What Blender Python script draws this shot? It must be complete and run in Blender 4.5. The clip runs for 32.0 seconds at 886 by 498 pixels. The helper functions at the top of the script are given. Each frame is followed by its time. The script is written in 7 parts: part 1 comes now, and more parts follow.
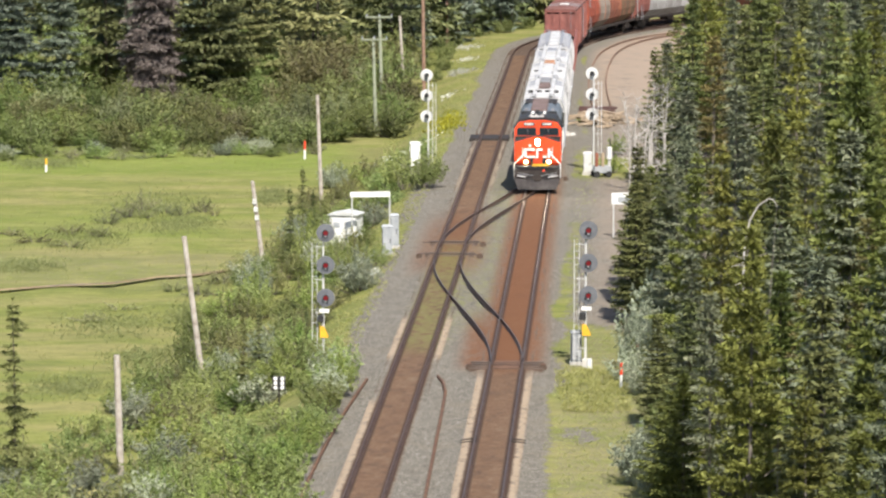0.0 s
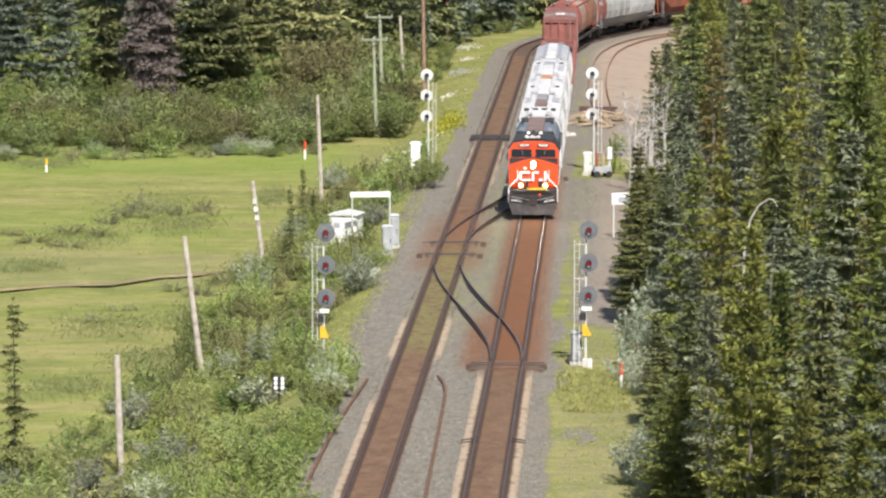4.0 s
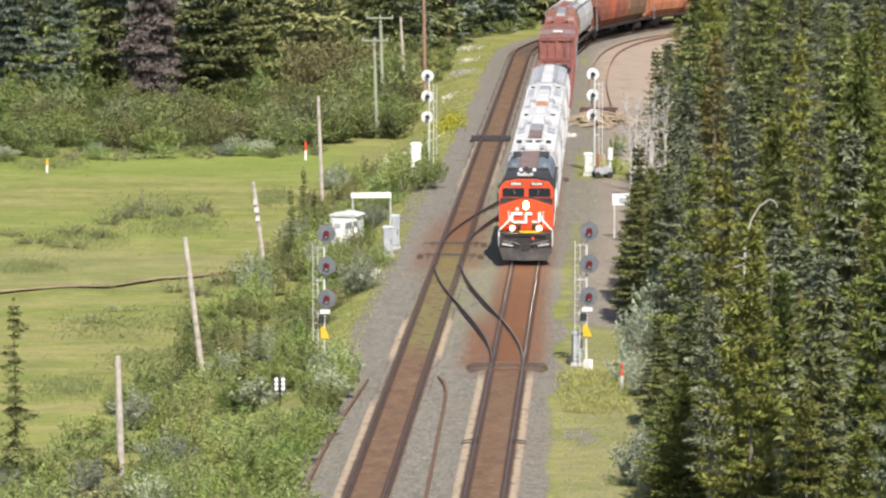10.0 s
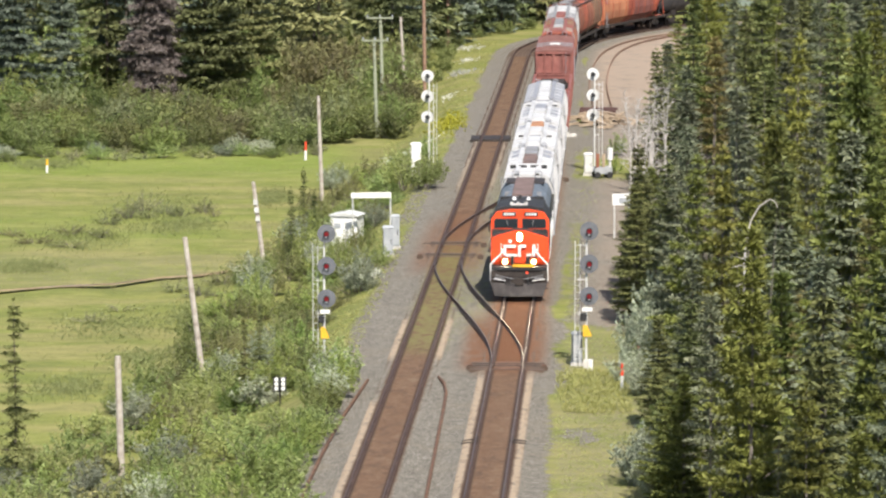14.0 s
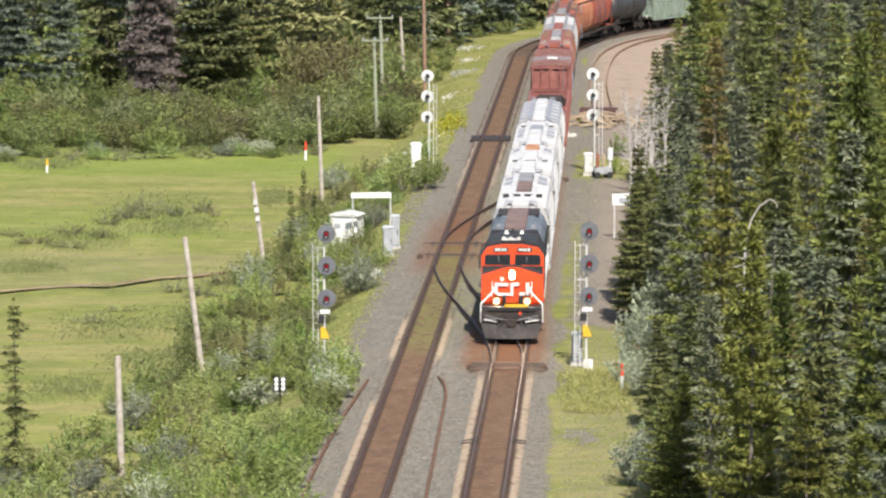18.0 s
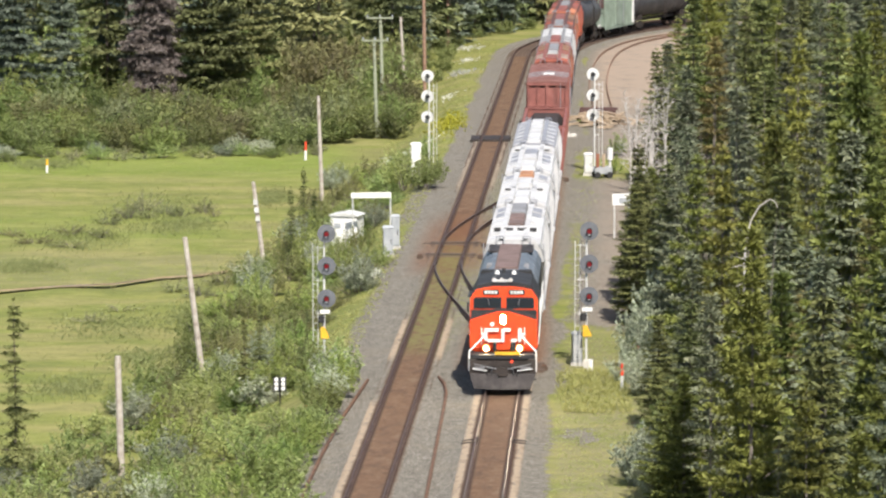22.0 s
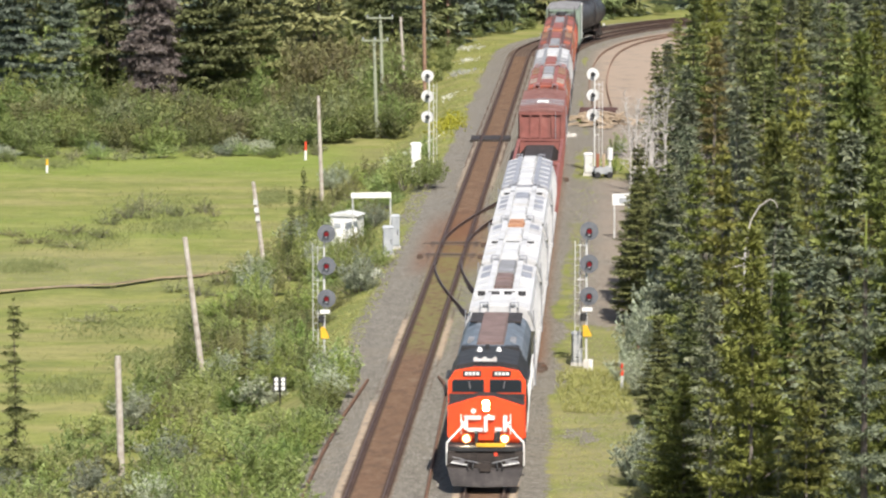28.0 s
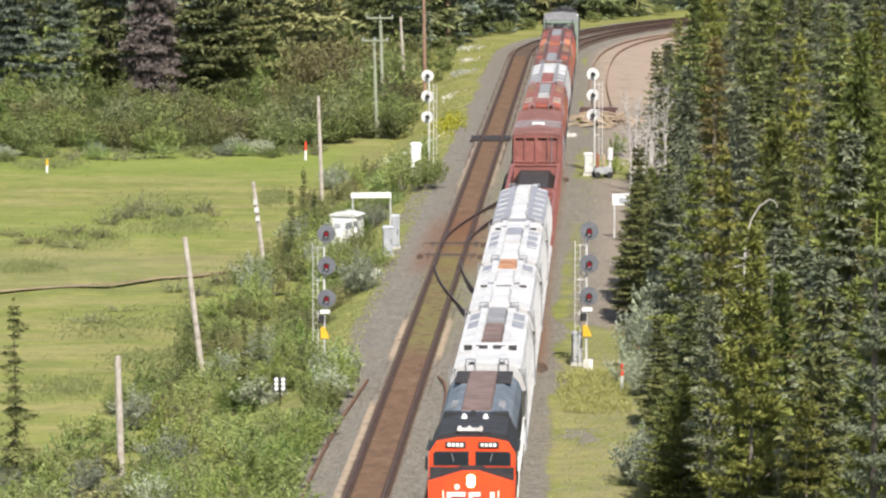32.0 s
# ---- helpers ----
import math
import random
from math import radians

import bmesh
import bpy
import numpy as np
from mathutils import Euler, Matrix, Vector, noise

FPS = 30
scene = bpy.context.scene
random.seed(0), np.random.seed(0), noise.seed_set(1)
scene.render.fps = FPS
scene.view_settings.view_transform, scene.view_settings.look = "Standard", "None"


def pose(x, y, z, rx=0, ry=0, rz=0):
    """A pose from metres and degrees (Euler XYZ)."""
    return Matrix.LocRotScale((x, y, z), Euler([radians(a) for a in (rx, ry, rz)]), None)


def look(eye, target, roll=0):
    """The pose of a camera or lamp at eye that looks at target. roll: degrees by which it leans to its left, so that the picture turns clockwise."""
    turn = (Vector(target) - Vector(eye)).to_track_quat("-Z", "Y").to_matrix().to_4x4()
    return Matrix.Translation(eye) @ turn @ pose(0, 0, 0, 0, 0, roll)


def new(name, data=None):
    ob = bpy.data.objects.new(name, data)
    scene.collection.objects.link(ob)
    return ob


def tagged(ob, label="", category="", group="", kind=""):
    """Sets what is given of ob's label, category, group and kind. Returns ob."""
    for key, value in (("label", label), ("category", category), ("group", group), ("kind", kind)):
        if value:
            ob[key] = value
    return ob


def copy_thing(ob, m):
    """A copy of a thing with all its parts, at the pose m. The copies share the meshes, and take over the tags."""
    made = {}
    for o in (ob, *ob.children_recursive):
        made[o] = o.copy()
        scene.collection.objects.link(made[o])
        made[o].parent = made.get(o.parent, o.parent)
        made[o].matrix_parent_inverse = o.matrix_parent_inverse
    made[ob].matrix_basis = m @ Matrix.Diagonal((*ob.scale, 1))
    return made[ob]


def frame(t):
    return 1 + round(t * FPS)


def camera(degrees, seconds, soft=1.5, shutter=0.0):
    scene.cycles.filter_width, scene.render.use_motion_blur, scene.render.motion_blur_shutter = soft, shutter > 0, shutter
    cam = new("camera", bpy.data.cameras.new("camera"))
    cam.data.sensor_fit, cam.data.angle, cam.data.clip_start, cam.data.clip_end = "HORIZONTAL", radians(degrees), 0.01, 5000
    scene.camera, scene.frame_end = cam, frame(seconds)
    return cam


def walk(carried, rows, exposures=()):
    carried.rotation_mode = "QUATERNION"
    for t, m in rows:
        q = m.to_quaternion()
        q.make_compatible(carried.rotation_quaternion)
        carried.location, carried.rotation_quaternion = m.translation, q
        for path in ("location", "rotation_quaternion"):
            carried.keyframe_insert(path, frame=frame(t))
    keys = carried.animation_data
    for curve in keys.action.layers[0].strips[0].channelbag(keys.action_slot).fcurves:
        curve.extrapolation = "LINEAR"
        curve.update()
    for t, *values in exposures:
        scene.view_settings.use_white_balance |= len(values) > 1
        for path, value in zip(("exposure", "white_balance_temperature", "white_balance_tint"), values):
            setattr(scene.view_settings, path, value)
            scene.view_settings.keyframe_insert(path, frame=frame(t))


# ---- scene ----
# ---- camera ----
cam = camera(11.6274, 32.0, soft=2.35)
EYE = (0.0, 0.0, 28.8)


def aim(yaw, tilt):
    return pose(*EYE, 90 - 6.5271 + tilt, 0, yaw)


SHAKE = 0.0112
walk(cam, [
    (0.0, aim(-SHAKE, -SHAKE)), (3.3, aim(-SHAKE, -SHAKE)), (5.5, aim(0, -0.5 * SHAKE)), (7.3, aim(0, -0.2 * SHAKE)), (7.5, aim(-SHAKE, -SHAKE)),
    (7.8, aim(0, 0)), (8.0, aim(0, SHAKE)), (8.2, aim(0, 0)), (8.5, aim(0, 0)), (11.4, aim(0, 0)), (11.5, aim(-0.7 * SHAKE, -SHAKE)), (11.7, aim(0, 0)),
    (12.0, aim(0, 0)), (20.0, aim(0, 0)), (32.0, aim(0, 0))])

# ---- sky and sun ----
SUN_EL, SUN_SIDE = 51.0, 13.0
world = bpy.data.worlds.new("world")
scene.world = world
world.use_nodes = True
wn = world.node_tree
sky = wn.nodes.new("ShaderNodeTexSky")
sky.sky_type, sky.sun_disc = "NISHITA", False
sky.sun_elevation, sky.sun_rotation = radians(SUN_EL), radians(180 - SUN_SIDE)
sky.air_density, sky.dust_density, sky.ozone_density = 1.0, 1.5, 1.0
wn.links.new(sky.outputs[0], wn.nodes["Background"].inputs[0])
wn.nodes["Background"].inputs[1].default_value = 0.09
sun = new("sun", bpy.data.lights.new("sun", "SUN"))
sun.data.energy, sun.data.angle, sun.data.color = 5.0, radians(0.55), (1.0, 0.94, 0.85)
to_sun = Vector((math.sin(radians(SUN_SIDE)) * math.cos(radians(SUN_EL)), -math.cos(radians(SUN_SIDE)) * math.cos(radians(SUN_EL)), math.sin(radians(SUN_EL))))
sun.matrix_world = look(to_sun * 100, (0, 0, 0))
scene.view_settings.exposure = 0.69


# ---- materials ----
def rgb(c):
    return (c[0], c[1], c[2], 1.0)


class Mat:
    """A small builder round one node material."""

    def __init__(self, name):
        self.m = bpy.data.materials.new(name)
        self.m.use_nodes = True
        self.t = self.m.node_tree
        self.b = self.t.nodes["Principled BSDF"]

    def node(self, kind):
        return self.t.nodes.new("ShaderNode" + kind)

    def link(self, a, b):
        self.t.links.new(a, b)

    def coords(self, world_space=False):
        return self.node("NewGeometry").outputs["Position"] if world_space else self.node("TexCoord").outputs["Object"]

    def noise(self, scale, detail=4.0, rough=0.6, world_space=False, stretch=None):
        n = self.node("TexNoise")
        n.inputs["Scale"].default_value, n.inputs["Detail"].default_value, n.inputs["Roughness"].default_value = scale, detail, rough
        src = self.coords(world_space)
        if stretch:
            mp = self.node("Mapping")
            mp.inputs["Scale"].default_value = stretch
            self.link(src, mp.inputs[0])
            src = mp.outputs[0]
        self.link(src, n.inputs["Vector"])
        return n.outputs[0]

    def ramp(self, fac, stops):
        r = self.node("ValToRGB")
        el = r.color_ramp.elements
        el[0].position, el[0].color = stops[0][0], rgb(stops[0][1])
        el[1].position, el[1].color = stops[-1][0], rgb(stops[-1][1])
        for p, c in stops[1:-1]:
            e = el.new(p)
            e.color = rgb(c)
        self.link(fac, r.inputs[0])
        return r.outputs[0]

    def mix(self, fac, a, b, mode="MIX"):
        n = self.node("Mix")
        n.data_type, n.blend_type = "RGBA", mode
        for v, i in ((fac, 0), (a, 6), (b, 7)):
            if isinstance(v, (int, float)):
                n.inputs[i].default_value = v
            elif isinstance(v, tuple):
                n.inputs[i].default_value = rgb(v)
            else:
                self.link(v, n.inputs[i])
        return n.outputs[2]

    def math(self, op, a, b=0.0, c=0.0):
        n = self.node("Math")
        n.operation = op
        for i, v in enumerate((a, b, c)):
            if isinstance(v, (int, float)):
                n.inputs[i].default_value = v
            else:
                self.link(v, n.inputs[i])
        return n.outputs[0]

    def step(self, v, lo, hi):
        n = self.node("MapRange")
        n.interpolation_type = "SMOOTHSTEP"
        self.link(v, n.inputs[0])
        n.inputs[1].default_value, n.inputs[2].default_value = lo, hi
        return n.outputs[0]

    def attr(self, name):
        n = self.node("Attribute")
        n.attribute_name = name
        return n.outputs["Fac"]

    def bump(self, height, strength=0.3, dist=0.02):
        n = self.node("Bump")
        n.inputs["Strength"].default_value, n.inputs["Distance"].default_value = strength, dist
        self.link(height, n.inputs["Height"])
        self.link(n.outputs[0], self.b.inputs["Normal"])

    def done(self, color, rough=0.7, metal=0.0, spec=None):
        if isinstance(color, tuple):
            self.b.inputs["Base Color"].default_value = rgb(color)
        else:
            self.link(color, self.b.inputs["Base Color"])
        if isinstance(rough, (int, float)):
            self.b.inputs["Roughness"].default_value = rough
        else:
            self.link(rough, self.b.inputs["Roughness"])
        self.b.inputs["Metallic"].default_value = metal
        if spec is not None:
            self.b.inputs["Specular IOR Level"].default_value = spec
        return self.m


def worn(name, base, dark=None, light=None, rough=0.5, metal=0.0, scale=1.2, streak=True, amount=0.5):
    """Paint or bare material with patches, streaks and fine grain."""
    k = Mat(name)
    dark = dark or tuple(v * 0.55 for v in base)
    light = light or tuple(min(1, v * 1.15) for v in base)
    big = k.noise(scale, 5, 0.65)
    fine = k.noise(scale * 14, 4, 0.7)
    c = k.ramp(big, [(0.3, light), (0.5, base), (0.78, dark)])
    c = k.mix(k.math("MULTIPLY", k.step(fine, 0.45, 0.75), 0.5 * amount), c, dark)
    if streak:
        st = k.noise(scale * 3, 4, 0.6, stretch=(1.0, 1.0, 0.12))
        c = k.mix(k.math("MULTIPLY", k.step(st, 0.52, 0.72), amount), c, dark)
    k.bump(fine, 0.15, 0.01)
    r = k.math("ADD", k.math("MULTIPLY", big, 0.3), rough - 0.1)
    return k.done(c, r, metal)


def leafy(name, a, b, c, patchy=0.55, through_light=0.28, rough=0.6):
    """Foliage: leaf to leaf change, clump to clump change, a little light through."""
    k = Mat(name)
    isl = k.node("NewGeometry").outputs["Random Per Island"]
    obr = k.node("ObjectInfo").outputs["Random"]
    col = k.ramp(isl, [(0.0, a), (0.55, b), (1.0, c)])
    big = k.noise(0.7, 2, 0.5, world_space=True)
    col = k.mix(k.math("MULTIPLY", k.step(big, 0.35, 0.7), 0.5), col, tuple(v * 0.62 for v in b))
    tuft = k.noise(2.6, 2, 0.5, world_space=True)
    col = k.mix(k.math("MULTIPLY", k.step(tuft, 0.58, 0.36), patchy), col, tuple(v * 0.8 for v in a))
    hue = k.node("HueSaturation")
    k.link(k.math("ADD", k.math("MULTIPLY", k.math("FRACT", k.math("MULTIPLY", obr, 7.3)), 0.036), 0.482), hue.inputs["Hue"])
    k.link(k.math("ADD", k.math("MULTIPLY", obr, 0.7), 0.64), hue.inputs["Value"])
    k.link(col, hue.inputs["Color"])
    m = k.done(hue.outputs[0], rough, 0.0, 0.25)
    tr = k.node("BsdfTranslucent")
    k.link(hue.outputs[0], tr.inputs[0])
    mx = k.node("MixShader")
    mx.inputs[0].default_value = through_light
    k.link(k.b.outputs[0], mx.inputs[1])
    k.link(tr.outputs[0], mx.inputs[2])
    k.link(mx.outputs[0], k.t.nodes["Material Output"].inputs[0])
    return m


def ground_material():
    k = Mat("ground_cover")
    n1 = k.noise(0.35, 5, 0.65, True)
    n2 = k.noise(2.2, 5, 0.7, True)
    n3 = k.noise(14.0, 3, 0.7, True)
    streaky = k.noise(0.16, 4, 0.6, True, stretch=(0.5, 1.6, 1.0))
    grass = k.ramp(n1, [(0.28, (0.118, 0.142, 0.032)), (0.48, (0.158, 0.178, 0.042)), (0.62, (0.21, 0.215, 0.06)), (0.78, (0.26, 0.24, 0.088))])
    grass = k.mix(k.math("MULTIPLY", k.step(streaky, 0.46, 0.6), 0.8), grass, (0.25, 0.224, 0.09))
    grass = k.mix(k.math("MULTIPLY", k.step(k.noise(0.09, 4, 0.6, True, stretch=(0.7, 1.8, 1.0)), 0.5, 0.68), 0.5), grass, (0.112, 0.120, 0.039))
    grass = k.mix(k.math("MULTIPLY", k.step(n2, 0.46, 0.7), 0.45), grass, (0.1, 0.112, 0.036))
    grass = k.mix(k.math("MULTIPLY", k.attr("lush"), 0.7), grass, (0.15, 0.205, 0.03))
    grass = k.mix(k.math("MULTIPLY", k.attr("dry"), k.step(n2, 0.35, 0.6)), grass, (0.2, 0.182, 0.105))
    grass = k.mix(k.math("MULTIPLY", k.step(n3, 0.45, 0.7), 0.2), grass, (0.083, 0.088, 0.030))
    mottle = k.noise(0.75, 5, 0.75, True, stretch=(0.6, 1.5, 1.0))
    grass = k.mix(k.math("MULTIPLY", k.step(mottle, 0.45, 0.68), 0.55), grass, (0.115, 0.12, 0.045))
    grass = k.mix(k.math("MULTIPLY", k.step(mottle, 0.48, 0.3), 0.5), grass, (0.25, 0.235, 0.095))
    stones = k.node("TexVoronoi")
    stones.inputs["Scale"].default_value = 16.0
    k.link(k.coords(True), stones.inputs["Vector"])
    gravel = k.ramp(n2, [(0.3, (0.118, 0.106, 0.09)), (0.55, (0.168, 0.154, 0.131)), (0.75, (0.212, 0.197, 0.167))])
    pale = k.node("SeparateColor")
    k.link(stones.outputs["Color"], pale.inputs[0])
    gravel = k.mix(0.75, gravel, k.ramp(pale.outputs[0], [(0.0, (0.1, 0.1, 0.1)), (1.0, (0.9, 0.89, 0.87))]), "SOFT_LIGHT")
    gravel = k.mix(k.math("MULTIPLY", k.step(pale.outputs[0], 0.82, 0.95), 0.5), gravel, (0.33, 0.315, 0.29))
    gravel = k.mix(k.math("MULTIPLY", k.step(n3, 0.45, 0.7), 0.45), gravel, (0.116, 0.108, 0.092))
    gravel = k.mix(k.math("MULTIPLY", k.step(n1, 0.5, 0.7), 0.35), gravel, (0.194, 0.163, 0.120))
    gravel = k.mix(k.math("MULTIPLY", k.attr("sand"), k.step(n1, 0.25, 0.5)), gravel, (0.29, 0.228, 0.178))
    gravel = k.mix(k.math("MULTIPLY", k.attr("weedy"), k.step(n2, 0.44, 0.6)), gravel, (0.165, 0.177, 0.051))
    edge = k.math("ADD", k.attr("gravel"), k.math("MULTIPLY", k.math("SUBTRACT", n2, 0.5), 1.3))
    edge = k.math("ADD", edge, k.math("MULTIPLY", k.math("SUBTRACT", n3, 0.5), 0.5))
    col = k.mix(k.step(edge, 0.38, 0.62), grass, gravel)
    # brown needle litter, darkened so the shade between trees is in the colour
    col = k.mix(k.math("MULTIPLY", k.attr("shaded_litter"), k.step(n2, 0.2, 0.45)), col, (0.05, 0.04, 0.026))
    # ways across from the two straight tracks
    xyz = k.node("SeparateXYZ")
    k.link(k.coords(True), xyz.inputs[0])
    straight = k.step(xyz.outputs[1], 417.0, 415.0)
    bands = []
    for a, b in ((-5.049, 0.03966), (-10.155, 0.0424)):
        away = k.math("ABSOLUTE", k.math("SUBTRACT", xyz.outputs[0], k.math("MULTIPLY_ADD", xyz.outputs[1], b, a)))
        rough_away = k.math("ADD", away, k.math("MULTIPLY", k.math("SUBTRACT", n2, 0.5), 0.35))
        bands.append((k.step(rough_away, 1.08, 0.86), k.step(k.math("ABSOLUTE", k.math("SUBTRACT", rough_away, 1.13)), 0.2, 0.08), k.step(k.math("ABSOLUTE", k.math("SUBTRACT", away, 0.755)), 0.24, 0.12)))
    crib = k.math("MULTIPLY", k.math("MAXIMUM", bands[0][0], bands[1][0]), straight)
    crib = k.math("MAXIMUM", crib, k.math("MULTIPLY", k.attr("crib"), k.math("SUBTRACT", 1.0, straight)))
    rail_shade = k.math("MULTIPLY", k.math("MAXIMUM", bands[0][2], bands[1][2]), straight)
    dust = k.math("MULTIPLY", k.math("MAXIMUM", bands[0][1], bands[1][1]), k.attr("dust"))
    rust = k.math("MULTIPLY", k.attr("rust"), k.step(k.math("ADD", n2, k.math("MULTIPLY", n3, 0.5)), 0.4, 0.85))
    col = k.mix(k.math("MULTIPLY", rust, 0.9), col, (0.15, 0.063, 0.028))
    col = k.mix(k.math("MULTIPLY", dust, k.step(n2, 0.3, 0.5)), col, (0.33, 0.26, 0.19))
    inner = k.ramp(k.math("ADD", k.math("MULTIPLY", n2, 0.6), k.math("MULTIPLY", n3, 0.4)), [(0.3, (0.088, 0.047, 0.029)), (0.52, (0.138, 0.08, 0.048)), (0.72, (0.188, 0.13, 0.08))])
    blotch = k.noise(1.1, 5, 0.75, True, stretch=(1.0, 0.5, 1.0))
    inner = k.mix(k.math("MULTIPLY", k.step(blotch, 0.5, 0.68), 0.6), inner, (0.055, 0.036, 0.028))
    inner = k.mix(k.math("MULTIPLY", k.step(blotch, 0.46, 0.32), 0.5), inner, (0.19, 0.145, 0.1))
    inner = k.mix(k.math("MULTIPLY", k.attr("rust"), 0.7), inner, (0.145, 0.058, 0.025))
    inner = k.mix(k.math("MULTIPLY", k.attr("weedy"), k.step(n2, 0.38, 0.56)), inner, (0.15, 0.15, 0.052))
    col = k.mix(k.math("MULTIPLY", crib, 0.93), col, inner)
    # dark band along each rail, the rail's shadow and dark side put into colour
    col = k.mix(k.math("MULTIPLY", rail_shade, 0.85), col, (0.045, 0.03, 0.026))
    k.bump(k.math("MULTIPLY", k.math("ADD", k.math("MULTIPLY", n3, 0.6), stones.outputs["Distance"]), k.math("ADD", k.math("MULTIPLY", k.step(edge, 0.38, 0.62), 0.85), 0.15)), 0.6, 0.05)
    return k.done(col, 0.95, 0.0, 0.2)


def tie_material(name, ends_a, ends_b):
    k = Mat(name)
    x = k.node("SeparateXYZ")
    k.link(k.coords(), x.inputs[0])
    across = k.math("ABSOLUTE", x.outputs[0])
    inner = k.step(across, 0.98, 0.86)
    g = k.noise(6, 4, 0.7, stretch=(0.3, 3, 3))
    dirt = k.noise(1.3, 5, 0.7, True)
    fine = k.noise(9.0, 4, 0.7, True)
    obr = k.node("ObjectInfo").outputs["Random"]
    ends = k.ramp(g, [(0.3, ends_a), (0.7, ends_b)])
    mid = k.ramp(g, [(0.3, (0.125, 0.078, 0.047)), (0.7, (0.07, 0.043, 0.028))])
    mid = k.mix(k.step(dirt, 0.42, 0.6), mid, (0.13, 0.098, 0.058))
    mid = k.mix(k.math("MULTIPLY", k.step(fine, 0.45, 0.65), 0.7), mid, (0.062, 0.042, 0.028))
    mid = k.mix(k.math("MULTIPLY", k.step(dirt, 0.42, 0.3), 0.6), mid, (0.12, 0.07, 0.038))
    inner = k.math("MAXIMUM", inner, k.math("MULTIPLY", k.step(obr, 0.45, 0.9), 0.45))
    col = k.mix(inner, ends, mid)
    # ties darkened below the rails too, to carry the painted rail shadow
    band = k.step(k.math("ABSOLUTE", k.math("SUBTRACT", across, 0.755)), 0.2, 0.1)
    col = k.mix(k.math("MULTIPLY", band, 0.85), col, (0.04, 0.026, 0.023))
    k.bump(g, 0.4, 0.02)
    return k.done(col, 0.9)


def glow(name, color, strength):
    k = Mat(name)
    k.b.inputs["Emission Color"].default_value = rgb(color)
    k.b.inputs["Emission Strength"].default_value = strength
    return k.done(color, 0.3)


def glass(name, tint=(0.02, 0.025, 0.03)):
    k = Mat(name)
    return k.done(tint, 0.06, 0.0, 0.2)


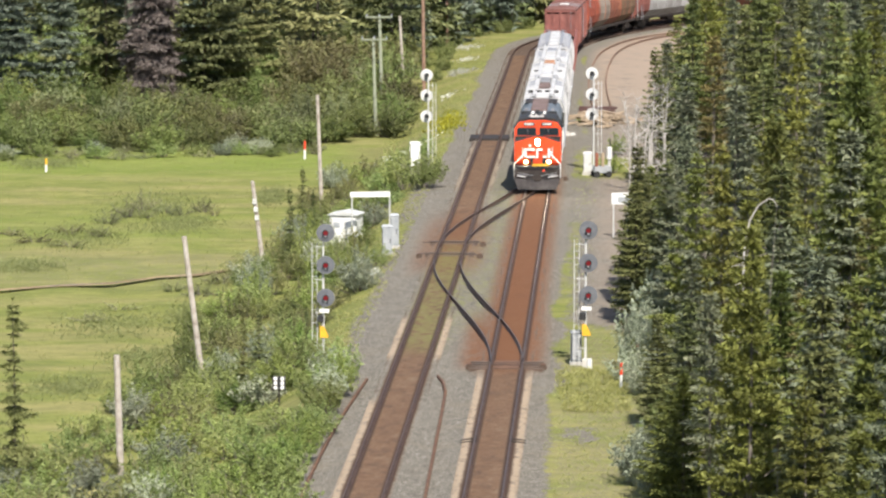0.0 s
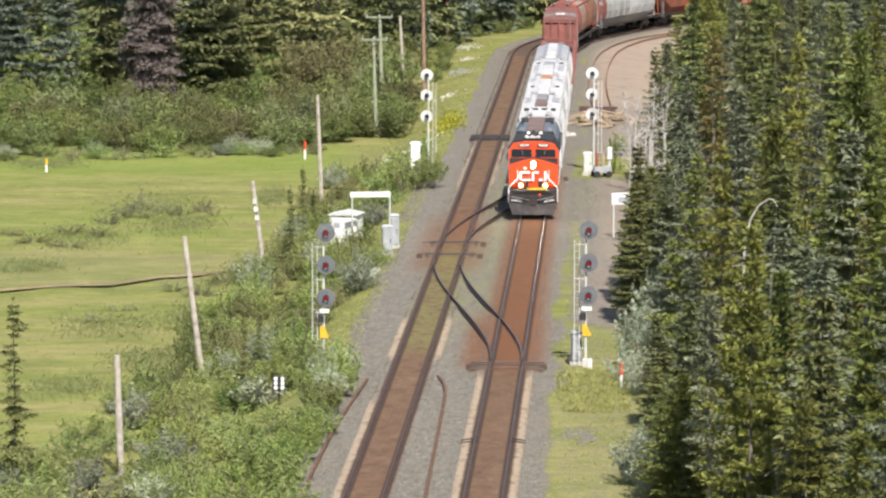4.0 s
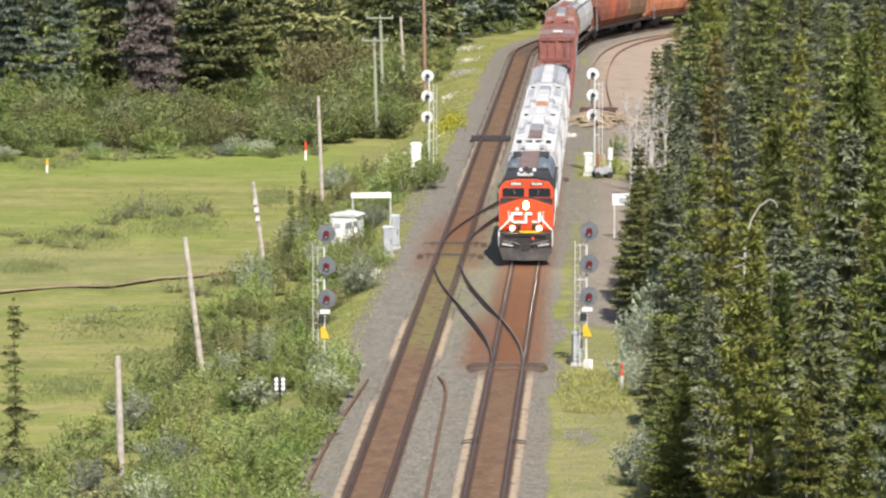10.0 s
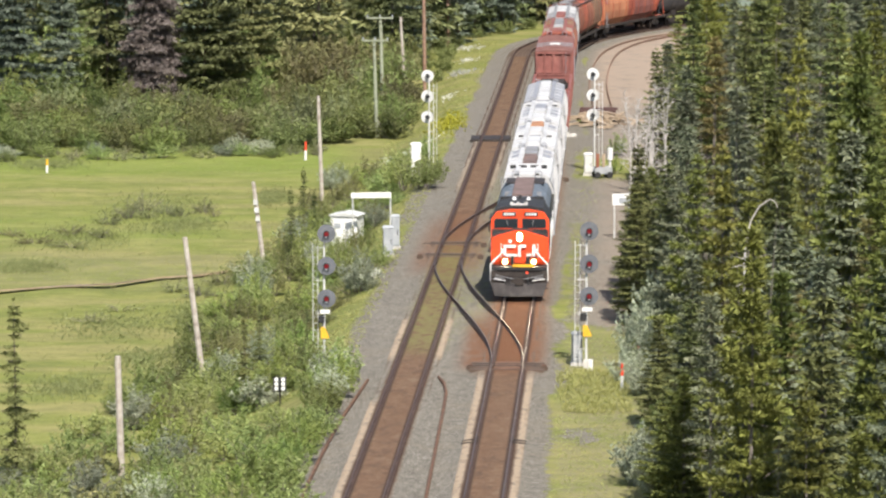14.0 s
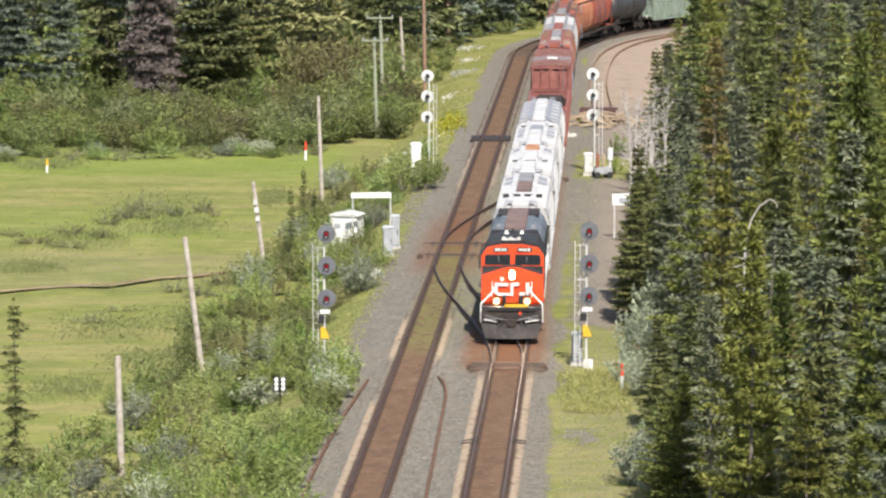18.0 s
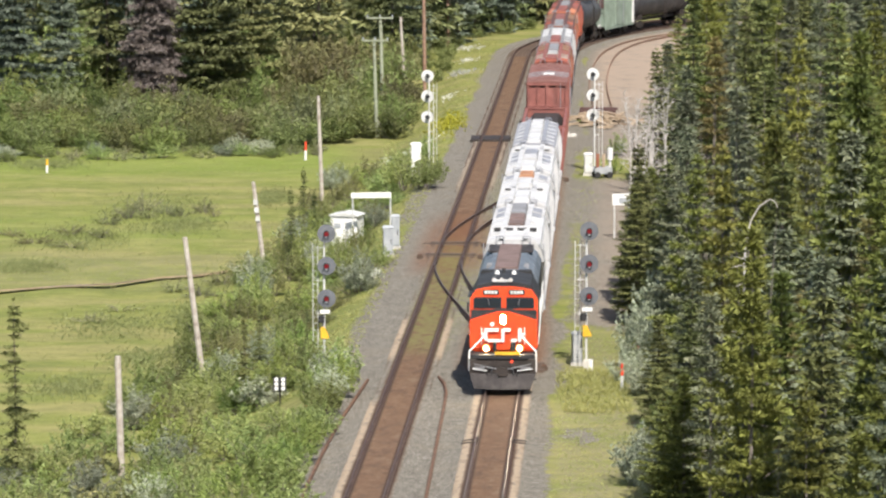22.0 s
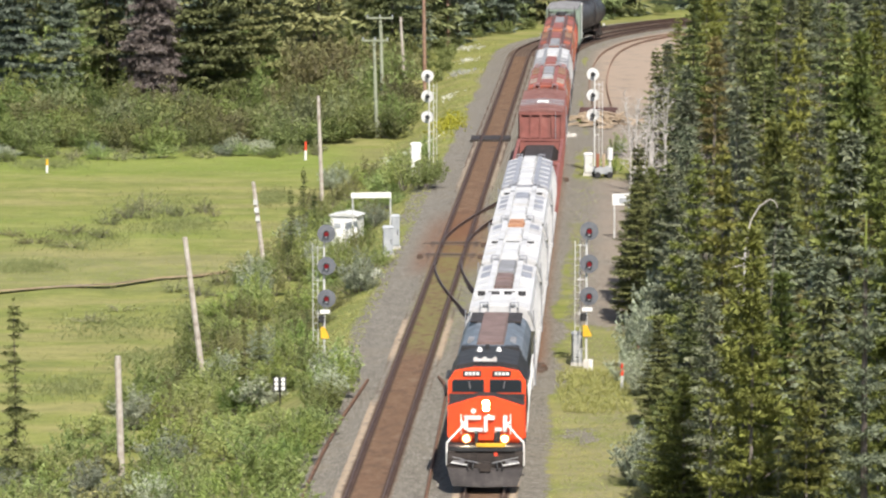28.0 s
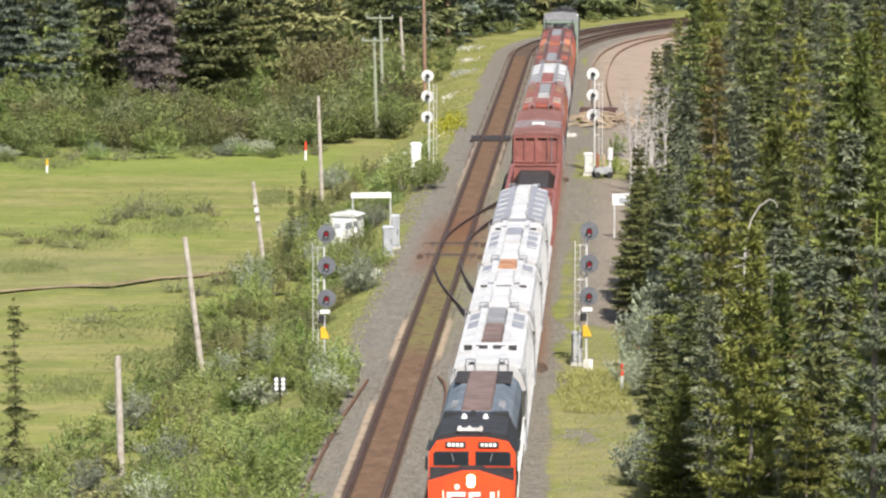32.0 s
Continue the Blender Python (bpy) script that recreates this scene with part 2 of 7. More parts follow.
M = dict(
    ground=ground_material(), tie=tie_material("tie_wood", (0.34, 0.265, 0.19), (0.22, 0.17, 0.125)), tie_dark=tie_material("stained_tie_wood", (0.12, 0.09, 0.07), (0.085, 0.06, 0.045)),
    rail=worn("rail_steel", (0.075, 0.045, 0.035), (0.04, 0.025, 0.02), (0.12, 0.07, 0.05), 0.6, 0.3, 2.0, False),
    rail_top=worn("polished_rail", (0.06, 0.042, 0.036), (0.035, 0.024, 0.02), (0.09, 0.065, 0.056), 0.4, 0.0, 3.0, False),
    rail_dull=worn("dull_rail_head", (0.07, 0.045, 0.037), (0.04, 0.025, 0.02), (0.1, 0.065, 0.055), 0.6, 0.1, 3.0, False),
    steel_dark=worn("dark_steel", (0.04, 0.032, 0.029), (0.02, 0.017, 0.015), (0.07, 0.055, 0.047), 0.6, 0.3, 2.0),
    rusty_steel=worn("rusty_steel", (0.12, 0.062, 0.038), (0.07, 0.04, 0.028), (0.17, 0.09, 0.05), 0.8, 0.1, 2.0, False),
    plate=worn("rusty_plate", (0.105, 0.073, 0.055), (0.07, 0.046, 0.035), (0.15, 0.105, 0.08), 0.75, 0.2, 1.5, False),
    orange=worn("orange_paint", (0.72, 0.07, 0.016), (0.5, 0.05, 0.015), (0.78, 0.085, 0.02), 0.38, 0, 0.8, True, 0.18),
    black=worn("black_paint", (0.02, 0.02, 0.022), (0.012, 0.012, 0.013), (0.034, 0.033, 0.034), 0.65, 0, 1.2, True, 0.4),
    hood=worn("blue_grey_hood", (0.115, 0.14, 0.17), (0.07, 0.078, 0.09), (0.19, 0.205, 0.23), 0.55, 0, 1.0, True, 0.5),
    soot=worn("brown_soot", (0.14, 0.095, 0.085), (0.08, 0.06, 0.055), (0.18, 0.12, 0.11), 0.8, 0, 1.6, False),
    white=worn("white_paint", (0.72, 0.72, 0.71), (0.5, 0.48, 0.45), (0.78, 0.78, 0.78), 0.45, 0, 1.0, True, 0.25),
    hopper=worn("white_hopper_paint", (0.45, 0.45, 0.457), (0.33, 0.31, 0.29), (0.54, 0.54, 0.55), 0.5, 0, 0.5, True, 0.3),
    roof_grey=worn("grey_roof_paint", (0.2, 0.2, 0.21), (0.13, 0.125, 0.125), (0.27, 0.27, 0.285), 0.6, 0, 0.8, False),
    galv=worn("galvanised_walkway", (0.29, 0.295, 0.325), (0.2, 0.2, 0.21), (0.37, 0.375, 0.41), 0.5, 0.3, 2.0, False),
    rusty=worn("rust_patch", (0.32, 0.16, 0.09), (0.2, 0.09, 0.05), (0.42, 0.24, 0.14), 0.85, 0, 2.0, False),
    boxred=worn("oxide_red_paint", (0.22, 0.075, 0.062), (0.12, 0.05, 0.043), (0.275, 0.115, 0.095), 0.65, 0, 0.7, True, 0.5),
    boxdark=worn("dark_oxide_paint", (0.085, 0.043, 0.04), (0.045, 0.027, 0.024), (0.125, 0.062, 0.055), 0.7, 0, 0.8, True, 0.5),
    rustor=worn("rust_orange_paint", (0.24, 0.08, 0.048), (0.1, 0.042, 0.032), (0.38, 0.15, 0.08), 0.65, 0, 0.45, True, 0.75),
    redor=worn("red_orange_paint", (0.32, 0.068, 0.038), (0.11, 0.036, 0.028), (0.58, 0.17, 0.07), 0.65, 0, 0.45, True, 0.75),
    beige=worn("dull_beige_paint", (0.27, 0.225, 0.185), (0.16, 0.125, 0.1), (0.34, 0.29, 0.245), 0.65, 0, 0.5, True, 0.5),
    brown=worn("gold_brown_paint", (0.19, 0.115, 0.065), (0.1, 0.065, 0.045), (0.26, 0.17, 0.1), 0.65, 0, 0.5, True, 0.5),
    paleor=worn("faded_orange_paint", (0.42, 0.17, 0.085), (0.24, 0.09, 0.055), (0.52, 0.24, 0.13), 0.65, 0, 0.5, True, 0.4),
    siding_rust=worn("sandy_rusty_rail", (0.2, 0.125, 0.085), (0.14, 0.085, 0.06), (0.26, 0.17, 0.12), 0.8, 0.0, 2.0, False),
    boxroof=worn("brown_grey_roof_paint", (0.18, 0.078, 0.066), (0.1, 0.055, 0.05), (0.24, 0.13, 0.115), 0.65, 0, 0.9, False),
    mud=worn("bare_mud", (0.28, 0.2, 0.11), (0.19, 0.135, 0.075), (0.36, 0.28, 0.16), 0.9, 0, 1.2, False),
    silver=worn("silver_grey_paint", (0.36, 0.36, 0.36), (0.21, 0.19, 0.175), (0.46, 0.46, 0.465), 0.5, 0.1, 0.5, True, 0.45),
    green=worn("pale_green_paint", (0.21, 0.265, 0.215), (0.13, 0.15, 0.12), (0.28, 0.34, 0.285), 0.6, 0, 0.6, True, 0.4),
    tank=worn("black_tank_paint", (0.035, 0.034, 0.037), (0.02, 0.018, 0.018), (0.075, 0.07, 0.07), 0.42, 0, 0.6, True, 0.4),
    yellow=worn("yellow_paint", (0.75, 0.42, 0.03), None, None, 0.5, 0, 2.0, False),
    red=worn("red_paint", (0.72, 0.07, 0.03), None, None, 0.5, 0, 2.0, False),
    alu=worn("aluminium_paint", (0.56, 0.56, 0.55), (0.36, 0.35, 0.33), (0.64, 0.64, 0.64), 0.45, 0.0, 2.0, True, 0.3),
    cab_grey=worn("grey_cabinet", (0.34, 0.36, 0.38), (0.23, 0.24, 0.25), (0.42, 0.43, 0.45), 0.5, 0.1, 1.5, True, 0.35),
    target=worn("black_target", (0.11, 0.115, 0.13), (0.075, 0.08, 0.09), (0.15, 0.155, 0.17), 0.55, 0, 2.0, True, 0.3),
    concrete=worn("concrete", (0.5, 0.48, 0.45), (0.36, 0.34, 0.31), (0.58, 0.56, 0.53), 0.9, 0, 2.0),
    pole=worn("grey_pole_wood", (0.4, 0.355, 0.31), (0.22, 0.18, 0.15), (0.5, 0.46, 0.42), 0.9, 0, 2.5),
    pole_green=worn("treated_pole_wood", (0.27, 0.29, 0.21), (0.17, 0.18, 0.13), (0.34, 0.36, 0.27), 0.9, 0, 2.5),
    pole_red=worn("red_brown_pole_wood", (0.25, 0.155, 0.11), (0.15, 0.09, 0.065), (0.33, 0.22, 0.16), 0.9, 0, 2.5),
    lumber=worn("weathered_lumber", (0.36, 0.28, 0.2), (0.2, 0.15, 0.1), (0.46, 0.38, 0.29), 0.85, 0, 3.0),
    bark=worn("bark", (0.095, 0.078, 0.065), (0.05, 0.04, 0.034), (0.15, 0.125, 0.11), 0.95, 0, 3.0),
    bark_grey=worn("bleached_wood", (0.4, 0.375, 0.345), (0.24, 0.215, 0.19), (0.5, 0.475, 0.45), 0.95, 0, 3.0),
    bark_pale=worn("pale_bark", (0.17, 0.148, 0.127), (0.1, 0.083, 0.07), (0.24, 0.215, 0.19), 0.95, 0, 3.0),
    window=glass("cab_glass"), water=glass("still_water", (0.03, 0.028, 0.02)),
    lamp=glow("headlamp_halo", (1.0, 0.3, 0.07), 0.75), lamp_halo=glow("headlamp_halo_ring", (1.0, 0.55, 0.2), 1.3), bulb=glow("headlamp_bulb", (1.0, 0.86, 0.6), 1000.0), bulb_low=glow("ditch_lamp_bulb", (1.0, 0.84, 0.55), 110.0), plough=worn("dusty_plough", (0.034, 0.028, 0.027), (0.016, 0.014, 0.014), (0.06, 0.05, 0.047), 0.75, 0, 1.6), lens=glow("red_lens_glow", (0.35, 0.02, 0.03), 0.35),
    pine=leafy("pine_needles", (0.128, 0.138, 0.031), (0.197, 0.213, 0.048), (0.296, 0.310, 0.082), 0.3, 0.14),
    pine_dark=leafy("dark_spruce_needles", (0.116, 0.131, 0.046), (0.167, 0.187, 0.067), (0.249, 0.262, 0.103), 0.3, 0.14),
    pine_lime=leafy("young_pine_needles", (0.143, 0.156, 0.035), (0.217, 0.234, 0.053), (0.316, 0.333, 0.093), 0.3, 0.14),
    pine_green=leafy("green_pine_needles", (0.104, 0.130, 0.033), (0.160, 0.190, 0.047), (0.244, 0.269, 0.076), 0.3, 0.14),
    pine_brown=leafy("rusty_pine_needles", (0.129, 0.116, 0.041), (0.201, 0.177, 0.060), (0.287, 0.257, 0.095), 0.3, 0.14),
    fir_blue=leafy("blue_green_needles", (0.119, 0.137, 0.082), (0.177, 0.199, 0.123), (0.276, 0.293, 0.191), 0.3, 0.14),
    far_green=leafy("far_spruce_needles", (0.12, 0.142, 0.058), (0.175, 0.205, 0.082), (0.255, 0.285, 0.125), 0.3, 0.14),
    spruce_blue=leafy("blue_spruce_needles", (0.115, 0.15, 0.11), (0.175, 0.215, 0.162), (0.27, 0.31, 0.24), 0.3, 0.14),
    olive=leafy("olive_spruce_needles", (0.15, 0.162, 0.064), (0.215, 0.228, 0.092), (0.3, 0.312, 0.14), 0.3, 0.14),
    dead=leafy("dead_needles", (0.115, 0.092, 0.086), (0.170, 0.139, 0.129), (0.229, 0.192, 0.180), 0.3),
    willow=leafy("willow_leaves", (0.209, 0.255, 0.082), (0.291, 0.346, 0.121), (0.398, 0.448, 0.184), 0.2),
    sage=leafy("grey_green_leaves", (0.280, 0.314, 0.213), (0.403, 0.437, 0.314), (0.560, 0.594, 0.459), 0.2),
    belt=leafy("belt_willow_leaves", (0.165, 0.187, 0.065), (0.231, 0.257, 0.096), (0.322, 0.348, 0.144), 0.2),
    belt_brown=leafy("belt_brownish_leaves", (0.157, 0.150, 0.066), (0.209, 0.198, 0.090), (0.278, 0.265, 0.131), 0.2),
    belt_green=leafy("belt_green_leaves", (0.139, 0.178, 0.052), (0.196, 0.239, 0.073), (0.278, 0.322, 0.113), 0.2),
    belt_pale=leafy("belt_pale_leaves", (0.196, 0.213, 0.100), (0.270, 0.287, 0.139), (0.365, 0.383, 0.200), 0.2),
    brownish=leafy("brownish_leaves", (0.214, 0.227, 0.088), (0.288, 0.295, 0.121), (0.381, 0.377, 0.167), 0.2),
    aspen=leafy("aspen_leaves", (0.184, 0.250, 0.064), (0.262, 0.336, 0.092), (0.359, 0.433, 0.145), 0.2),
    blade=leafy("grass_blades", (0.25, 0.275, 0.09), (0.32, 0.34, 0.12), (0.4, 0.41, 0.17), 0.1),
    sedge=leafy("sedge_blades", (0.17, 0.185, 0.072), (0.22, 0.235, 0.095), (0.29, 0.295, 0.13), 0.1),
    flower_w=leafy("white_flowers", (0.55, 0.55, 0.48), (0.65, 0.65, 0.58), (0.75, 0.74, 0.68), 0.1),
    flower_y=leafy("yellow_flowers", (0.42, 0.36, 0.03), (0.5, 0.44, 0.04), (0.58, 0.5, 0.06), 0.1),
)


# ---- mesh tools ----
class G:
    """Gathers plain solids into one mesh."""

    def __init__(self):
        self.v, self.f = [], []

    def add(self, vs, fs):
        o = len(self.v)
        self.v.extend(tuple(p) for p in vs)
        self.f.extend([tuple(i + o for i in q) for q in fs])
        return self

    def box(self, x0, x1, y0, y1, z0, z1, m=None):
        vs = [(x, y, z) for z in (z0, z1) for y in (y0, y1) for x in (x0, x1)]
        if m is not None:
            vs = [m @ Vector(p) for p in vs]
        return self.add(vs, [(0, 2, 3, 1), (4, 5, 7, 6), (0, 1, 5, 4), (2, 6, 7, 3), (0, 4, 6, 2), (1, 3, 7, 5)])

    def tube(self, p0, p1, r0, r1=None, n=8):
        p0, p1 = Vector(p0), Vector(p1)
        r1 = r0 if r1 is None else r1
        d = (p1 - p0).normalized()
        a = d.orthogonal().normalized()
        b = d.cross(a)
        vs = []
        for p, r in ((p0, r0), (p1, r1)):
            vs += [p + (a * math.cos(2 * math.pi * i / n) + b * math.sin(2 * math.pi * i / n)) * r for i in range(n)]
        fs = [(i, (i + 1) % n, n + (i + 1) % n, n + i) for i in range(n)]
        return self.add(vs, fs + [tuple(reversed(range(n))), tuple(range(n, 2 * n))])

    def pipe(self, pts, r, n=6):
        for a, b in zip(pts[:-1], pts[1:]):
            self.tube(a, b, r, None, n)
        return self

    def prism(self, profile, y0, y1):
        """A closed outline in x, z drawn out along y."""
        n = len(profile)
        vs = [(x, y0, z) for x, z in profile] + [(x, y1, z) for x, z in profile]
        fs = [(i, (i + 1) % n, n + (i + 1) % n, n + i) for i in range(n)]
        return self.add(vs, fs + [tuple(range(n)), tuple(reversed(range(n, 2 * n)))])

    def sideprism(self, profile, x0, x1):
        """A closed outline in y, z drawn out along x."""
        n = len(profile)
        vs = [(x0, y, z) for y, z in profile] + [(x1, y, z) for y, z in profile]
        fs = [(i, (i + 1) % n, n + (i + 1) % n, n + i) for i in range(n)]
        return self.add(vs, fs + [tuple(range(n)), tuple(reversed(range(n, 2 * n)))])

    def loft(self, rings):
        n = len(rings[0])
        vs = [p for r in rings for p in r]
        fs = []
        for k in range(len(rings) - 1):
            fs += [(k * n + i, k * n + (i + 1) % n, (k + 1) * n + (i + 1) % n, (k + 1) * n + i) for i in range(n)]
        fs += [tuple(reversed(range(n))), tuple(range((len(rings) - 1) * n, len(rings) * n))]
        return self.add(vs, fs)

    def mesh(self, name, mat, bevel=0.0, smooth=False):
        me = bpy.data.meshes.new(name)
        me.from_pydata(self.v, [], self.f)
        bm = bmesh.new()
        bm.from_mesh(me)
        bmesh.ops.recalc_face_normals(bm, faces=bm.faces)
        if bevel:
            es = [e for e in bm.edges if len(e.link_faces) == 2 and e.calc_face_angle(0) > 0.5]
            bmesh.ops.bevel(bm, geom=es, offset=bevel, segments=2, affect="EDGES", clamp_overlap=True)
        for fa in bm.faces:
            fa.smooth = smooth
        bm.to_mesh(me)
        bm.free()
        me.materials.append(mat)
        return me


def part(name, g, mat, parent, label="", bevel=0.0, smooth=False, m=None):
    ob = new(name, g if isinstance(g, bpy.types.Mesh) else g.mesh(name, mat, bevel, smooth))
    ob.parent = parent
    if m is not None:
        ob.matrix_basis = m
    return tagged(ob, label)


def thing(name, label, category, m=None, group="", kind=""):
    ob = new(name)
    ob.empty_display_size = 0.3
    if m is not None:
        ob.matrix_basis = m
    return tagged(ob, label, category, group, kind)


M["rail_top"].node_tree.nodes["Principled BSDF"].inputs["Specular IOR Level"].default_value = 0.4
M["rail_top"].node_tree.nodes["Principled BSDF"].inputs["Specular Tint"].default_value = (1.0, 0.72, 0.55, 1.0)

# ---- the lie of the land ----
def right_x(y):
    return -5.049 + 0.03966 * y


def left_x(y):
    return -10.155 + 0.0424 * y


TURN_Y = 416.0


class Track:
    """A straight from y = 90 to the bend, then an arc to the right; s runs with y along the straight."""

    def __init__(self, x_at, slope, radius):
        self.h, self.r = math.atan(slope), radius
        self.x0 = x_at(0.0)
        self.bend = TURN_Y / math.cos(self.h)

    def at(self, s):
        if s <= self.bend:
            return self.x0 + s * math.sin(self.h), s * math.cos(self.h), self.h
        a = (s - self.bend) / self.r
        x, y = self.x0 + self.bend * math.sin(self.h), self.bend * math.cos(self.h)
        return x + self.r * (math.cos(self.h) - math.cos(self.h + a)), y + self.r * (math.sin(self.h + a) - math.sin(self.h)), self.h + a


RIGHT = Track(right_x, 0.03966, 106.0)
LEFT = Track(left_x, 0.0424, 110.0)


def sm(v, lo, hi):
    t = np.clip((v - lo) / (hi - lo), 0, 1)
    return t * t * (3 - 2 * t)


def height(x, y):
    """The ground's height: level at the tracks, lower in the meadow."""
    d = left_x(y) - 3.1 - x
    far = 1 - 0.85 * sm(np.asarray(y, dtype=float), 345.0, 430.0)
    low = -2.2 * sm(d, 0.0, 5.5) * far
    return -0.3 + low


def gz(x, y):
    return float(height(np.float64(x), np.float64(y)))


# ---- ground, one sheet to the horizon ----
def build_ground():
    xs = np.concatenate([[-3000, -1500, -700, -300, -150, -90], np.arange(-60, -14, 1.0), np.arange(-14, 26, 0.35), np.arange(26, 60, 2.0), [60, 90, 150, 300, 700, 1500, 3000]])
    ys = np.concatenate([[-3000, -1000, -300, 0, 60, 100, 130], np.arange(145, 290, 0.8), np.arange(290, 520, 1.25), [520, 560, 620, 700, 900, 1300, 2000, 4000]])
    gx, gy = np.meshgrid(xs, ys)
    z = height(gx, gy)
    bumps = np.array([noise.noise((a * 0.25, b * 0.12, 3.0)) for a, b in zip(gx.ravel(), gy.ravel())]).reshape(gx.shape)
    z = z + 0.12 * np.maximum(1 - sm(np.abs(gx - right_x(gy)), 1.15, 1.6), 1 - sm(np.abs(gx - left_x(gy)), 1.15, 1.6)) * (gy < 416)
    z = z + 0.16 * bumps * sm(left_x(gy) - 3.5 - gx, 0.0, 3.0)
    nx, ny = len(xs), len(ys)
    idx = np.arange(nx * ny).reshape(ny, nx)
    faces = np.stack([idx[:-1, :-1], idx[:-1, 1:], idx[1:, 1:], idx[1:, :-1]], -1).reshape(-1, 4)
    me = bpy.data.meshes.new("ground")
    me.from_pydata(np.stack([gx, gy, z], -1).reshape(-1, 3).tolist(), [], faces.tolist())
    me.materials.append(M["ground"])
    # ways across from each track's middle; the bend's centre serves both tracks
    bend_x, bend_y = RIGHT.at(RIGHT.bend)[:2]
    ccx, ccy = bend_x + RIGHT.r * math.cos(RIGHT.h), bend_y - RIGHT.r * math.sin(RIGHT.h)
    arc_r = np.hypot(gx - ccx, gy - ccy)
    past = gy > TURN_Y
    dr = np.where(past, RIGHT.r - arc_r, gx - right_x(gy))
    dl = np.where(past, RIGHT.r + 4.1 - arc_r, gx - left_x(gy))
    wider = sm(gy, 198, 210) * (1 - sm(gy, 246, 262))
    gravel = sm(dl + 0.7 * wider + 0.8 * bumps, -3.7, -2.1) * (1 - sm(dr + 0.9 * bumps, 1.6, 3.2))
    yard = sm(gy + 6 * bumps, 213, 226) * sm(dr, 2.2, 2.6) * (1 - sm(dr, 9.5, 12.0))
    strip = sm(gy, 214, 226) * (1 - sm(gy, 330, 350)) * sm(dr, 1.7, 2.0) * (1 - sm(dr, 3.0, 3.4))
    patch = sm(gy, 284, 290) * (1 - sm(gy, 309, 315)) * sm(dr, 2.6, 3.2)
    bare = sm(gy, 262, 272) * (1 - sm(gy, 292, 304)) * sm(dl, -5.2, -3.6)
    gravel = np.maximum(np.maximum(gravel, yard * (1 - 0.5 * strip) * (1 - 0.85 * patch)), 0.75 * bare)
    gravel = np.maximum(gravel, 0.62 * (1 - sm(np.hypot(gx - 5.9, (gy - 184.0) * 0.35), 0.5, 1.5)) + 0.5 * (1 - sm(np.hypot(gx - 7.4, (gy - 176.0) * 0.3), 0.2, 0.9)))
    cross = (1 - sm(np.abs(gy - 325.5), 4.0, 6.0)) * sm(dr, 1.8, 2.4)
    gravel = np.maximum(gravel, cross * (1 - sm(dr, 9.5, 12)))
    crib = np.maximum(1 - sm(np.abs(dl), 0.8, 1.25), 1 - sm(np.abs(dr), 0.8, 1.25))
    spill = 1 - sm(np.abs(dr + 0.3), 1.5, 2.5)
    rust = np.maximum((1 - sm(np.abs(dr), 1.1, 1.9)) * sm(gy, 200, 205) * (1 - sm(gy, 285, 330)), spill * sm(gy, 202, 207) * (1 - sm(gy, 217, 229)))
    rust = np.maximum(rust, 0.7 * (1 - sm(np.abs(dl + 0.1), 1.3, 2.6)) * sm(gy, 238, 248) * (1 - sm(gy, 262, 280)))
    weedy = np.clip(0.75 * (1 - sm(np.abs(dl - 0.2), 0.7, 1.6)) * sm(gy, 206, 214) * (1 - sm(gy, 246, 262)) + 0.5 * (1 - sm(np.abs(gy - 260), 30, 50)) * (1 - sm(np.abs(dr + 2.2), 0.5, 1.3)), 0, 1)
    sand = np.maximum(sm(gy, 330, 372) * sm(dr, 2.0, 4.5), 0.4 * yard * sm(dr, 3.0, 5.0))
    lush = np.clip(sm(gy, 312, 330) * (1 - sm(gy, 338, 352)) * sm(left_x(gy) - gx, 9, 14) + 0.5 * (1 - sm(np.abs(gy - 285), 6, 14)) * sm(left_x(gy) - gx, 14, 18), 0, 1)
    dry = np.clip(sm(dr, 2.2, 3.0) * (1 - sm(gy, 205, 230)) * 0.9 + (1 - sm(np.abs(gy - 262), 4, 12)) * sm(left_x(gy) - gx, 9, 14) * 0.5, 0, 1)
    left_ends = np.maximum((dl < 0) * (1 - sm(gy, 191, 195)), sm(gy, 205, 209) * (1 - sm(gy, 219, 224)))
    near_ends = np.clip(np.maximum((gx > right_x(gy) - 2.2) * (1 - sm(gy, 199, 203)), (gx < left_x(gy) + 2.1) * left_ends) + 0.6 * sm(gy, 285, 292) * (1 - sm(gy, 318, 330)) * (gx < left_x(gy) + 2.1), 0, 1)
    edge = np.interp(gy, [120, 160, 200, 225, 260, 300, 351, 395, 433, 470], [8.4, 9.3, 10.6, 9.6, 11.6, 13.8, 17.4, 22.4, 28.5, 37.0])
    shaded_litter = sm(gx - edge + 1.2 * bumps, -0.4, 1.2)
    for name, data in (("shaded_litter", shaded_litter), ("dust", near_ends), ("gravel", gravel), ("crib", crib), ("rust", rust), ("weedy", weedy), ("sand", sand), ("lush", lush), ("dry", dry)):
        a = me.attributes.new(name, "FLOAT", "POINT")
        a.data.foreach_set("value", data.astype(np.float32).ravel())
    for p in me.polygons:
        p.use_smooth = True
    tagged(new("ground", me), "meadow grass and grey gravel beside two railway tracks", "ground", kind="structure")


build_ground()


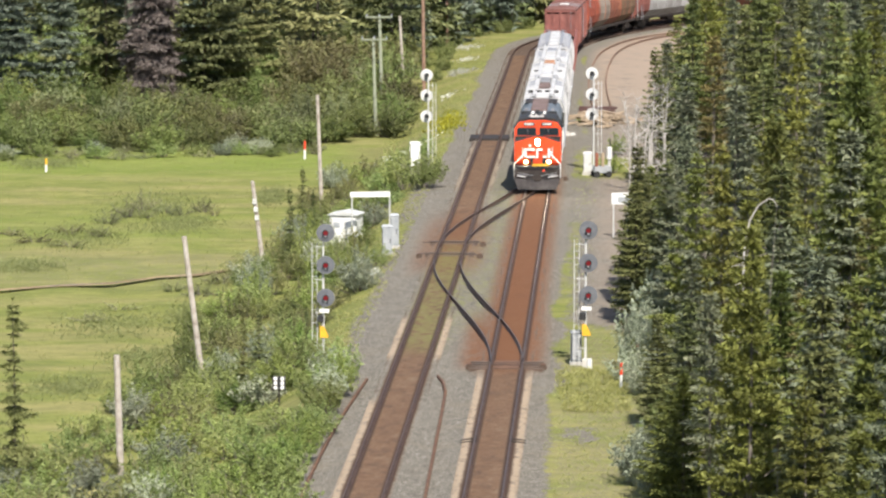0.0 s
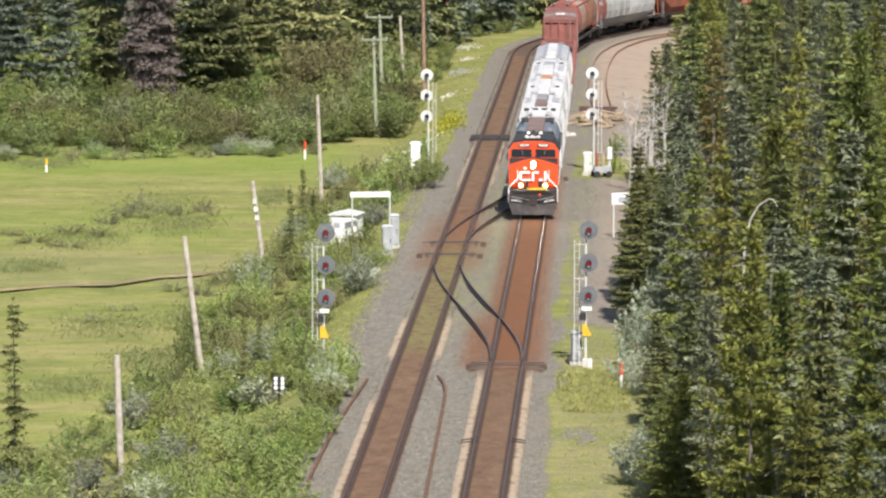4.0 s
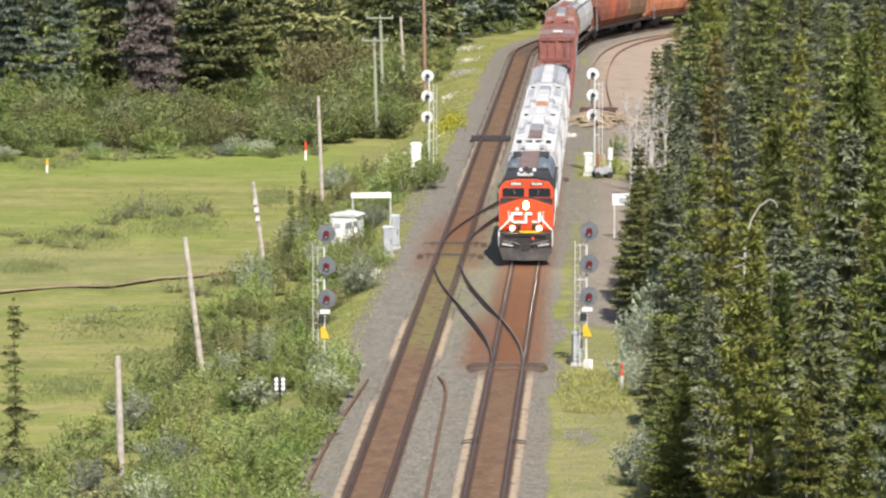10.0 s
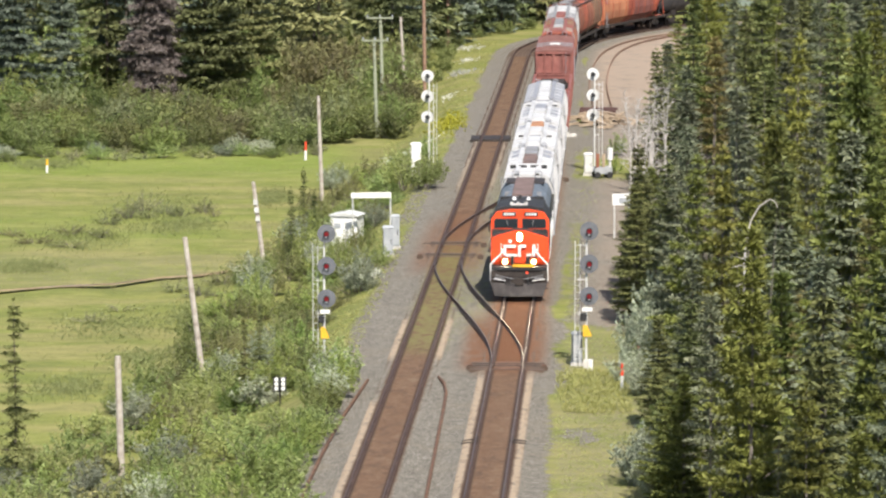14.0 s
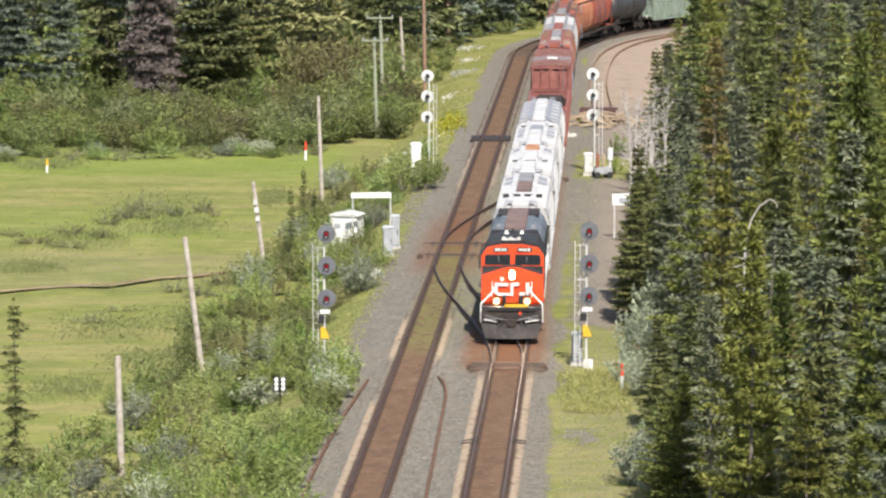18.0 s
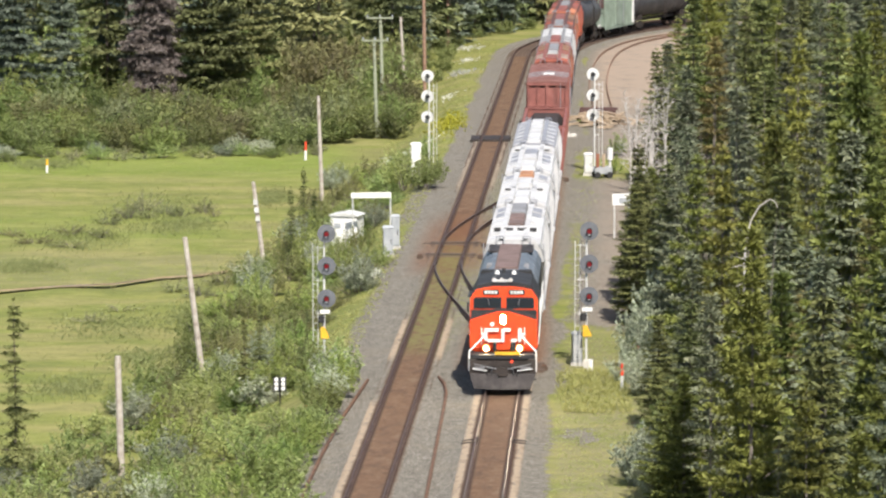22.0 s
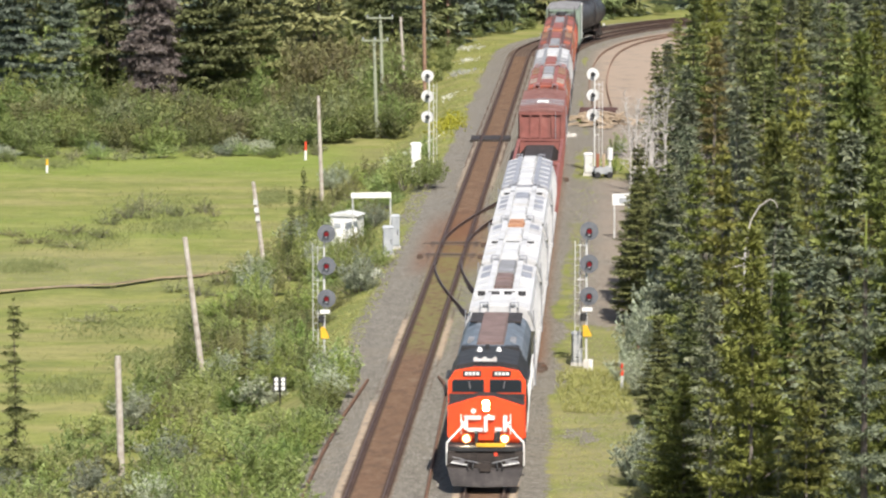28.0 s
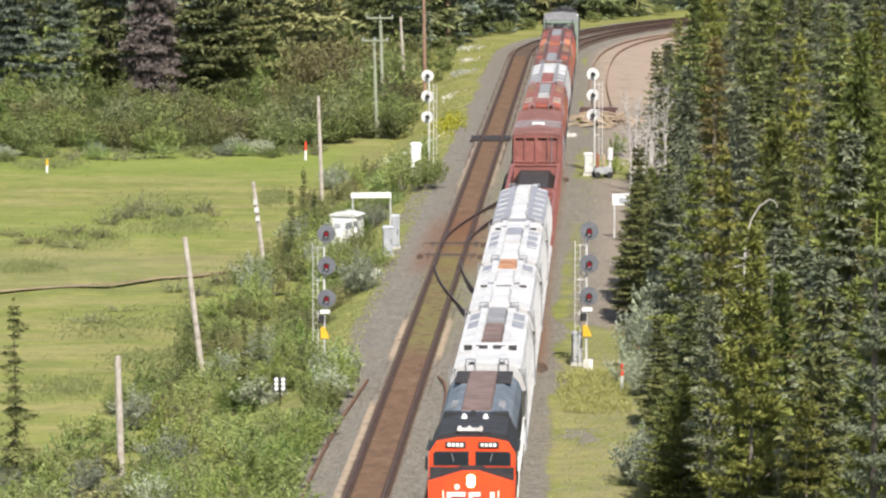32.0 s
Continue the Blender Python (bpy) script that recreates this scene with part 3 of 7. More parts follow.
def ribbon(track_at, s0, s1, step, profile, mat, name):
    """A profile in x, z drawn along a track."""
    g = G()
    rings = []
    n = max(2, int((s1 - s0) / step) + 1)
    for s in np.linspace(s0, s1, n):
        x, y, h = track_at(s)
        rings.append([(x + p * math.cos(h), y - p * math.sin(h), z) for p, z in profile])
    g.loft(rings)
    return g.mesh(name, mat)


RAIL_FOOT = [(-0.075, -0.17), (0.075, -0.17), (0.075, -0.155), (0.014, -0.135), (0.012, -0.05), (0.036, -0.035), (0.036, -0.004), (-0.036, -0.004), (-0.036, -0.035), (-0.012, -0.05), (-0.014, -0.135), (-0.075, -0.155)]
RAIL_HEAD = [(-0.032, -0.006), (0.032, -0.006), (0.03, 0.0), (-0.03, 0.0)]


def lay_rail(parent, track_at, s0, s1, off, head, step=6.0):
    ob = new("rail", ribbon(track_at, s0, s1, step, [(p + off, z) for p, z in RAIL_FOOT], M["rail"], "rail"))
    ob.parent = parent
    hd = new("rail_head", ribbon(track_at, s0, s1, step, [(p + off, z) for p, z in RAIL_HEAD], head, "rail_head"))
    hd.parent = ob


def tie_mesh(half=1.3):
    return G().box(-half, half, -0.115, 0.115, -0.34, -0.175).mesh("tie", M["tie"], 0.012)


TIE = tie_mesh()
TIE_DARK = G().box(-1.25, 1.25, -0.115, 0.115, -0.34, -0.178).mesh("tie", M["tie_dark"], 0.012)


def railway_track(name, label, trk, s0, s1, head):
    tr = thing(name, label, "track", kind="structure")
    for off in (-0.755, 0.755):
        lay_rail(tr, trk.at, s0, s1, off, head)
    return tr


right_track = railway_track("railway_track", "rusty main track with polished rail heads in brown ballast", RIGHT, 95, 560, M["rail_top"])
left_track = railway_track("railway_track", "rusty passing track with dull rails in brown ballast", LEFT, 95, 560, M["rail_dull"])


for y in (181.2, 181.9):
    for off in (-0.755, 0.755):
        part("joint_bar", G().box(off - 0.06, off + 0.06, -0.16, 0.16, -0.15, -0.02), M["steel_dark"], right_track, m=pose(right_x(y), y, 0, 0, 0, -2.3))
        sd = 1 if off > 0 else -1
        part("bond_wire", G().pipe([(off, 0, -0.13), (off + sd * 0.35, 0.05, -0.16), (off + sd * 0.62, 0.0, -0.2)], 0.035), M["steel_dark"], right_track, m=pose(right_x(y), y, 0, 0, 0, -2.3))


# ---- rusty long ties under the switch toe ----
for y in (203.2, 203.95, 204.7, 205.45):
    part("switch_tie", G().box(-1.75, 1.75, -0.16, 0.16, -0.3, -0.15), M["plate"], right_track, m=pose(right_x(y), y, 0, 0, 0, -2.3))
part("slide_plate", G().box(-0.62, 0.62, -1.3, 1.3, -0.16, -0.13), M["rusty_steel"], right_track, m=pose(right_x(204.4), 204.4, 0, 0, 0, -2.3))


# ---- crossovers between the two tracks ----
def crossover_at(y0, y1, a, b):
    def at(y):
        t = min(max((y - y0) / (y1 - y0), 0), 1)
        w = t * t * (3 - 2 * t)
        dw = 6 * t * (1 - t) / (y1 - y0)
        x = a(y) * (1 - w) + b(y) * w
        return x, y, math.atan(0.041 + (b(y) - a(y)) * dw)
    return at


def crossover(y0, y1, a, b, label):
    tr = thing("crossover_track", label, "track", kind="structure")
    at = crossover_at(y0, y1, a, b)
    for off in (-0.755, 0.755):
        lay_rail(tr, at, y0 + 1, y1 - 1, off, M["rail_top"], 1.1)
    for y, f in ((y0 + 2.0, a), (y1 - 2.0, b)):
        for side in (-1, 1):
            part("guard_rail", G().box(side * 0.66 - 0.03, side * 0.66 + 0.03, -2.2, 2.2, -0.17, -0.01), M["rail"], tr, m=pose(f(y), y, 0, 0, 0, -2.4))
    return tr


crossover(203.5, 248.0, right_x, left_x, "dark rusty crossover rails between the two tracks")
crossover(254.0, 298.0, left_x, right_x, "dark rusty crossover rails leading to the main track")


def switch_gear(x, y, sides):
    sw = thing("switch_gear", "rusty switch plates, rods and motor beside the points", "track switch", pose(x, y, 0, 0, 0, -2.4))
    for dy in (-1.1, -0.3, 0.5):
        part("slide_plate", G().box(-1.4, 1.4, dy - 0.2, dy + 0.2, -0.24, -0.165), M["plate"], sw, bevel=0.01)
    part("rod", G().tube((-1.9, -1.0, -0.1), (1.9, -1.0, -0.1), 0.016), M["steel_dark"], sw)
    part("rod", G().tube((-1.5, -0.2, -0.12), (1.5, -0.2, -0.12), 0.016), M["steel_dark"], sw)
    for s in sides:
        mo = part("switch_motor", G().box(s * 1.75 - 0.17, s * 1.75 + 0.17, -1.3, -0.8, -0.3, -0.08), M["plate"], sw, bevel=0.03)
        part("lid", G().box(s * 1.75 - 0.13, s * 1.75 + 0.13, -1.25, -0.85, -0.08, -0.04), M["rusty_steel"], mo, bevel=0.02)
    return sw


switch_gear(right_x(205), 205.0, (-1, 1))
switch_gear(left_x(250.5), 250.5, (-1, 1))
switch_gear(left_x(256.5), 256.5, (1,))
switch_gear(right_x(296), 296.0, (1,))


def crossing():
    c = thing("level_crossing", "dark rubber crossing panels set between the rails", "level crossing", pose(left_x(325.6), 325.6, 0, 0, 0, -2.43), kind="structure")
    for x0, x1 in ((-1.55, -0.84), (-0.64, 0.64), (0.84, 1.4)):
        part("crossing_panel", G().box(x0, x1, -1.7, 1.7, -0.25, -0.01), M["steel_dark"], c, bevel=0.02)


crossing()


def loose_rail(ctrl, label):
    t = thing("loose_rail", label, "loose rail")
    pts = [Vector((x, y, gz(x, y) + 0.1)) for x, y in ctrl]
    g = G()
    for a, b in zip(pts[:-1], pts[1:]):
        g.tube(a, b, 0.075, None, 6)
    part("rail", g, M["rusty_steel"], t)


loose_rail([(-3.5, 200.0), (-3.9, 195.0), (-4.5, 187.5), (-5.0, 179.0), (-5.35, 172.0), (-5.8, 160.0)], "rusty old rail lying along the edge of the ballast")
loose_rail([(-0.2, 201.0), (0.05, 199.0), (0.15, 196.0), (0.02, 191.0), (-0.1, 187.0), (-0.34, 179.0), (-0.58, 171.0), (-0.9, 160.0)], "rusty bent rail lying between the two tracks")


# ---- siding that ends by the lumber heap ----
def siding():
    ctrl = [(13.1, 357.0), (13.35, 372.0), (13.9, 388.0), (14.8, 404.0), (16.2, 420.0), (18.6, 433.5), (22.0, 443.5), (26.5, 451.0), (34.0, 459.0)]

    def at(s):
        k = min(int(s), len(ctrl) - 2)
        w = s - k
        p = [Vector(ctrl[max(0, min(len(ctrl) - 1, k + i))]) for i in (-1, 0, 1, 2)]
        q = 0.5 * ((2 * p[1]) + (p[2] - p[0]) * w + (2 * p[0] - 5 * p[1] + 4 * p[2] - p[3]) * w * w + (3 * p[1] - p[0] - 3 * p[2] + p[3]) * w ** 3)
        d = 0.5 * ((p[2] - p[0]) + 2 * (2 * p[0] - 5 * p[1] + 4 * p[2] - p[3]) * w + 3 * (3 * p[1] - p[0] - 3 * p[2] + p[3]) * w * w)
        return q.x, q.y, math.atan2(d.x, d.y)

    tr = thing("siding_track", "rusty unused siding sunk in sandy gravel", "track", kind="structure")
    for off in (-0.755, 0.755):
        ob = new("rail", ribbon(at, 0, len(ctrl) - 1.001, 0.2, [(p + off, z - 0.08) for p, z in RAIL_FOOT], M["siding_rust"], "rail"))
        ob.parent = tr


siding()


# ---- locomotive; it faces along its own +y, the coupler's face at y = 0 ----
def wheelset(parent, y, r=0.5, name="wheelset"):
    ws = part(name, G().tube((-0.85, 0, 0), (0.85, 0, 0), 0.09), M["steel_dark"], parent, m=pose(0, y, r))
    for s in (-1, 1):
        part("wheel", G().tube((s * 0.70, 0, 0), (s * 0.83, 0, 0), r, None, 20), M["steel_dark"], ws, bevel=0.015)
    return ws


def locomotive():
    lo = thing("locomotive", "orange and black diesel locomotive with lit headlights", "locomotive")
    B = M["black"]
    # pilot and plough
    part("plough", G().loft([[(-1.28, -0.15, 0.12), (1.28, -0.15, 0.12), (1.28, 0.0, 0.12), (0, 0.25, 0.12), (-1.28, 0.0, 0.12)],
                             [(-1.5, -0.5, 0.78), (1.5, -0.5, 0.78), (1.5, -0.34, 0.78), (0, -0.1, 0.78), (-1.5, -0.34, 0.78)]]), M["plough"], lo, "brown dusty snow plough", 0.02)
    part("pilot_plate", G().box(-1.5, 1.5, -0.75, -0.5, 0.7, 1.42), M["steel_dark"], lo, bevel=0.03)
    for s in (-1, 1):
        for k in range(4):
            z = 0.45 + 0.3 * k
            part("step", G().box(*sorted((s * 1.15, s * 1.53)), -1.0 - 0.04 * k, -0.62, z, z + 0.05), M["steel_dark"], lo)
        part("footboard_guard", G().box(*sorted((s * 0.8, s * 1.3)), -0.52, -0.42, 0.98, 1.08), M["roof_grey"], lo, "dusty grey guard", 0.02)
        part("hose_bracket", G().box(*sorted((s * 0.3, s * 0.7)), -0.52, -0.36, 1.05, 1.3), M["steel_dark"], lo, bevel=0.03)
        part("nose_step", G().box(*sorted((s * 0.34, s * 0.42)), -1.3, -0.9, 1.62, 2.1), B, lo, bevel=0.02)
        part("marker_lamp", G().tube((s * 0.42, -0.45, 1.34), (s * 0.42, -0.38, 1.34), 0.08, None, 10), M["red"] if s < 0 else M["steel_dark"], lo)
        part("grab_iron", G().pipe([(s * 0.7, -0.42, 0.9), (s * 1.35, -0.42, 1.0)], 0.025), M["white"], lo)
        part("air_hose", G().pipe([(s * 0.45, -0.4, 1.1), (s * 0.5, -0.15, 0.8), (s * 0.42, -0.2, 0.45)], 0.035), M["black"], lo)
        part("air_hose", G().pipe([(s * 0.62, -0.4, 1.1), (s * 0.7, -0.15, 0.85), (s * 0.62, -0.2, 0.5)], 0.03), M["black"], lo)
        part("handrail", G().pipe([(s * 1.52, -0.65, 0.85), (s * 1.52, -0.65, 1.75), (s * 0.82, -1.2, 2.42), (s * 0.98, -1.3, 2.5)], 0.036), M["white"], lo, "white painted handrail")
        part("handrail", G().pipe([(s * 0.98, -1.3, 2.0), (s * 0.98, -1.3, 2.8)], 0.022), M["white"], lo, "white painted handrail")
        part("uncoupling_lever", G().pipe([(s * 0.25, -0.3, 1.0), (s * 1.3, -0.42, 1.22)], 0.022), M["roof_grey"], lo)
    part("coupler", G().box(-0.14, 0.14, -0.7, 0.0, 0.72, 1.05).box(-0.24, 0.2, -0.28, 0.02, 0.7, 1.08), M["steel_dark"], lo, bevel=0.03)
    part("anticlimber", G().box(-1.2, 1.2, -0.95, -0.42, 1.42, 1.62), B, lo, bevel=0.04)
    part("sill_stripe", G().box(-0.78, 0.35, -0.43, -0.4, 1.63, 1.78), M["yellow"], lo, "amber sill stripe", 0.01)
    part("platform", G().box(-1.52, 1.52, -19.6, -0.75, 1.4, 1.6), B, lo, bevel=0.02)
    # nose: a flat face with a shallow gable, black on top against glare
    gable = [(-1.53, 1.78), (1.53, 1.78), (1.53, 3.08), (0.3, 3.46), (-0.3, 3.46), (-1.53, 3.08)]
    nose = part("nose", G().loft([[(x * 0.9, -1.66, z) for x, z in ((-1.5, 1.6), (1.5, 1.6))] + [(1.36, -2.8, 1.6), (-1.36, -2.8, 1.6)],
                                  [(-1.53, -1.56, 1.8), (1.53, -1.56, 1.8), (1.53, -2.8, 1.8), (-1.53, -2.8, 1.8)]]).prism(gable, -2.8, -1.6), M["orange"], lo, bevel=0.04)
    part("nose_top", G().prism([(-1.5, 3.06), (-0.3, 3.44), (0.3, 3.44), (1.5, 3.06), (1.5, 3.1), (0.3, 3.475), (-0.3, 3.475), (-1.5, 3.1)], -2.78, -1.68), B, lo, "black top of the nose")
    part("nose_door", G().box(-0.36, 0.3, -1.49, -1.46, 1.72, 1.98), M["orange"], nose, bevel=0.02)
    for x in (-0.5, 0.38):
        part("door_post", G().box(x - 0.08, x + 0.08, -1.45, -1.36, 1.68, 2.1), B, nose, bevel=0.02)
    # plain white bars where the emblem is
    for x0, x1, z0, z1 in ((0.72, 0.86, 2.14, 2.64), (0.2, 0.86, 2.55, 2.69), (0.12, 0.72, 2.07, 2.2), (-0.06, 0.08, 2.07, 2.66), (-0.34, 0.02, 2.55, 2.69), (-0.62, -0.36, 2.09, 2.22), (-0.84, -0.68, 2.07, 2.7)):
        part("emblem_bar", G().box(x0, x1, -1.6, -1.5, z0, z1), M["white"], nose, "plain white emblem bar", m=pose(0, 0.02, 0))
    part("badge", G().tube((0.5, -1.66, 2.88), (0.5, -1.56, 2.88), 0.1, None, 12), M["white"], nose, "small white badge")
    hl = part("headlight", G().box(-0.2, 0.2, -1.66, -1.55, 2.8, 3.42), M["orange"], lo, bevel=0.04)

    def lamp(owner, x, y, z, r, label, bulb="bulb", core=0.6):
        # the two outer discs glow orange to warm, drawing the lamp's glare halo
        part("lens", G().tube((x, y - 0.04, z), (x, y, z), r, None, 18), M["lamp"], owner, label)
        part("reflector", G().tube((x, y, z), (x, y + 0.006, z), r * 0.84, None, 18), M["lamp_halo"], owner, "warm glowing ring standing in for the lamp's glare")
        part("bulb", G().tube((x, y + 0.006, z), (x, y + 0.012, z), r * core, None, 14), M[bulb], owner, "glowing bulb")

    for z in (3.02, 3.19):
        lamp(hl, 0.0, -1.52 + 0.02 * (z > 3.1), z, 0.17, "lit headlight lens with its halo as an orange rim")
    for s in (-1, 1):
        dl = part("ditch_light", G().tube((s * 0.76, -1.2, 1.86), (s * 0.76, -1.03, 1.86), 0.17, None, 16), B, lo)
        lamp(dl, s * 0.76, -1.0, 1.86, 0.18, "lit ditch light lens with its halo as an orange rim", "bulb_low", 0.5)
        part("bracket", G().box(s * 0.74 - 0.05, s * 0.74 + 0.05, -1.18, -1.08, 1.6, 1.72), B, dl)
    # cab
    cab_out = [(-1.55, 1.6), (1.55, 1.6), (1.55, 3.9), (1.28, 4.32), (0.5, 4.46), (-0.5, 4.46), (-1.28, 4.32), (-1.55, 3.9)]
    part("cab_front", G().prism(cab_out, -2.95, -2.72), M["orange"], lo, bevel=0.03)
    part("cab", G().prism([(x * 1.0, z) for x, z in cab_out], -7.7, -2.95), B, lo, bevel=0.03)
    part("cab_roof", G().prism([(-1.3, 4.3), (1.3, 4.3), (1.22, 4.5), (0.6, 4.62), (-0.6, 4.62), (-1.22, 4.5)], -7.9, -3.05), B, lo, bevel=0.02)
    part("sill_band", G().prism([(-1.5, 2.98), (1.5, 2.98), (1.5, 3.4), (-1.5, 3.4)], -2.72, -2.68), B, lo, "black band under the windshields")
    for s in (-1, 1):
        fr = part("windshield_frame", G().prism([(s * 0.05, 3.4), (s * 1.46, 3.4), (s * 1.46, 3.92), (s * 1.36, 4.04), (s * 0.05, 4.04)], -2.74, -2.69), M["orange"], lo, bevel=0.015)
        part("window_seal", G().prism([(s * 0.11, 3.46), (s * 1.39, 3.46), (s * 1.39, 3.9), (s * 1.31, 3.98), (s * 0.11, 3.98)], -2.7, -2.675), M["black"], fr)
        part("pane", G().prism([(s * 0.15, 3.5), (s * 1.35, 3.5), (s * 1.35, 3.87), (s * 1.28, 3.94), (s * 0.15, 3.94)], -2.69, -2.66), M["window"], fr, "dark windshield glass")
        part("wiper", G().pipe([(s * 0.72, -2.63, 3.92), (s * 0.66, -2.63, 3.62)], 0.015), M["roof_grey"], fr)
        nb = part("number_board", G().box(*sorted((s * 0.22, s * 0.96)), -2.72, -2.66, 4.1, 4.33), B, lo, bevel=0.02)
        for k in range(4):
            part("digit_bar", G().box(s * 0.59 - 0.28 + 0.15 * k, s * 0.59 - 0.17 + 0.15 * k, -2.66, -2.645, 4.15, 4.28), M["white"], nb)
        mi = part("mirror", G().box(*sorted((s * 1.62, s * 1.7)), -3.5, -3.2, 3.2, 3.7), M["white"] if s < 0 else B, lo, bevel=0.02)
        part("bracket", G().pipe([(s * 1.55, -3.4, 3.5), (s * 1.66, -3.4, 3.5)], 0.02), B, mi)
        sw = part("side_window", G().box(*sorted((s * 1.54, s * 1.57)), -5.6, -3.6, 3.2, 3.85), M["window"], lo, "dark cab side window", 0.01)
        part("sunshade", G().box(*sorted((s * 1.56, s * 1.68)), -5.7, -3.5, 3.88, 3.93), B, sw)
        for k, y in enumerate((-3.7, -4.9, -6.1)):
            part("grab_iron", G().pipe([(s * 1.56, y, 1.7), (s * 1.62, y, 2.6)], 0.02), M["white"], lo)
    part("horn", G().box(-0.35, 0.55, -3.55, -3.3, 4.6, 4.7).tube((-0.3, -3.4, 4.75), (-0.3, -2.95, 4.75), 0.05, 0.1).tube((0.1, -3.4, 4.75), (0.1, -2.95, 4.75), 0.05, 0.1).tube((0.45, -3.4, 4.75), (0.45, -2.95, 4.75), 0.05, 0.1), M["alu"], lo, "silver air horn")
    for x in (-0.38, 0.4):
        part("antenna_dome", G().tube((x, -6.3, 4.6), (x, -6.3, 4.78), 0.13, 0.06, 10), M["white"], lo, "white antenna dome")
    part("beacon", G().tube((0.1, -6.9, 4.6), (0.1, -6.9, 4.82), 0.1, 0.08, 10), B, lo)
    for s in (-1, 1):
        part("cab_vent", G().box(*sorted((s * 0.55, s * 1.2)), -7.9, -7.3, 4.44, 4.66), B, lo, bevel=0.04)
    # long hood
    hood = [(-1.02, 1.6), (1.02, 1.6), (1.02, 3.9), (0.85, 4.28), (0.4, 4.42), (-0.4, 4.42), (-0.85, 4.28), (-1.02, 3.9)]
    h = part("hood", G().prism(hood, -13.0, -7.7), M["hood"], lo, bevel=0.03)
    wide = [(-1.45, 1.6), (1.45, 1.6), (1.45, 3.9), (1.25, 4.3), (0.8, 4.6), (-0.8, 4.6), (-1.25, 4.3), (-1.45, 3.9)]
    part("radiator_housing", G().prism(wide, -18.4, -7.9), M["hood"], lo, "blue-grey hood with faded markings", 0.03)
    part("exhaust_cover", G().prism([(-0.55, 4.55), (0.62, 4.55), (0.55, 4.72), (-0.48, 4.72)], -17.9, -8.3), M["soot"], lo, "brown soot-covered roof hatch", 0.03)
    for s in (-1, 1):
        for k in range(3):
            part("lettering_bar", G().box(*sorted((s * 0.75, s * 1.0)), -9.7 - 0.5 * k, -9.45 - 0.5 * k, 4.5, 4.62), M["roof_grey"], lo, "pale worn marking")
        for k in range(7):
            part("hood_door", G().box(*sorted((s * 1.445, s * 1.47)), -9.3 - 1.3 * k, -8.15 - 1.3 * k, 1.75, 3.7), M["black"], h, bevel=0.01)
        part("walkway_rail", G().pipe([(s * 1.5, -7.9, 2.65), (s * 1.5, -19.5, 2.65)], 0.022), M["white"], lo)
        for k in range(8):
            part("stanchion", G().pipe([(s * 1.5, -8.2 - 1.6 * k, 1.6), (s * 1.5, -8.2 - 1.6 * k, 2.65)], 0.02), M["white"], lo)
        part("fuel_tank", G().prism([(s * 0.2, 0.45), (s * 1.2, 0.45), (s * 1.45, 0.75), (s * 1.45, 1.4), (s * 0.2, 1.4)], -12.6, -7.4), B, lo, bevel=0.04)
    part("radiator_grille", G().box(-1.1, 1.1, -18.2, -15.2, 4.6, 4.66), M["steel_dark"], lo, bevel=0.02)
    for y0 in (-3.9, -16.6):
        tk = part("bogie", G().box(-1.15, -0.95, y0 - 2.4, y0 + 2.2, 0.45, 0.95).box(0.95, 1.15, y0 - 2.4, y0 + 2.2, 0.45, 0.95).box(-1.0, 1.0, y0 - 0.5, y0 + 0.5, 0.5, 1.2), M["steel_dark"], lo, bevel=0.03)
        for d in (-1.7, 0.0, 1.7):
            AXLES.append((wheelset(tk, y0 + d, 0.52), y0 + d, 0.52))
    part("rear_coupler", G().box(-0.14, 0.14, -20.3, -19.4, 0.72, 1.05), M["steel_dark"], lo, bevel=0.03)
    part("rear_end", G().box(-1.45, 1.45, -19.7, -19.5, 0.6, 1.6), B, lo, bevel=0.03)
    return lo


AXLES = []


def bogie(parent, y):
    g = G()
    for s in (-1, 1):
        g.sideprism([(y - 1.15, 0.4), (y - 0.7, 0.4), (y - 0.35, 0.25), (y + 0.35, 0.25), (y + 0.7, 0.4), (y + 1.15, 0.4), (y + 1.15, 0.62), (y + 0.4, 0.85), (y - 0.4, 0.85), (y - 1.15, 0.62)], s * 1.0 - 0.08, s * 1.0 + 0.08)
    g.box(-1.1, 1.1, y - 0.2, y + 0.2, 0.45, 0.8)
    tk = part("bogie", g, M["steel_dark"], parent, bevel=0.02)
    for d in (-0.88, 0.88):
        AXLES.append((wheelset(tk, y + d, 0.46), y + d, 0.46))
    return tk


def running_gear(c, length):
    part("underframe", G().box(-0.3, 0.3, -length + 0.6, -0.6, 0.85, 1.15), M["steel_dark"], c, bevel=0.02)
    for y in (-0.35, -length + 0.35):
        part("coupler", G().box(-0.13, 0.13, y - 0.4, y + 0.4, 0.75, 1.02), M["steel_dark"], c, bevel=0.02)
    for y in (-2.3, -length + 2.3):
        bogie(c, y)


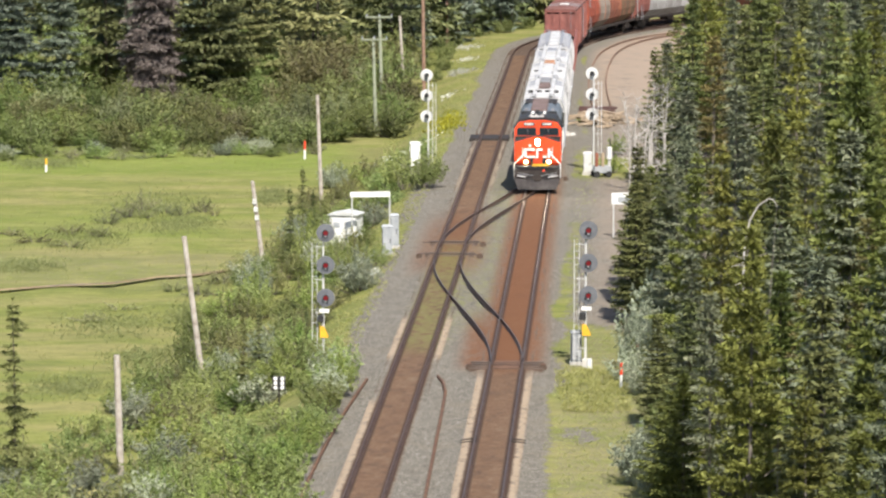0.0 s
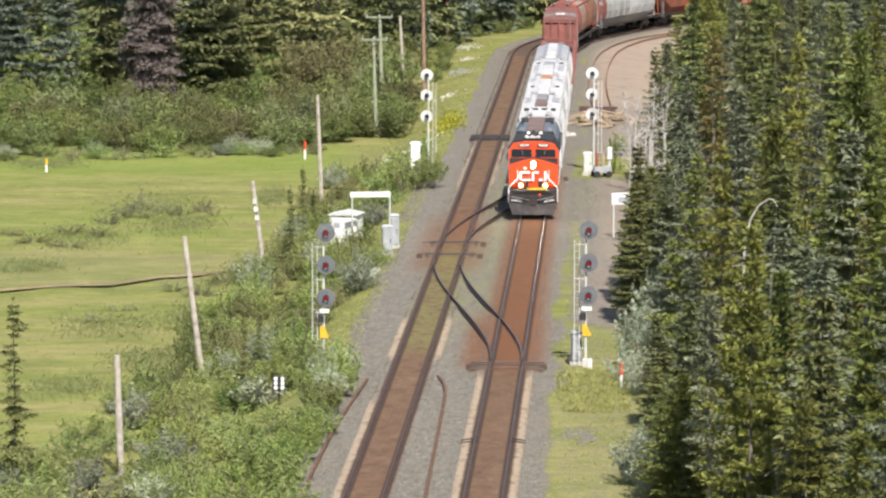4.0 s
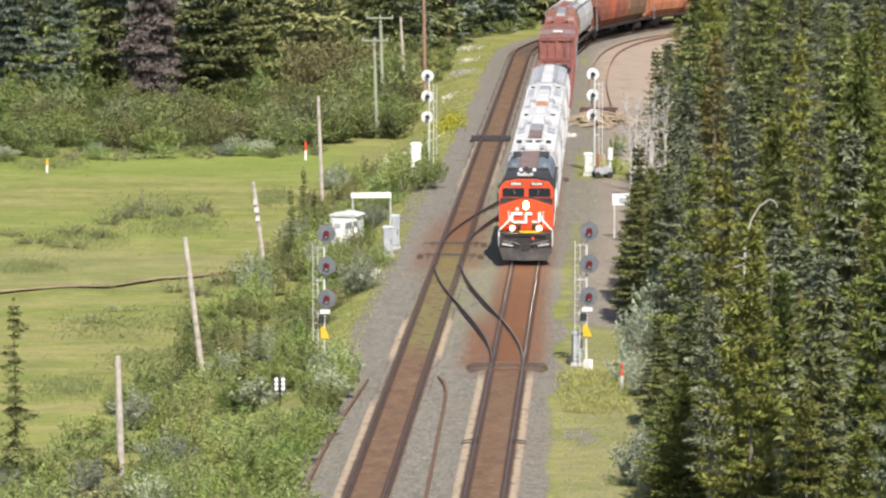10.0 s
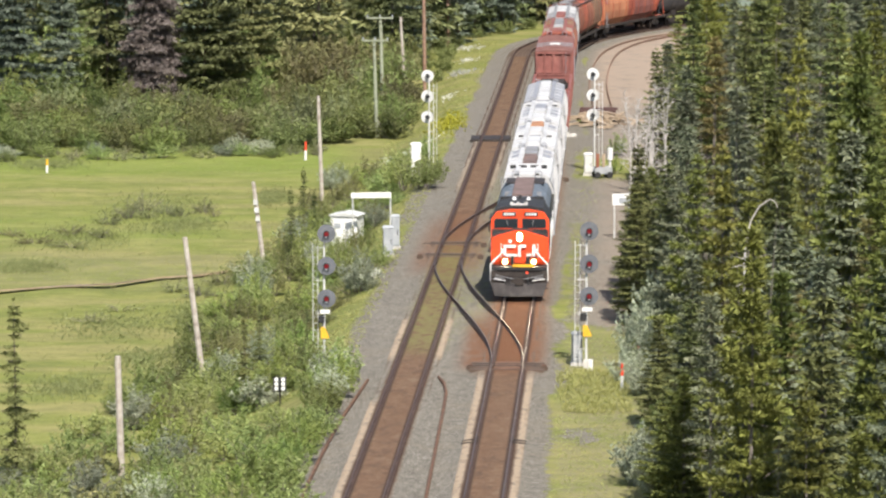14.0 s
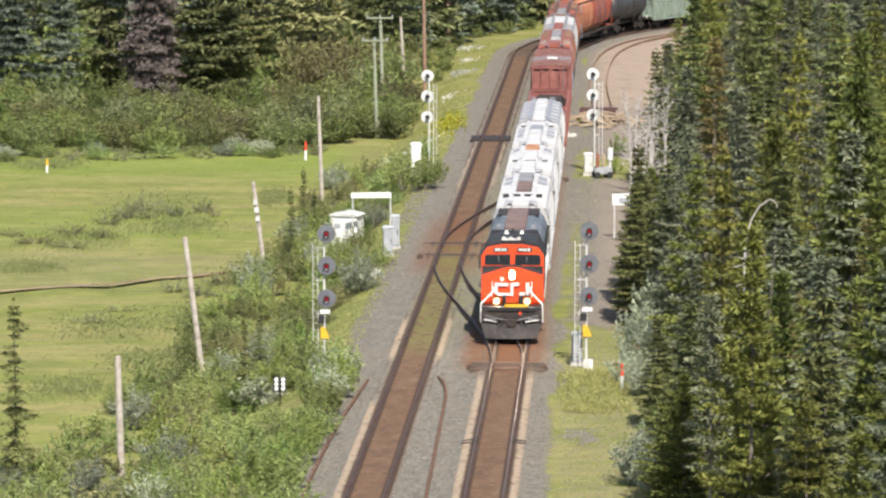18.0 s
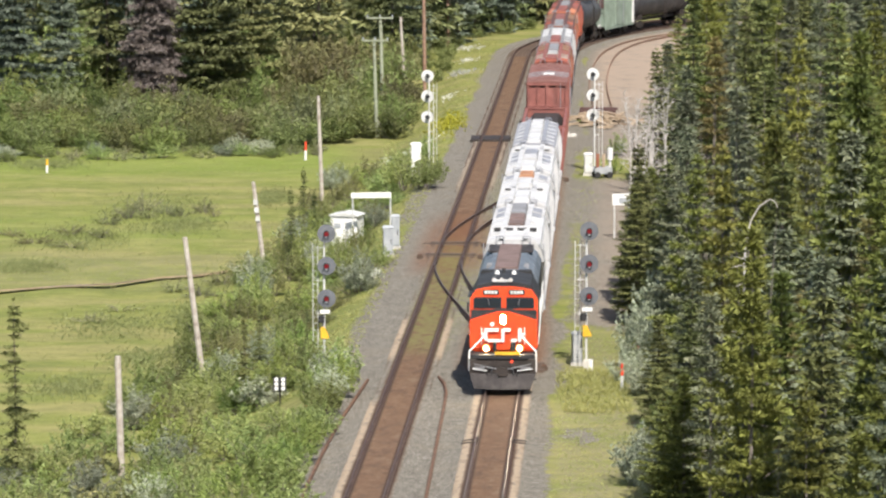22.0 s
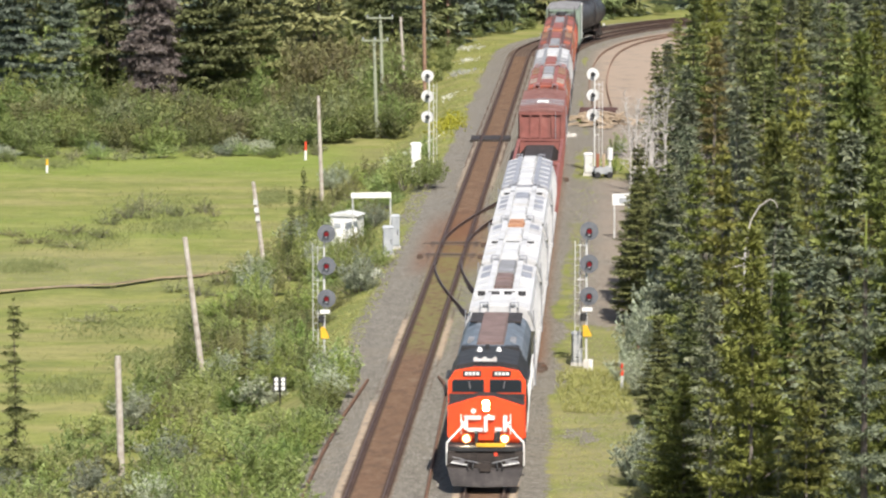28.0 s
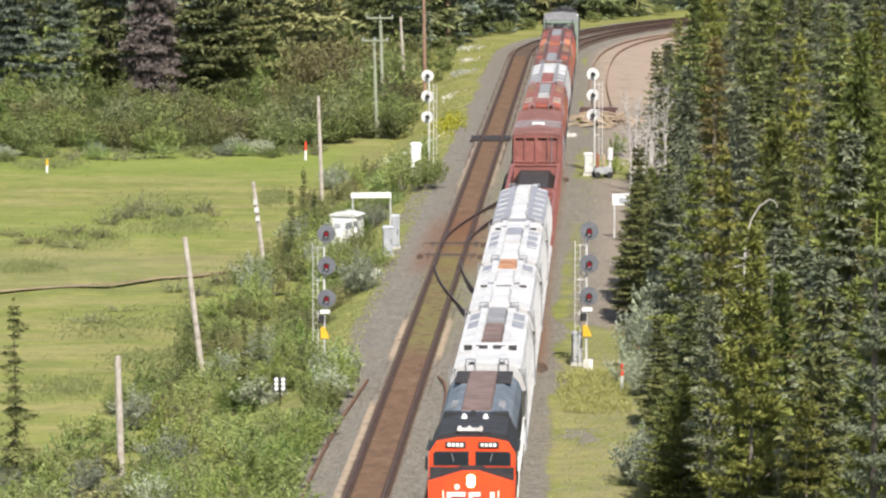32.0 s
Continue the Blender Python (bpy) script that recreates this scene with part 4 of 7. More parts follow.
def hopper_car(length, paint, roof, label, hatches=(), panels=(), steps=(), seam=None, bands=(), sill=None):
    """A covered hopper with rounded flanks, sloped ends, a roof walk and hatches; distances run back from the front coupler."""
    c = thing("hopper_car", label, "hopper car", group="train cars")
    y0, y1 = -length + 0.5, -0.5
    sec = [(-0.62, 1.15), (0.62, 1.15), (1.42, 1.9), (1.56, 2.6), (1.55, 3.3), (1.38, 4.02), (1.2, 4.34), (0.6, 4.52), (-0.6, 4.52), (-1.2, 4.34), (-1.38, 4.02), (-1.55, 3.3), (-1.56, 2.6), (-1.42, 1.9)]
    part("body", G().loft([[(x, y1 - 0.4, max(z, 3.45)) for x, z in sec], [(x, y1 - 2.9, z) for x, z in sec], [(x, y0 + 2.9, z) for x, z in sec], [(x, y0 + 0.4, max(z, 3.45)) for x, z in sec]]), paint, c)
    part("roof", G().prism([(-1.28, 4.28), (1.28, 4.28), (1.22, 4.4), (0.62, 4.56), (-0.62, 4.56), (-1.22, 4.4)], y0 + 0.3, y1 - 0.3), roof, c, bevel=0.02)
    for y, s in ((y1, 1), (y0, -1)):
        part("end_sill", G().box(-1.5, 1.5, *sorted((y, y - s * 0.3)), 0.95, 1.3), sill or paint, c, bevel=0.02)
        part("end_plate", G().prism([(-1.3, 3.3), (1.3, 3.3), (1.3, 4.2), (1.15, 4.4), (-1.15, 4.4), (-1.3, 4.2)], *sorted((y - s * 0.25, y - s * 0.45))), paint, c, bevel=0.03)
        for x in (-1.42, -0.5, 0.5, 1.42):
            part("end_post", G().pipe([(x, y - s * 0.15, 1.25), (x * 0.86, y - s * 0.3, 4.2)], 0.045), paint, c)
        for x in (-0.66, 0.66):
            part("end_ladder", G().pipe([(x - 0.18, y - s * 0.05, 1.3), (x - 0.18, y - s * 0.15, 4.75)], 0.025).pipe([(x + 0.18, y - s * 0.05, 1.3), (x + 0.18, y - s * 0.15, 4.75)], 0.025).pipe([(x - 0.18, y - s * 0.15, 4.75), (x + 0.18, y - s * 0.15, 4.75)], 0.025), M["galv"], c)
        part("platform", G().box(-1.4, 1.4, *sorted((y - s * 0.1, y - s * 1.6)), 1.2, 1.28), paint, c)
    for a, b, mat, lab in bands:
        rings = [[(x * 1.008, -q, 2.8 + (z - 2.8) * 1.01) for x, z in sec] for q in (a, b)]
        part("body_panel", G().loft(rings), mat, c, lab)
        part("roof_band", G().prism([(-1.3, 4.3), (1.3, 4.3), (1.24, 4.42), (0.64, 4.585), (-0.64, 4.585), (-1.24, 4.42)], -b, -a), mat, c, lab)
    n = 8
    for s in (-1, 1):
        for k in range(n):
            y = y0 + 2.9 + (y1 - y0 - 5.8) * k / (n - 1)
            part("side_rib", G().loft([[(s * (x + o), y + d, z) for o, d in ((0, -0.05), (0.05, -0.05), (0.05, 0.05), (0, 0.05))] for x, z in ((1.42, 1.9), (1.555, 2.6), (1.545, 3.3), (1.38, 4.02))]), paint, c)
        part("roof_rail", G().box(*sorted((s * 1.2, s * 1.34)), y0 + 0.3, y1 - 0.3, 4.3, 4.4), roof, c, bevel=0.02)
        part("side_sill", G().box(*sorted((s * 1.42, s * 1.56)), y0 + 0.2, y1 - 0.2, 1.05, 1.3), sill or paint, c, bevel=0.02)
        part("side_ladder", G().pipe([(s * 1.58, y1 - 0.7, 1.0), (s * 1.5, y1 - 0.7, 4.3)], 0.025).pipe([(s * 1.58, y1 - 1.1, 1.0), (s * 1.5, y1 - 1.1, 4.3)], 0.025), M["galv"], c)
    part("roof_walk", G().box(0.46, 0.72, y0 + 0.2, y1 - 0.2, 4.62, 4.66).box(-0.72, -0.46, y0 + 0.2, y1 - 0.2, 4.62, 4.66), roof, c)
    for a, b, mat, lab in hatches or [(2.0 + 2.5 * k, 4.1 + 2.5 * k, M["galv"], "") for k in range(int((length - 4) / 2.5))]:
        part("hatch", G().prism([(-0.44, 4.53), (0.44, 4.53), (0.36, 4.76), (-0.36, 4.76)], -b, -a), mat, c, lab, 0.03)
    for k in range(7):
        y = y0 + 0.7 + (y1 - y0 - 1.4) * k / 6
        part("roof_seam", G().prism([(-1.24, 4.38), (1.24, 4.38), (1.22, 4.46), (0.62, 4.62), (-0.62, 4.62), (-1.22, 4.46)], y - 0.07, y + 0.07), seam or paint, c)
    for a, b, mat in panels:
        for s in (-1, 1):
            part("roof_panel", G().loft([[(s * 0.56, -q, 4.58), (s * 1.18, -q, 4.41), (s * 1.18, -q, 4.43), (s * 0.56, -q, 4.6)] for q in (a, b)]), mat, c, "grey roof panel")
    for a, gaps, tall in steps:
        st = part("roof_step", G().prism([(-1.24, 4.4), (1.24, 4.4), (1.2, 4.5 + tall), (-1.2, 4.5 + tall)], -a - 0.5, -a), paint, c, bevel=0.02)
        for xa, xb in gaps:
            part("step_opening", G().box(xa, xb, -a - 0.02, -a + 0.012, 4.5, 4.5 + tall - 0.05), M["black"], st, "black opening across the roof")
    for k in range(3):
        y = y0 + 4.2 + (y1 - y0 - 8.4) * k / 2
        part("outlet_gate", G().loft([[(-0.6, y - 1.3, 1.2), (0.6, y - 1.3, 1.2), (0.6, y + 1.3, 1.2), (-0.6, y + 1.3, 1.2)], [(-0.45, y - 0.4, 0.5), (0.45, y - 0.4, 0.5), (0.45, y + 0.4, 0.5), (-0.45, y + 0.4, 0.5)]]), M["steel_dark"], c)
    running_gear(c, length)
    return c


def box_car(length, paint, roof, label, top=4.35, end_white=False, patched=False):
    c = thing("box_car", label, "box car", group="train cars")
    y0, y1 = -length + 0.8, -0.8
    part("body", G().box(-1.48, 1.48, y0, y1, 1.0, top), paint, c, bevel=0.03)
    part("roof", G().prism([(-1.52, top), (1.52, top), (1.5, top + 0.06), (0.0, top + 0.22), (-1.5, top + 0.06)], y0, y1), roof, c, bevel=0.01)
    if patched:
        part("roof_patch", G().prism([(-1.5, top + 0.06), (0, top + 0.225), (1.5, top + 0.06), (1.5, top + 0.075), (0, top + 0.24), (-1.5, top + 0.075)], y1 - 9.5, y1 - 4.6), M["roof_grey"], c, "dark grey roof sheets")
        part("roof_plate", G().box(-0.45, 0.35, y1 - 6.4, y1 - 5.2, top + 0.2, top + 0.3), M["white"], c, "white roof plate", 0.02)
    for k in range(13):
        y = y0 + (y1 - y0) * (k + 0.5) / 13
        part("roof_rib", G().prism([(-1.5, top + 0.06), (0, top + 0.22), (1.5, top + 0.06), (1.5, top + 0.11), (0, top + 0.28), (-1.5, top + 0.11)], y - 0.05, y + 0.05), roof, c)
    for s in (-1, 1):
        for k in range(14):
            y = y0 + (y1 - y0) * (k + 0.5) / 14
            if abs(y - (y0 + y1) / 2) > 1.7:
                part("side_post", G().box(*sorted((s * 1.47, s * 1.56)), y - 0.06, y + 0.06, 1.0, top - 0.1), paint, c, bevel=0.015)
        dr = part("door", G().box(*sorted((s * 1.48, s * 1.58)), (y0 + y1) / 2 - 1.6, (y0 + y1) / 2 + 1.6, 1.1, top - 0.15), paint, c, bevel=0.02)
        part("door_bar", G().pipe([(s * 1.6, (y0 + y1) / 2 - 1.0, 1.2), (s * 1.6, (y0 + y1) / 2 - 1.0, top - 0.3)], 0.03), M["galv"], dr)
        part("side_sill", G().box(*sorted((s * 1.38, s * 1.54)), y0, y1, 0.8, 1.05), paint, c, bevel=0.02)
    for y, s in ((y1, 1), (y0, -1)):
        part("end_sheet", G().box(-1.34, 1.34, *sorted((y, y + s * 0.03)), 1.1, top - 0.05), paint, c)
        for x0, x1 in ((-1.46, -1.34), (-0.82, -0.7), (-0.1, 0.1), (0.66, 0.78), (1.34, 1.46)):
            part("end_post", G().box(x0, x1, *sorted((y, y + s * 0.2)), 1.05, top), paint, c, bevel=0.03)
        for z in (1.25, 2.65, top - 0.12):
            part("end_rail", G().box(-1.46, 1.46, *sorted((y, y + s * 0.17)), z - 0.07, z + 0.07), paint, c, bevel=0.02)
        for xa, xb in ((-1.2, -0.95), (-0.6, -0.25), (0.22, 0.55), (0.88, 1.2)):
            part("end_slot", G().box(xa, xb, *sorted((y - s * 0.01, y + s * 0.03)), top - 0.36, top - 0.24), M["black"], c, "black slot high on the end")
        if end_white and s > 0:
            part("end_panel", G().box(-1.3, 1.3, y + 0.1, y + 0.14, 3.0, 4.0), M["boxdark"], c, "dark end panel")
        for x in (-1.2,):
            part("ladder", G().pipe([(x - 0.2, y + s * 0.16, 1.1), (x - 0.2, y + s * 0.16, top)], 0.02).pipe([(x + 0.2, y + s * 0.16, 1.1), (x + 0.2, y + s * 0.16, top)], 0.02), M["galv"], c)
    if end_white:
        for s in (-1, 1):
            part("corner_post", G().box(*sorted((s * 1.4, s * 1.57)), y0 - 0.06, y0 + 0.55, 1.0, top + 0.05), M["white"], c, "white corner post", 0.02)
    running_gear(c, length)
    return c


def gondola_car(length, paint, label, load):
    c = thing("gondola_car", label, "gondola car", group="train cars")
    y0, y1 = -length + 0.7, -0.7
    top = 2.55
    part("floor", G().box(-1.45, 1.45, y0, y1, 1.05, 1.25), M["boxdark"], c)
    for s in (-1, 1):
        part("side", G().box(*sorted((s * 1.4, s * 1.5)), y0, y1, 1.05, top), paint, c, bevel=0.02)
        part("top_rail", G().box(*sorted((s * 1.36, s * 1.56)), y0, y1, top - 0.05, top + 0.1), paint, c, bevel=0.02)
        for k in range(11):
            y = y0 + (y1 - y0) * (k + 0.5) / 11
            part("side_post", G().box(*sorted((s * 1.49, s * 1.6)), y - 0.08, y + 0.08, 0.95, top), paint, c, bevel=0.02)
    for y in (y0, y1):
        part("end", G().box(-1.45, 1.45, y - 0.06, y + 0.06, 1.05, top), paint, c, bevel=0.02)
        part("end_cap", G().box(-1.5, 1.5, y - 0.12, y + 0.12, top - 0.05, top + 0.1), paint, c, bevel=0.02)
    if load:
        part("load", G().loft([[(-1.36, y0 + 0.2, 1.7), (1.36, y0 + 0.2, 1.7), (1.36, y1 - 0.2, 1.7), (-1.36, y1 - 0.2, 1.7)], [(-0.9, y0 + 1.2, 2.35), (0.9, y0 + 1.2, 2.35), (0.9, y1 - 4.2, 2.35), (-0.9, y1 - 4.2, 2.35)]]), M["steel_dark"], c, "dark heaped load")
        part("brace", G().box(-0.4, 0.75, y1 - 2.5, y1 - 2.3, 2.55, 2.62), M["alu"], c, "pale cross brace")
    running_gear(c, length)
    return c


def tank_car(length, label):
    c = thing("tank_car", label, "tank car", group="train cars")
    y0, y1 = -length + 1.1, -1.1
    rings = []
    for y, r in ((y0, 0.4), (y0 + 0.12, 0.95), (y0 + 0.4, 1.35), (y0 + 0.75, 1.5), (y1 - 0.75, 1.5), (y1 - 0.4, 1.35), (y1 - 0.12, 0.95), (y1, 0.4)):
        rings.append([(r * math.cos(2 * math.pi * i / 28), y, 2.75 + r * math.sin(2 * math.pi * i / 28)) for i in range(28)])
    part("tank", G().loft(rings), M["tank"], c, smooth=True)
    for k in range(5):
        y = y0 + 1.6 + (y1 - y0 - 3.2) * k / 4
        part("band", G().loft([[(r * math.cos(2 * math.pi * i / 28), yy, 2.75 + r * math.sin(2 * math.pi * i / 28)) for i in range(28)] for yy, r in ((y - 0.05, 1.49), (y - 0.05, 1.525), (y + 0.05, 1.525), (y + 0.05, 1.49))]), M["tank"], c)
    ym = (y0 + y1) / 2
    part("dome", G().tube((0, ym, 4.15), (0, ym, 4.6), 0.5, 0.45, 16), M["tank"], c, bevel=0.03)
    part("valve_housing", G().tube((0, ym + 1.2, 4.15), (0, ym + 1.2, 4.42), 0.25, None, 12), M["steel_dark"], c)
    for a in (-1.6, 0.7):
        part("walkway", G().box(-1.2, 1.2, ym + a, ym + a + 0.9, 4.22, 4.27), M["steel_dark"], c)
    for s in (-1, 1):
        part("handrail", G().pipe([(s * 1.2, ym - 1.6, 5.0), (s * 1.2, ym + 1.6, 5.0)], 0.02).pipe([(s * 1.2, ym - 1.6, 4.2), (s * 1.2, ym - 1.6, 5.0)], 0.02).pipe([(s * 1.2, ym + 1.6, 4.2), (s * 1.2, ym + 1.6, 5.0)], 0.02), M["steel_dark"], c)
        part("ladder", G().pipe([(s * 1.53, ym - 0.25, 1.0), (s * 1.53, ym - 0.25, 3.4), (s * 1.2, ym - 0.25, 4.25)], 0.025).pipe([(s * 1.53, ym + 0.25, 1.0), (s * 1.53, ym + 0.25, 3.4), (s * 1.2, ym + 0.25, 4.25)], 0.025), M["steel_dark"], c)
        part("end_light_plate", G().box(*sorted((s * 1.0, s * 1.2)), y0 - 0.7, y0 - 0.66, 1.2, 1.4), M["white"], c, "white plate on the end sill")
    for y in (y0 - 0.5, y1 + 0.5):
        part("end_platform", G().box(-1.45, 1.45, y - 0.5, y + 0.5, 1.0, 1.2), M["steel_dark"], c, bevel=0.02)
    for y in (y0 + 1.4, y1 - 1.4):
        part("saddle", G().box(-1.1, 1.1, y - 0.5, y + 0.5, 1.0, 1.6), M["steel_dark"], c, bevel=0.02)
    running_gear(c, length)
    return c


GR, RU, SO, LG, SD = M["roof_grey"], M["rusty"], M["soot"], M["galv"], M["steel_dark"]
TRAIN = []
length_so_far = 0.0
for length, make in (
    (20.3, lambda n: locomotive()),
    (17.95, lambda n: hopper_car(n, M["hopper"], M["hopper"], "white covered hopper car with brown-stained roof hatches", [(6.6, 9.0, SO, "brown stained hatch"), (9.3, 11.6, SO, "brown stained hatch"), (12.2, 16.8, GR, "grey hatch")], [(12.0, 17.0, LG)], [(5.0, ((-1.08, -0.74), (-0.6, -0.1), (0.1, 0.6), (0.74, 1.08)), 0.26)])),
    (17.95, lambda n: hopper_car(n, M["hopper"], M["hopper"], "white covered hopper car with a rusty roof hatch", [(1.5, 6.0, M["hopper"], ""), (9.5, 13.0, M["hopper"], ""), (14.4, 15.4, RU, "rusty hatch"), (15.8, 17.0, RU, "rusty hatch")], [(14.0, 17.2, LG)], [(8.0, ((-1.05, -0.66), (-0.34, 0.34), (0.66, 1.05)), 0.16)])),
    (17.95, lambda n: hopper_car(n, M["hopper"], M["hopper"], "white covered hopper car with grey roof panels", [(1.5, 5.5, M["hopper"], ""), (6.5, 9.5, M["hopper"], ""), (10.0, 13.0, LG, "")], [(6.0, 13.0, LG)], [(14.0, ((-1.05, -0.6), (-0.34, 0.34), (0.6, 1.05)), 0.16)])),
    (17.95, lambda n: hopper_car(n, M["hopper"], LG, "pale silver covered hopper car with grey roof panels", [(1.2, 4.5, M["hopper"], ""), (5.2, 8.5, M["hopper"], ""), (9.2, 12.5, M["hopper"], ""), (13.2, 16.5, M["hopper"], "")], [(0.8, 3.2, LG), (3.6, 6.0, LG), (6.4, 8.8, LG), (9.2, 11.6, LG), (12.0, 14.4, LG), (14.8, 17.0, LG)], (), M["hopper"])),
    (17.2, lambda n: gondola_car(n, M["boxred"], "low oxide-red open gondola car", False)),
    (17.2, lambda n: gondola_car(n, M["boxred"], "oxide-red open gondola car with a dark load", True)),
    (19.9, lambda n: box_car(n, M["boxred"], M["boxroof"], "oxide-red box car with ribbed end", 4.35, False, True)),
    (21.4, lambda n: hopper_car(n, M["rustor"], M["boxred"], "rust-brown covered hopper car with orange and beige flank panels", [(2.0, 6.0, M["boxred"], ""), (8.0, 10.5, M["silver"], "pale hatch"), (12.0, 19.0, GR, "")], (), (), None,
                                [(0.8, 5.2, M["redor"], "bright orange panel"), (5.2, 9.6, M["beige"], "dull beige panel"), (14.6, 20.4, M["brown"], "gold-brown panel")], SD)),
    # white band from 11.5 m back paints the lit part of this silver car
    (21.4, lambda n: hopper_car(n, M["silver"], GR, "silver-grey covered hopper car streaked with dirt", [(2.0, 8.5, M["boxred"], ""), (11.0, 14.5, M["hopper"], "white hatch")], (), (), None, [(0.8, 3.4, M["boxred"], "red-brown end panel"), (11.5, 20.4, M["hopper"], "sunlit rear of the silver flank, painted white")], SD)),
    (21.4, lambda n: hopper_car(n, M["rustor"], M["boxdark"], "rust-brown covered hopper car with one red panel", [(2.0, 9.0, GR, ""), (10.0, 17.5, M["boxred"], "")], (), (), None, [(6.4, 9.0, M["redor"], "bright red-orange panel"), (13.5, 20.4, M["brown"], "dull brown panel")], SD)),
    (21.4, lambda n: hopper_car(n, M["redor"], M["boxdark"], "orange covered hopper car with a dark red rear half", [(2.0, 9.0, M["boxred"], ""), (10.0, 17.5, GR, "")], (), (), None, [(0.8, 8.4, M["paleor"], "faded orange panel"), (10.5, 16.5, M["boxred"], "dark red panel")], SD)),
    (12.5, lambda n: tank_car(n, "black tank car between two freight cars")),
    (12.0, lambda n: box_car(n, M["green"], GR, "pale green box car with white corner posts", 4.4, True)),
    (16.4, lambda n: tank_car(n, "black tank car at the end of the train")),
):
    first = len(AXLES)
    ob = make(length)
    TRAIN.append((ob, length_so_far, length, AXLES[first:]))
    length_so_far += length


# ---- line-side things ----
def signal(name_label, x, y, toward, heights, ladder_side, extras, target_front, pad=0.0):
    """A three-headed colour-light signal; toward=-1 faces the oncoming way of the tracks' near end."""
    z0 = gz(x, y)
    t = thing("railway_signal", name_label, "railway signal", pose(x, y, z0, 0, 0, 0 if toward < 0 else 180), group="railway signals")
    top = heights[0] - z0
    part("mast", G().tube((0, 0, 0.3), (0, 0, top), 0.06, 0.05, 12), M["alu"], t)
    part("base", G().box(-0.15, 0.15, -0.15, 0.15, -0.1, 0.4), M["concrete"], t, bevel=0.03)
    for k, hz in enumerate(heights):
        z = hz - z0
        tg = part("target", G().tube((0.12, -0.22, z), (0.12, -0.17, z), 0.44, None, 28), target_front, t, "round black backboard")
        part("target_back", G().tube((0.12, -0.168, z), (0.12, -0.15, z), 0.435, None, 28), M["alu"], tg, "silver-white back of the backboard")
        part("housing", G().tube((0.12, -0.15, z), (0.12, 0.2, z), 0.16, 0.13, 12), M["black"], tg)
        part("hood", G().loft([[(0.12 + r * math.cos(a), -0.22 if f == 0 else -0.5, z + r * math.sin(a)) for r, a in [(0.15, radians(q)) for q in range(0, 181, 20)] + [(0.13, radians(q)) for q in range(180, -1, -20)]] for f in (0, 1)]), M["black"], tg)
        part("lens", G().tube((0.12, -0.24, z - 0.02), (0.12, -0.21, z - 0.02), 0.11, None, 14), M["lens"], tg, "dim red lens")
        part("visor_plate", G().box(0.07, 0.17, -0.3, -0.24, z - 0.2, z - 0.14), M["cab_grey"], tg)
        part("bracket", G().box(-0.05, 0.12, -0.1, 0.1, z - 0.06, z + 0.06), M["black"], t)
    lx = ladder_side * 0.42
    lad = part("ladder", G().pipe([(lx - 0.12, 0.1, 0.1), (lx - 0.12, 0.1, top - 0.5)], 0.02).pipe([(lx + 0.12, 0.1, 0.1), (lx + 0.12, 0.1, top - 0.5)], 0.02), M["alu"], t)
    g = G()
    for k in range(int((top - 0.7) / 0.32)):
        g.tube((lx - 0.12, 0.1, 0.4 + 0.32 * k), (lx + 0.12, 0.1, 0.4 + 0.32 * k), 0.009)
    part("rung", g, M["alu"], lad)
    for k in range(4):
        z = 0.9 + (top - 1.6) * k / 3
        part("ladder_tie", G().pipe([(lx, 0.1, z), (0, 0, z)], 0.02), M["alu"], t)
    if extras:
        low = heights[2] - z0
        part("number_plate", G().box(-0.2, 0.28, -0.14, -0.1, low - 0.75, low - 0.55), M["white"], t, "white plate", 0.01)
        part("relay_box", G().box(-0.28, 0.02, -0.16, 0.14, low - 1.2, low - 0.85), M["black"], t, bevel=0.03)
        part("warning_plate", G().prism([(-0.16, low - 1.95), (0.24, low - 1.95), (0.24, low - 1.85), (0.02, low - 1.4), (-0.16, low - 1.4)], -0.13, -0.1), M["yellow"], t, "amber plate", 0.008)
    return t


signal("three-headed signal with black discs beside the gravel", 6.8, 204.7, -1, (6.26, 4.7, 3.16), -1, True, M["target"])
signal("three-headed signal with black discs among the bushes", -5.72, 207.8, -1, (5.79, 4.23, 2.65), -1, True, M["target"])
signal("three-headed signal seen from its white back, on a grassy bank", -0.98, 306.5, 1, (6.01, 4.58, 3.1), -1, False, M["target"])
signal("three-headed signal seen from its white back, by the gravel yard", 10.52, 301.0, 1, (6.54, 5.09, 3.71), -1, False, M["target"])


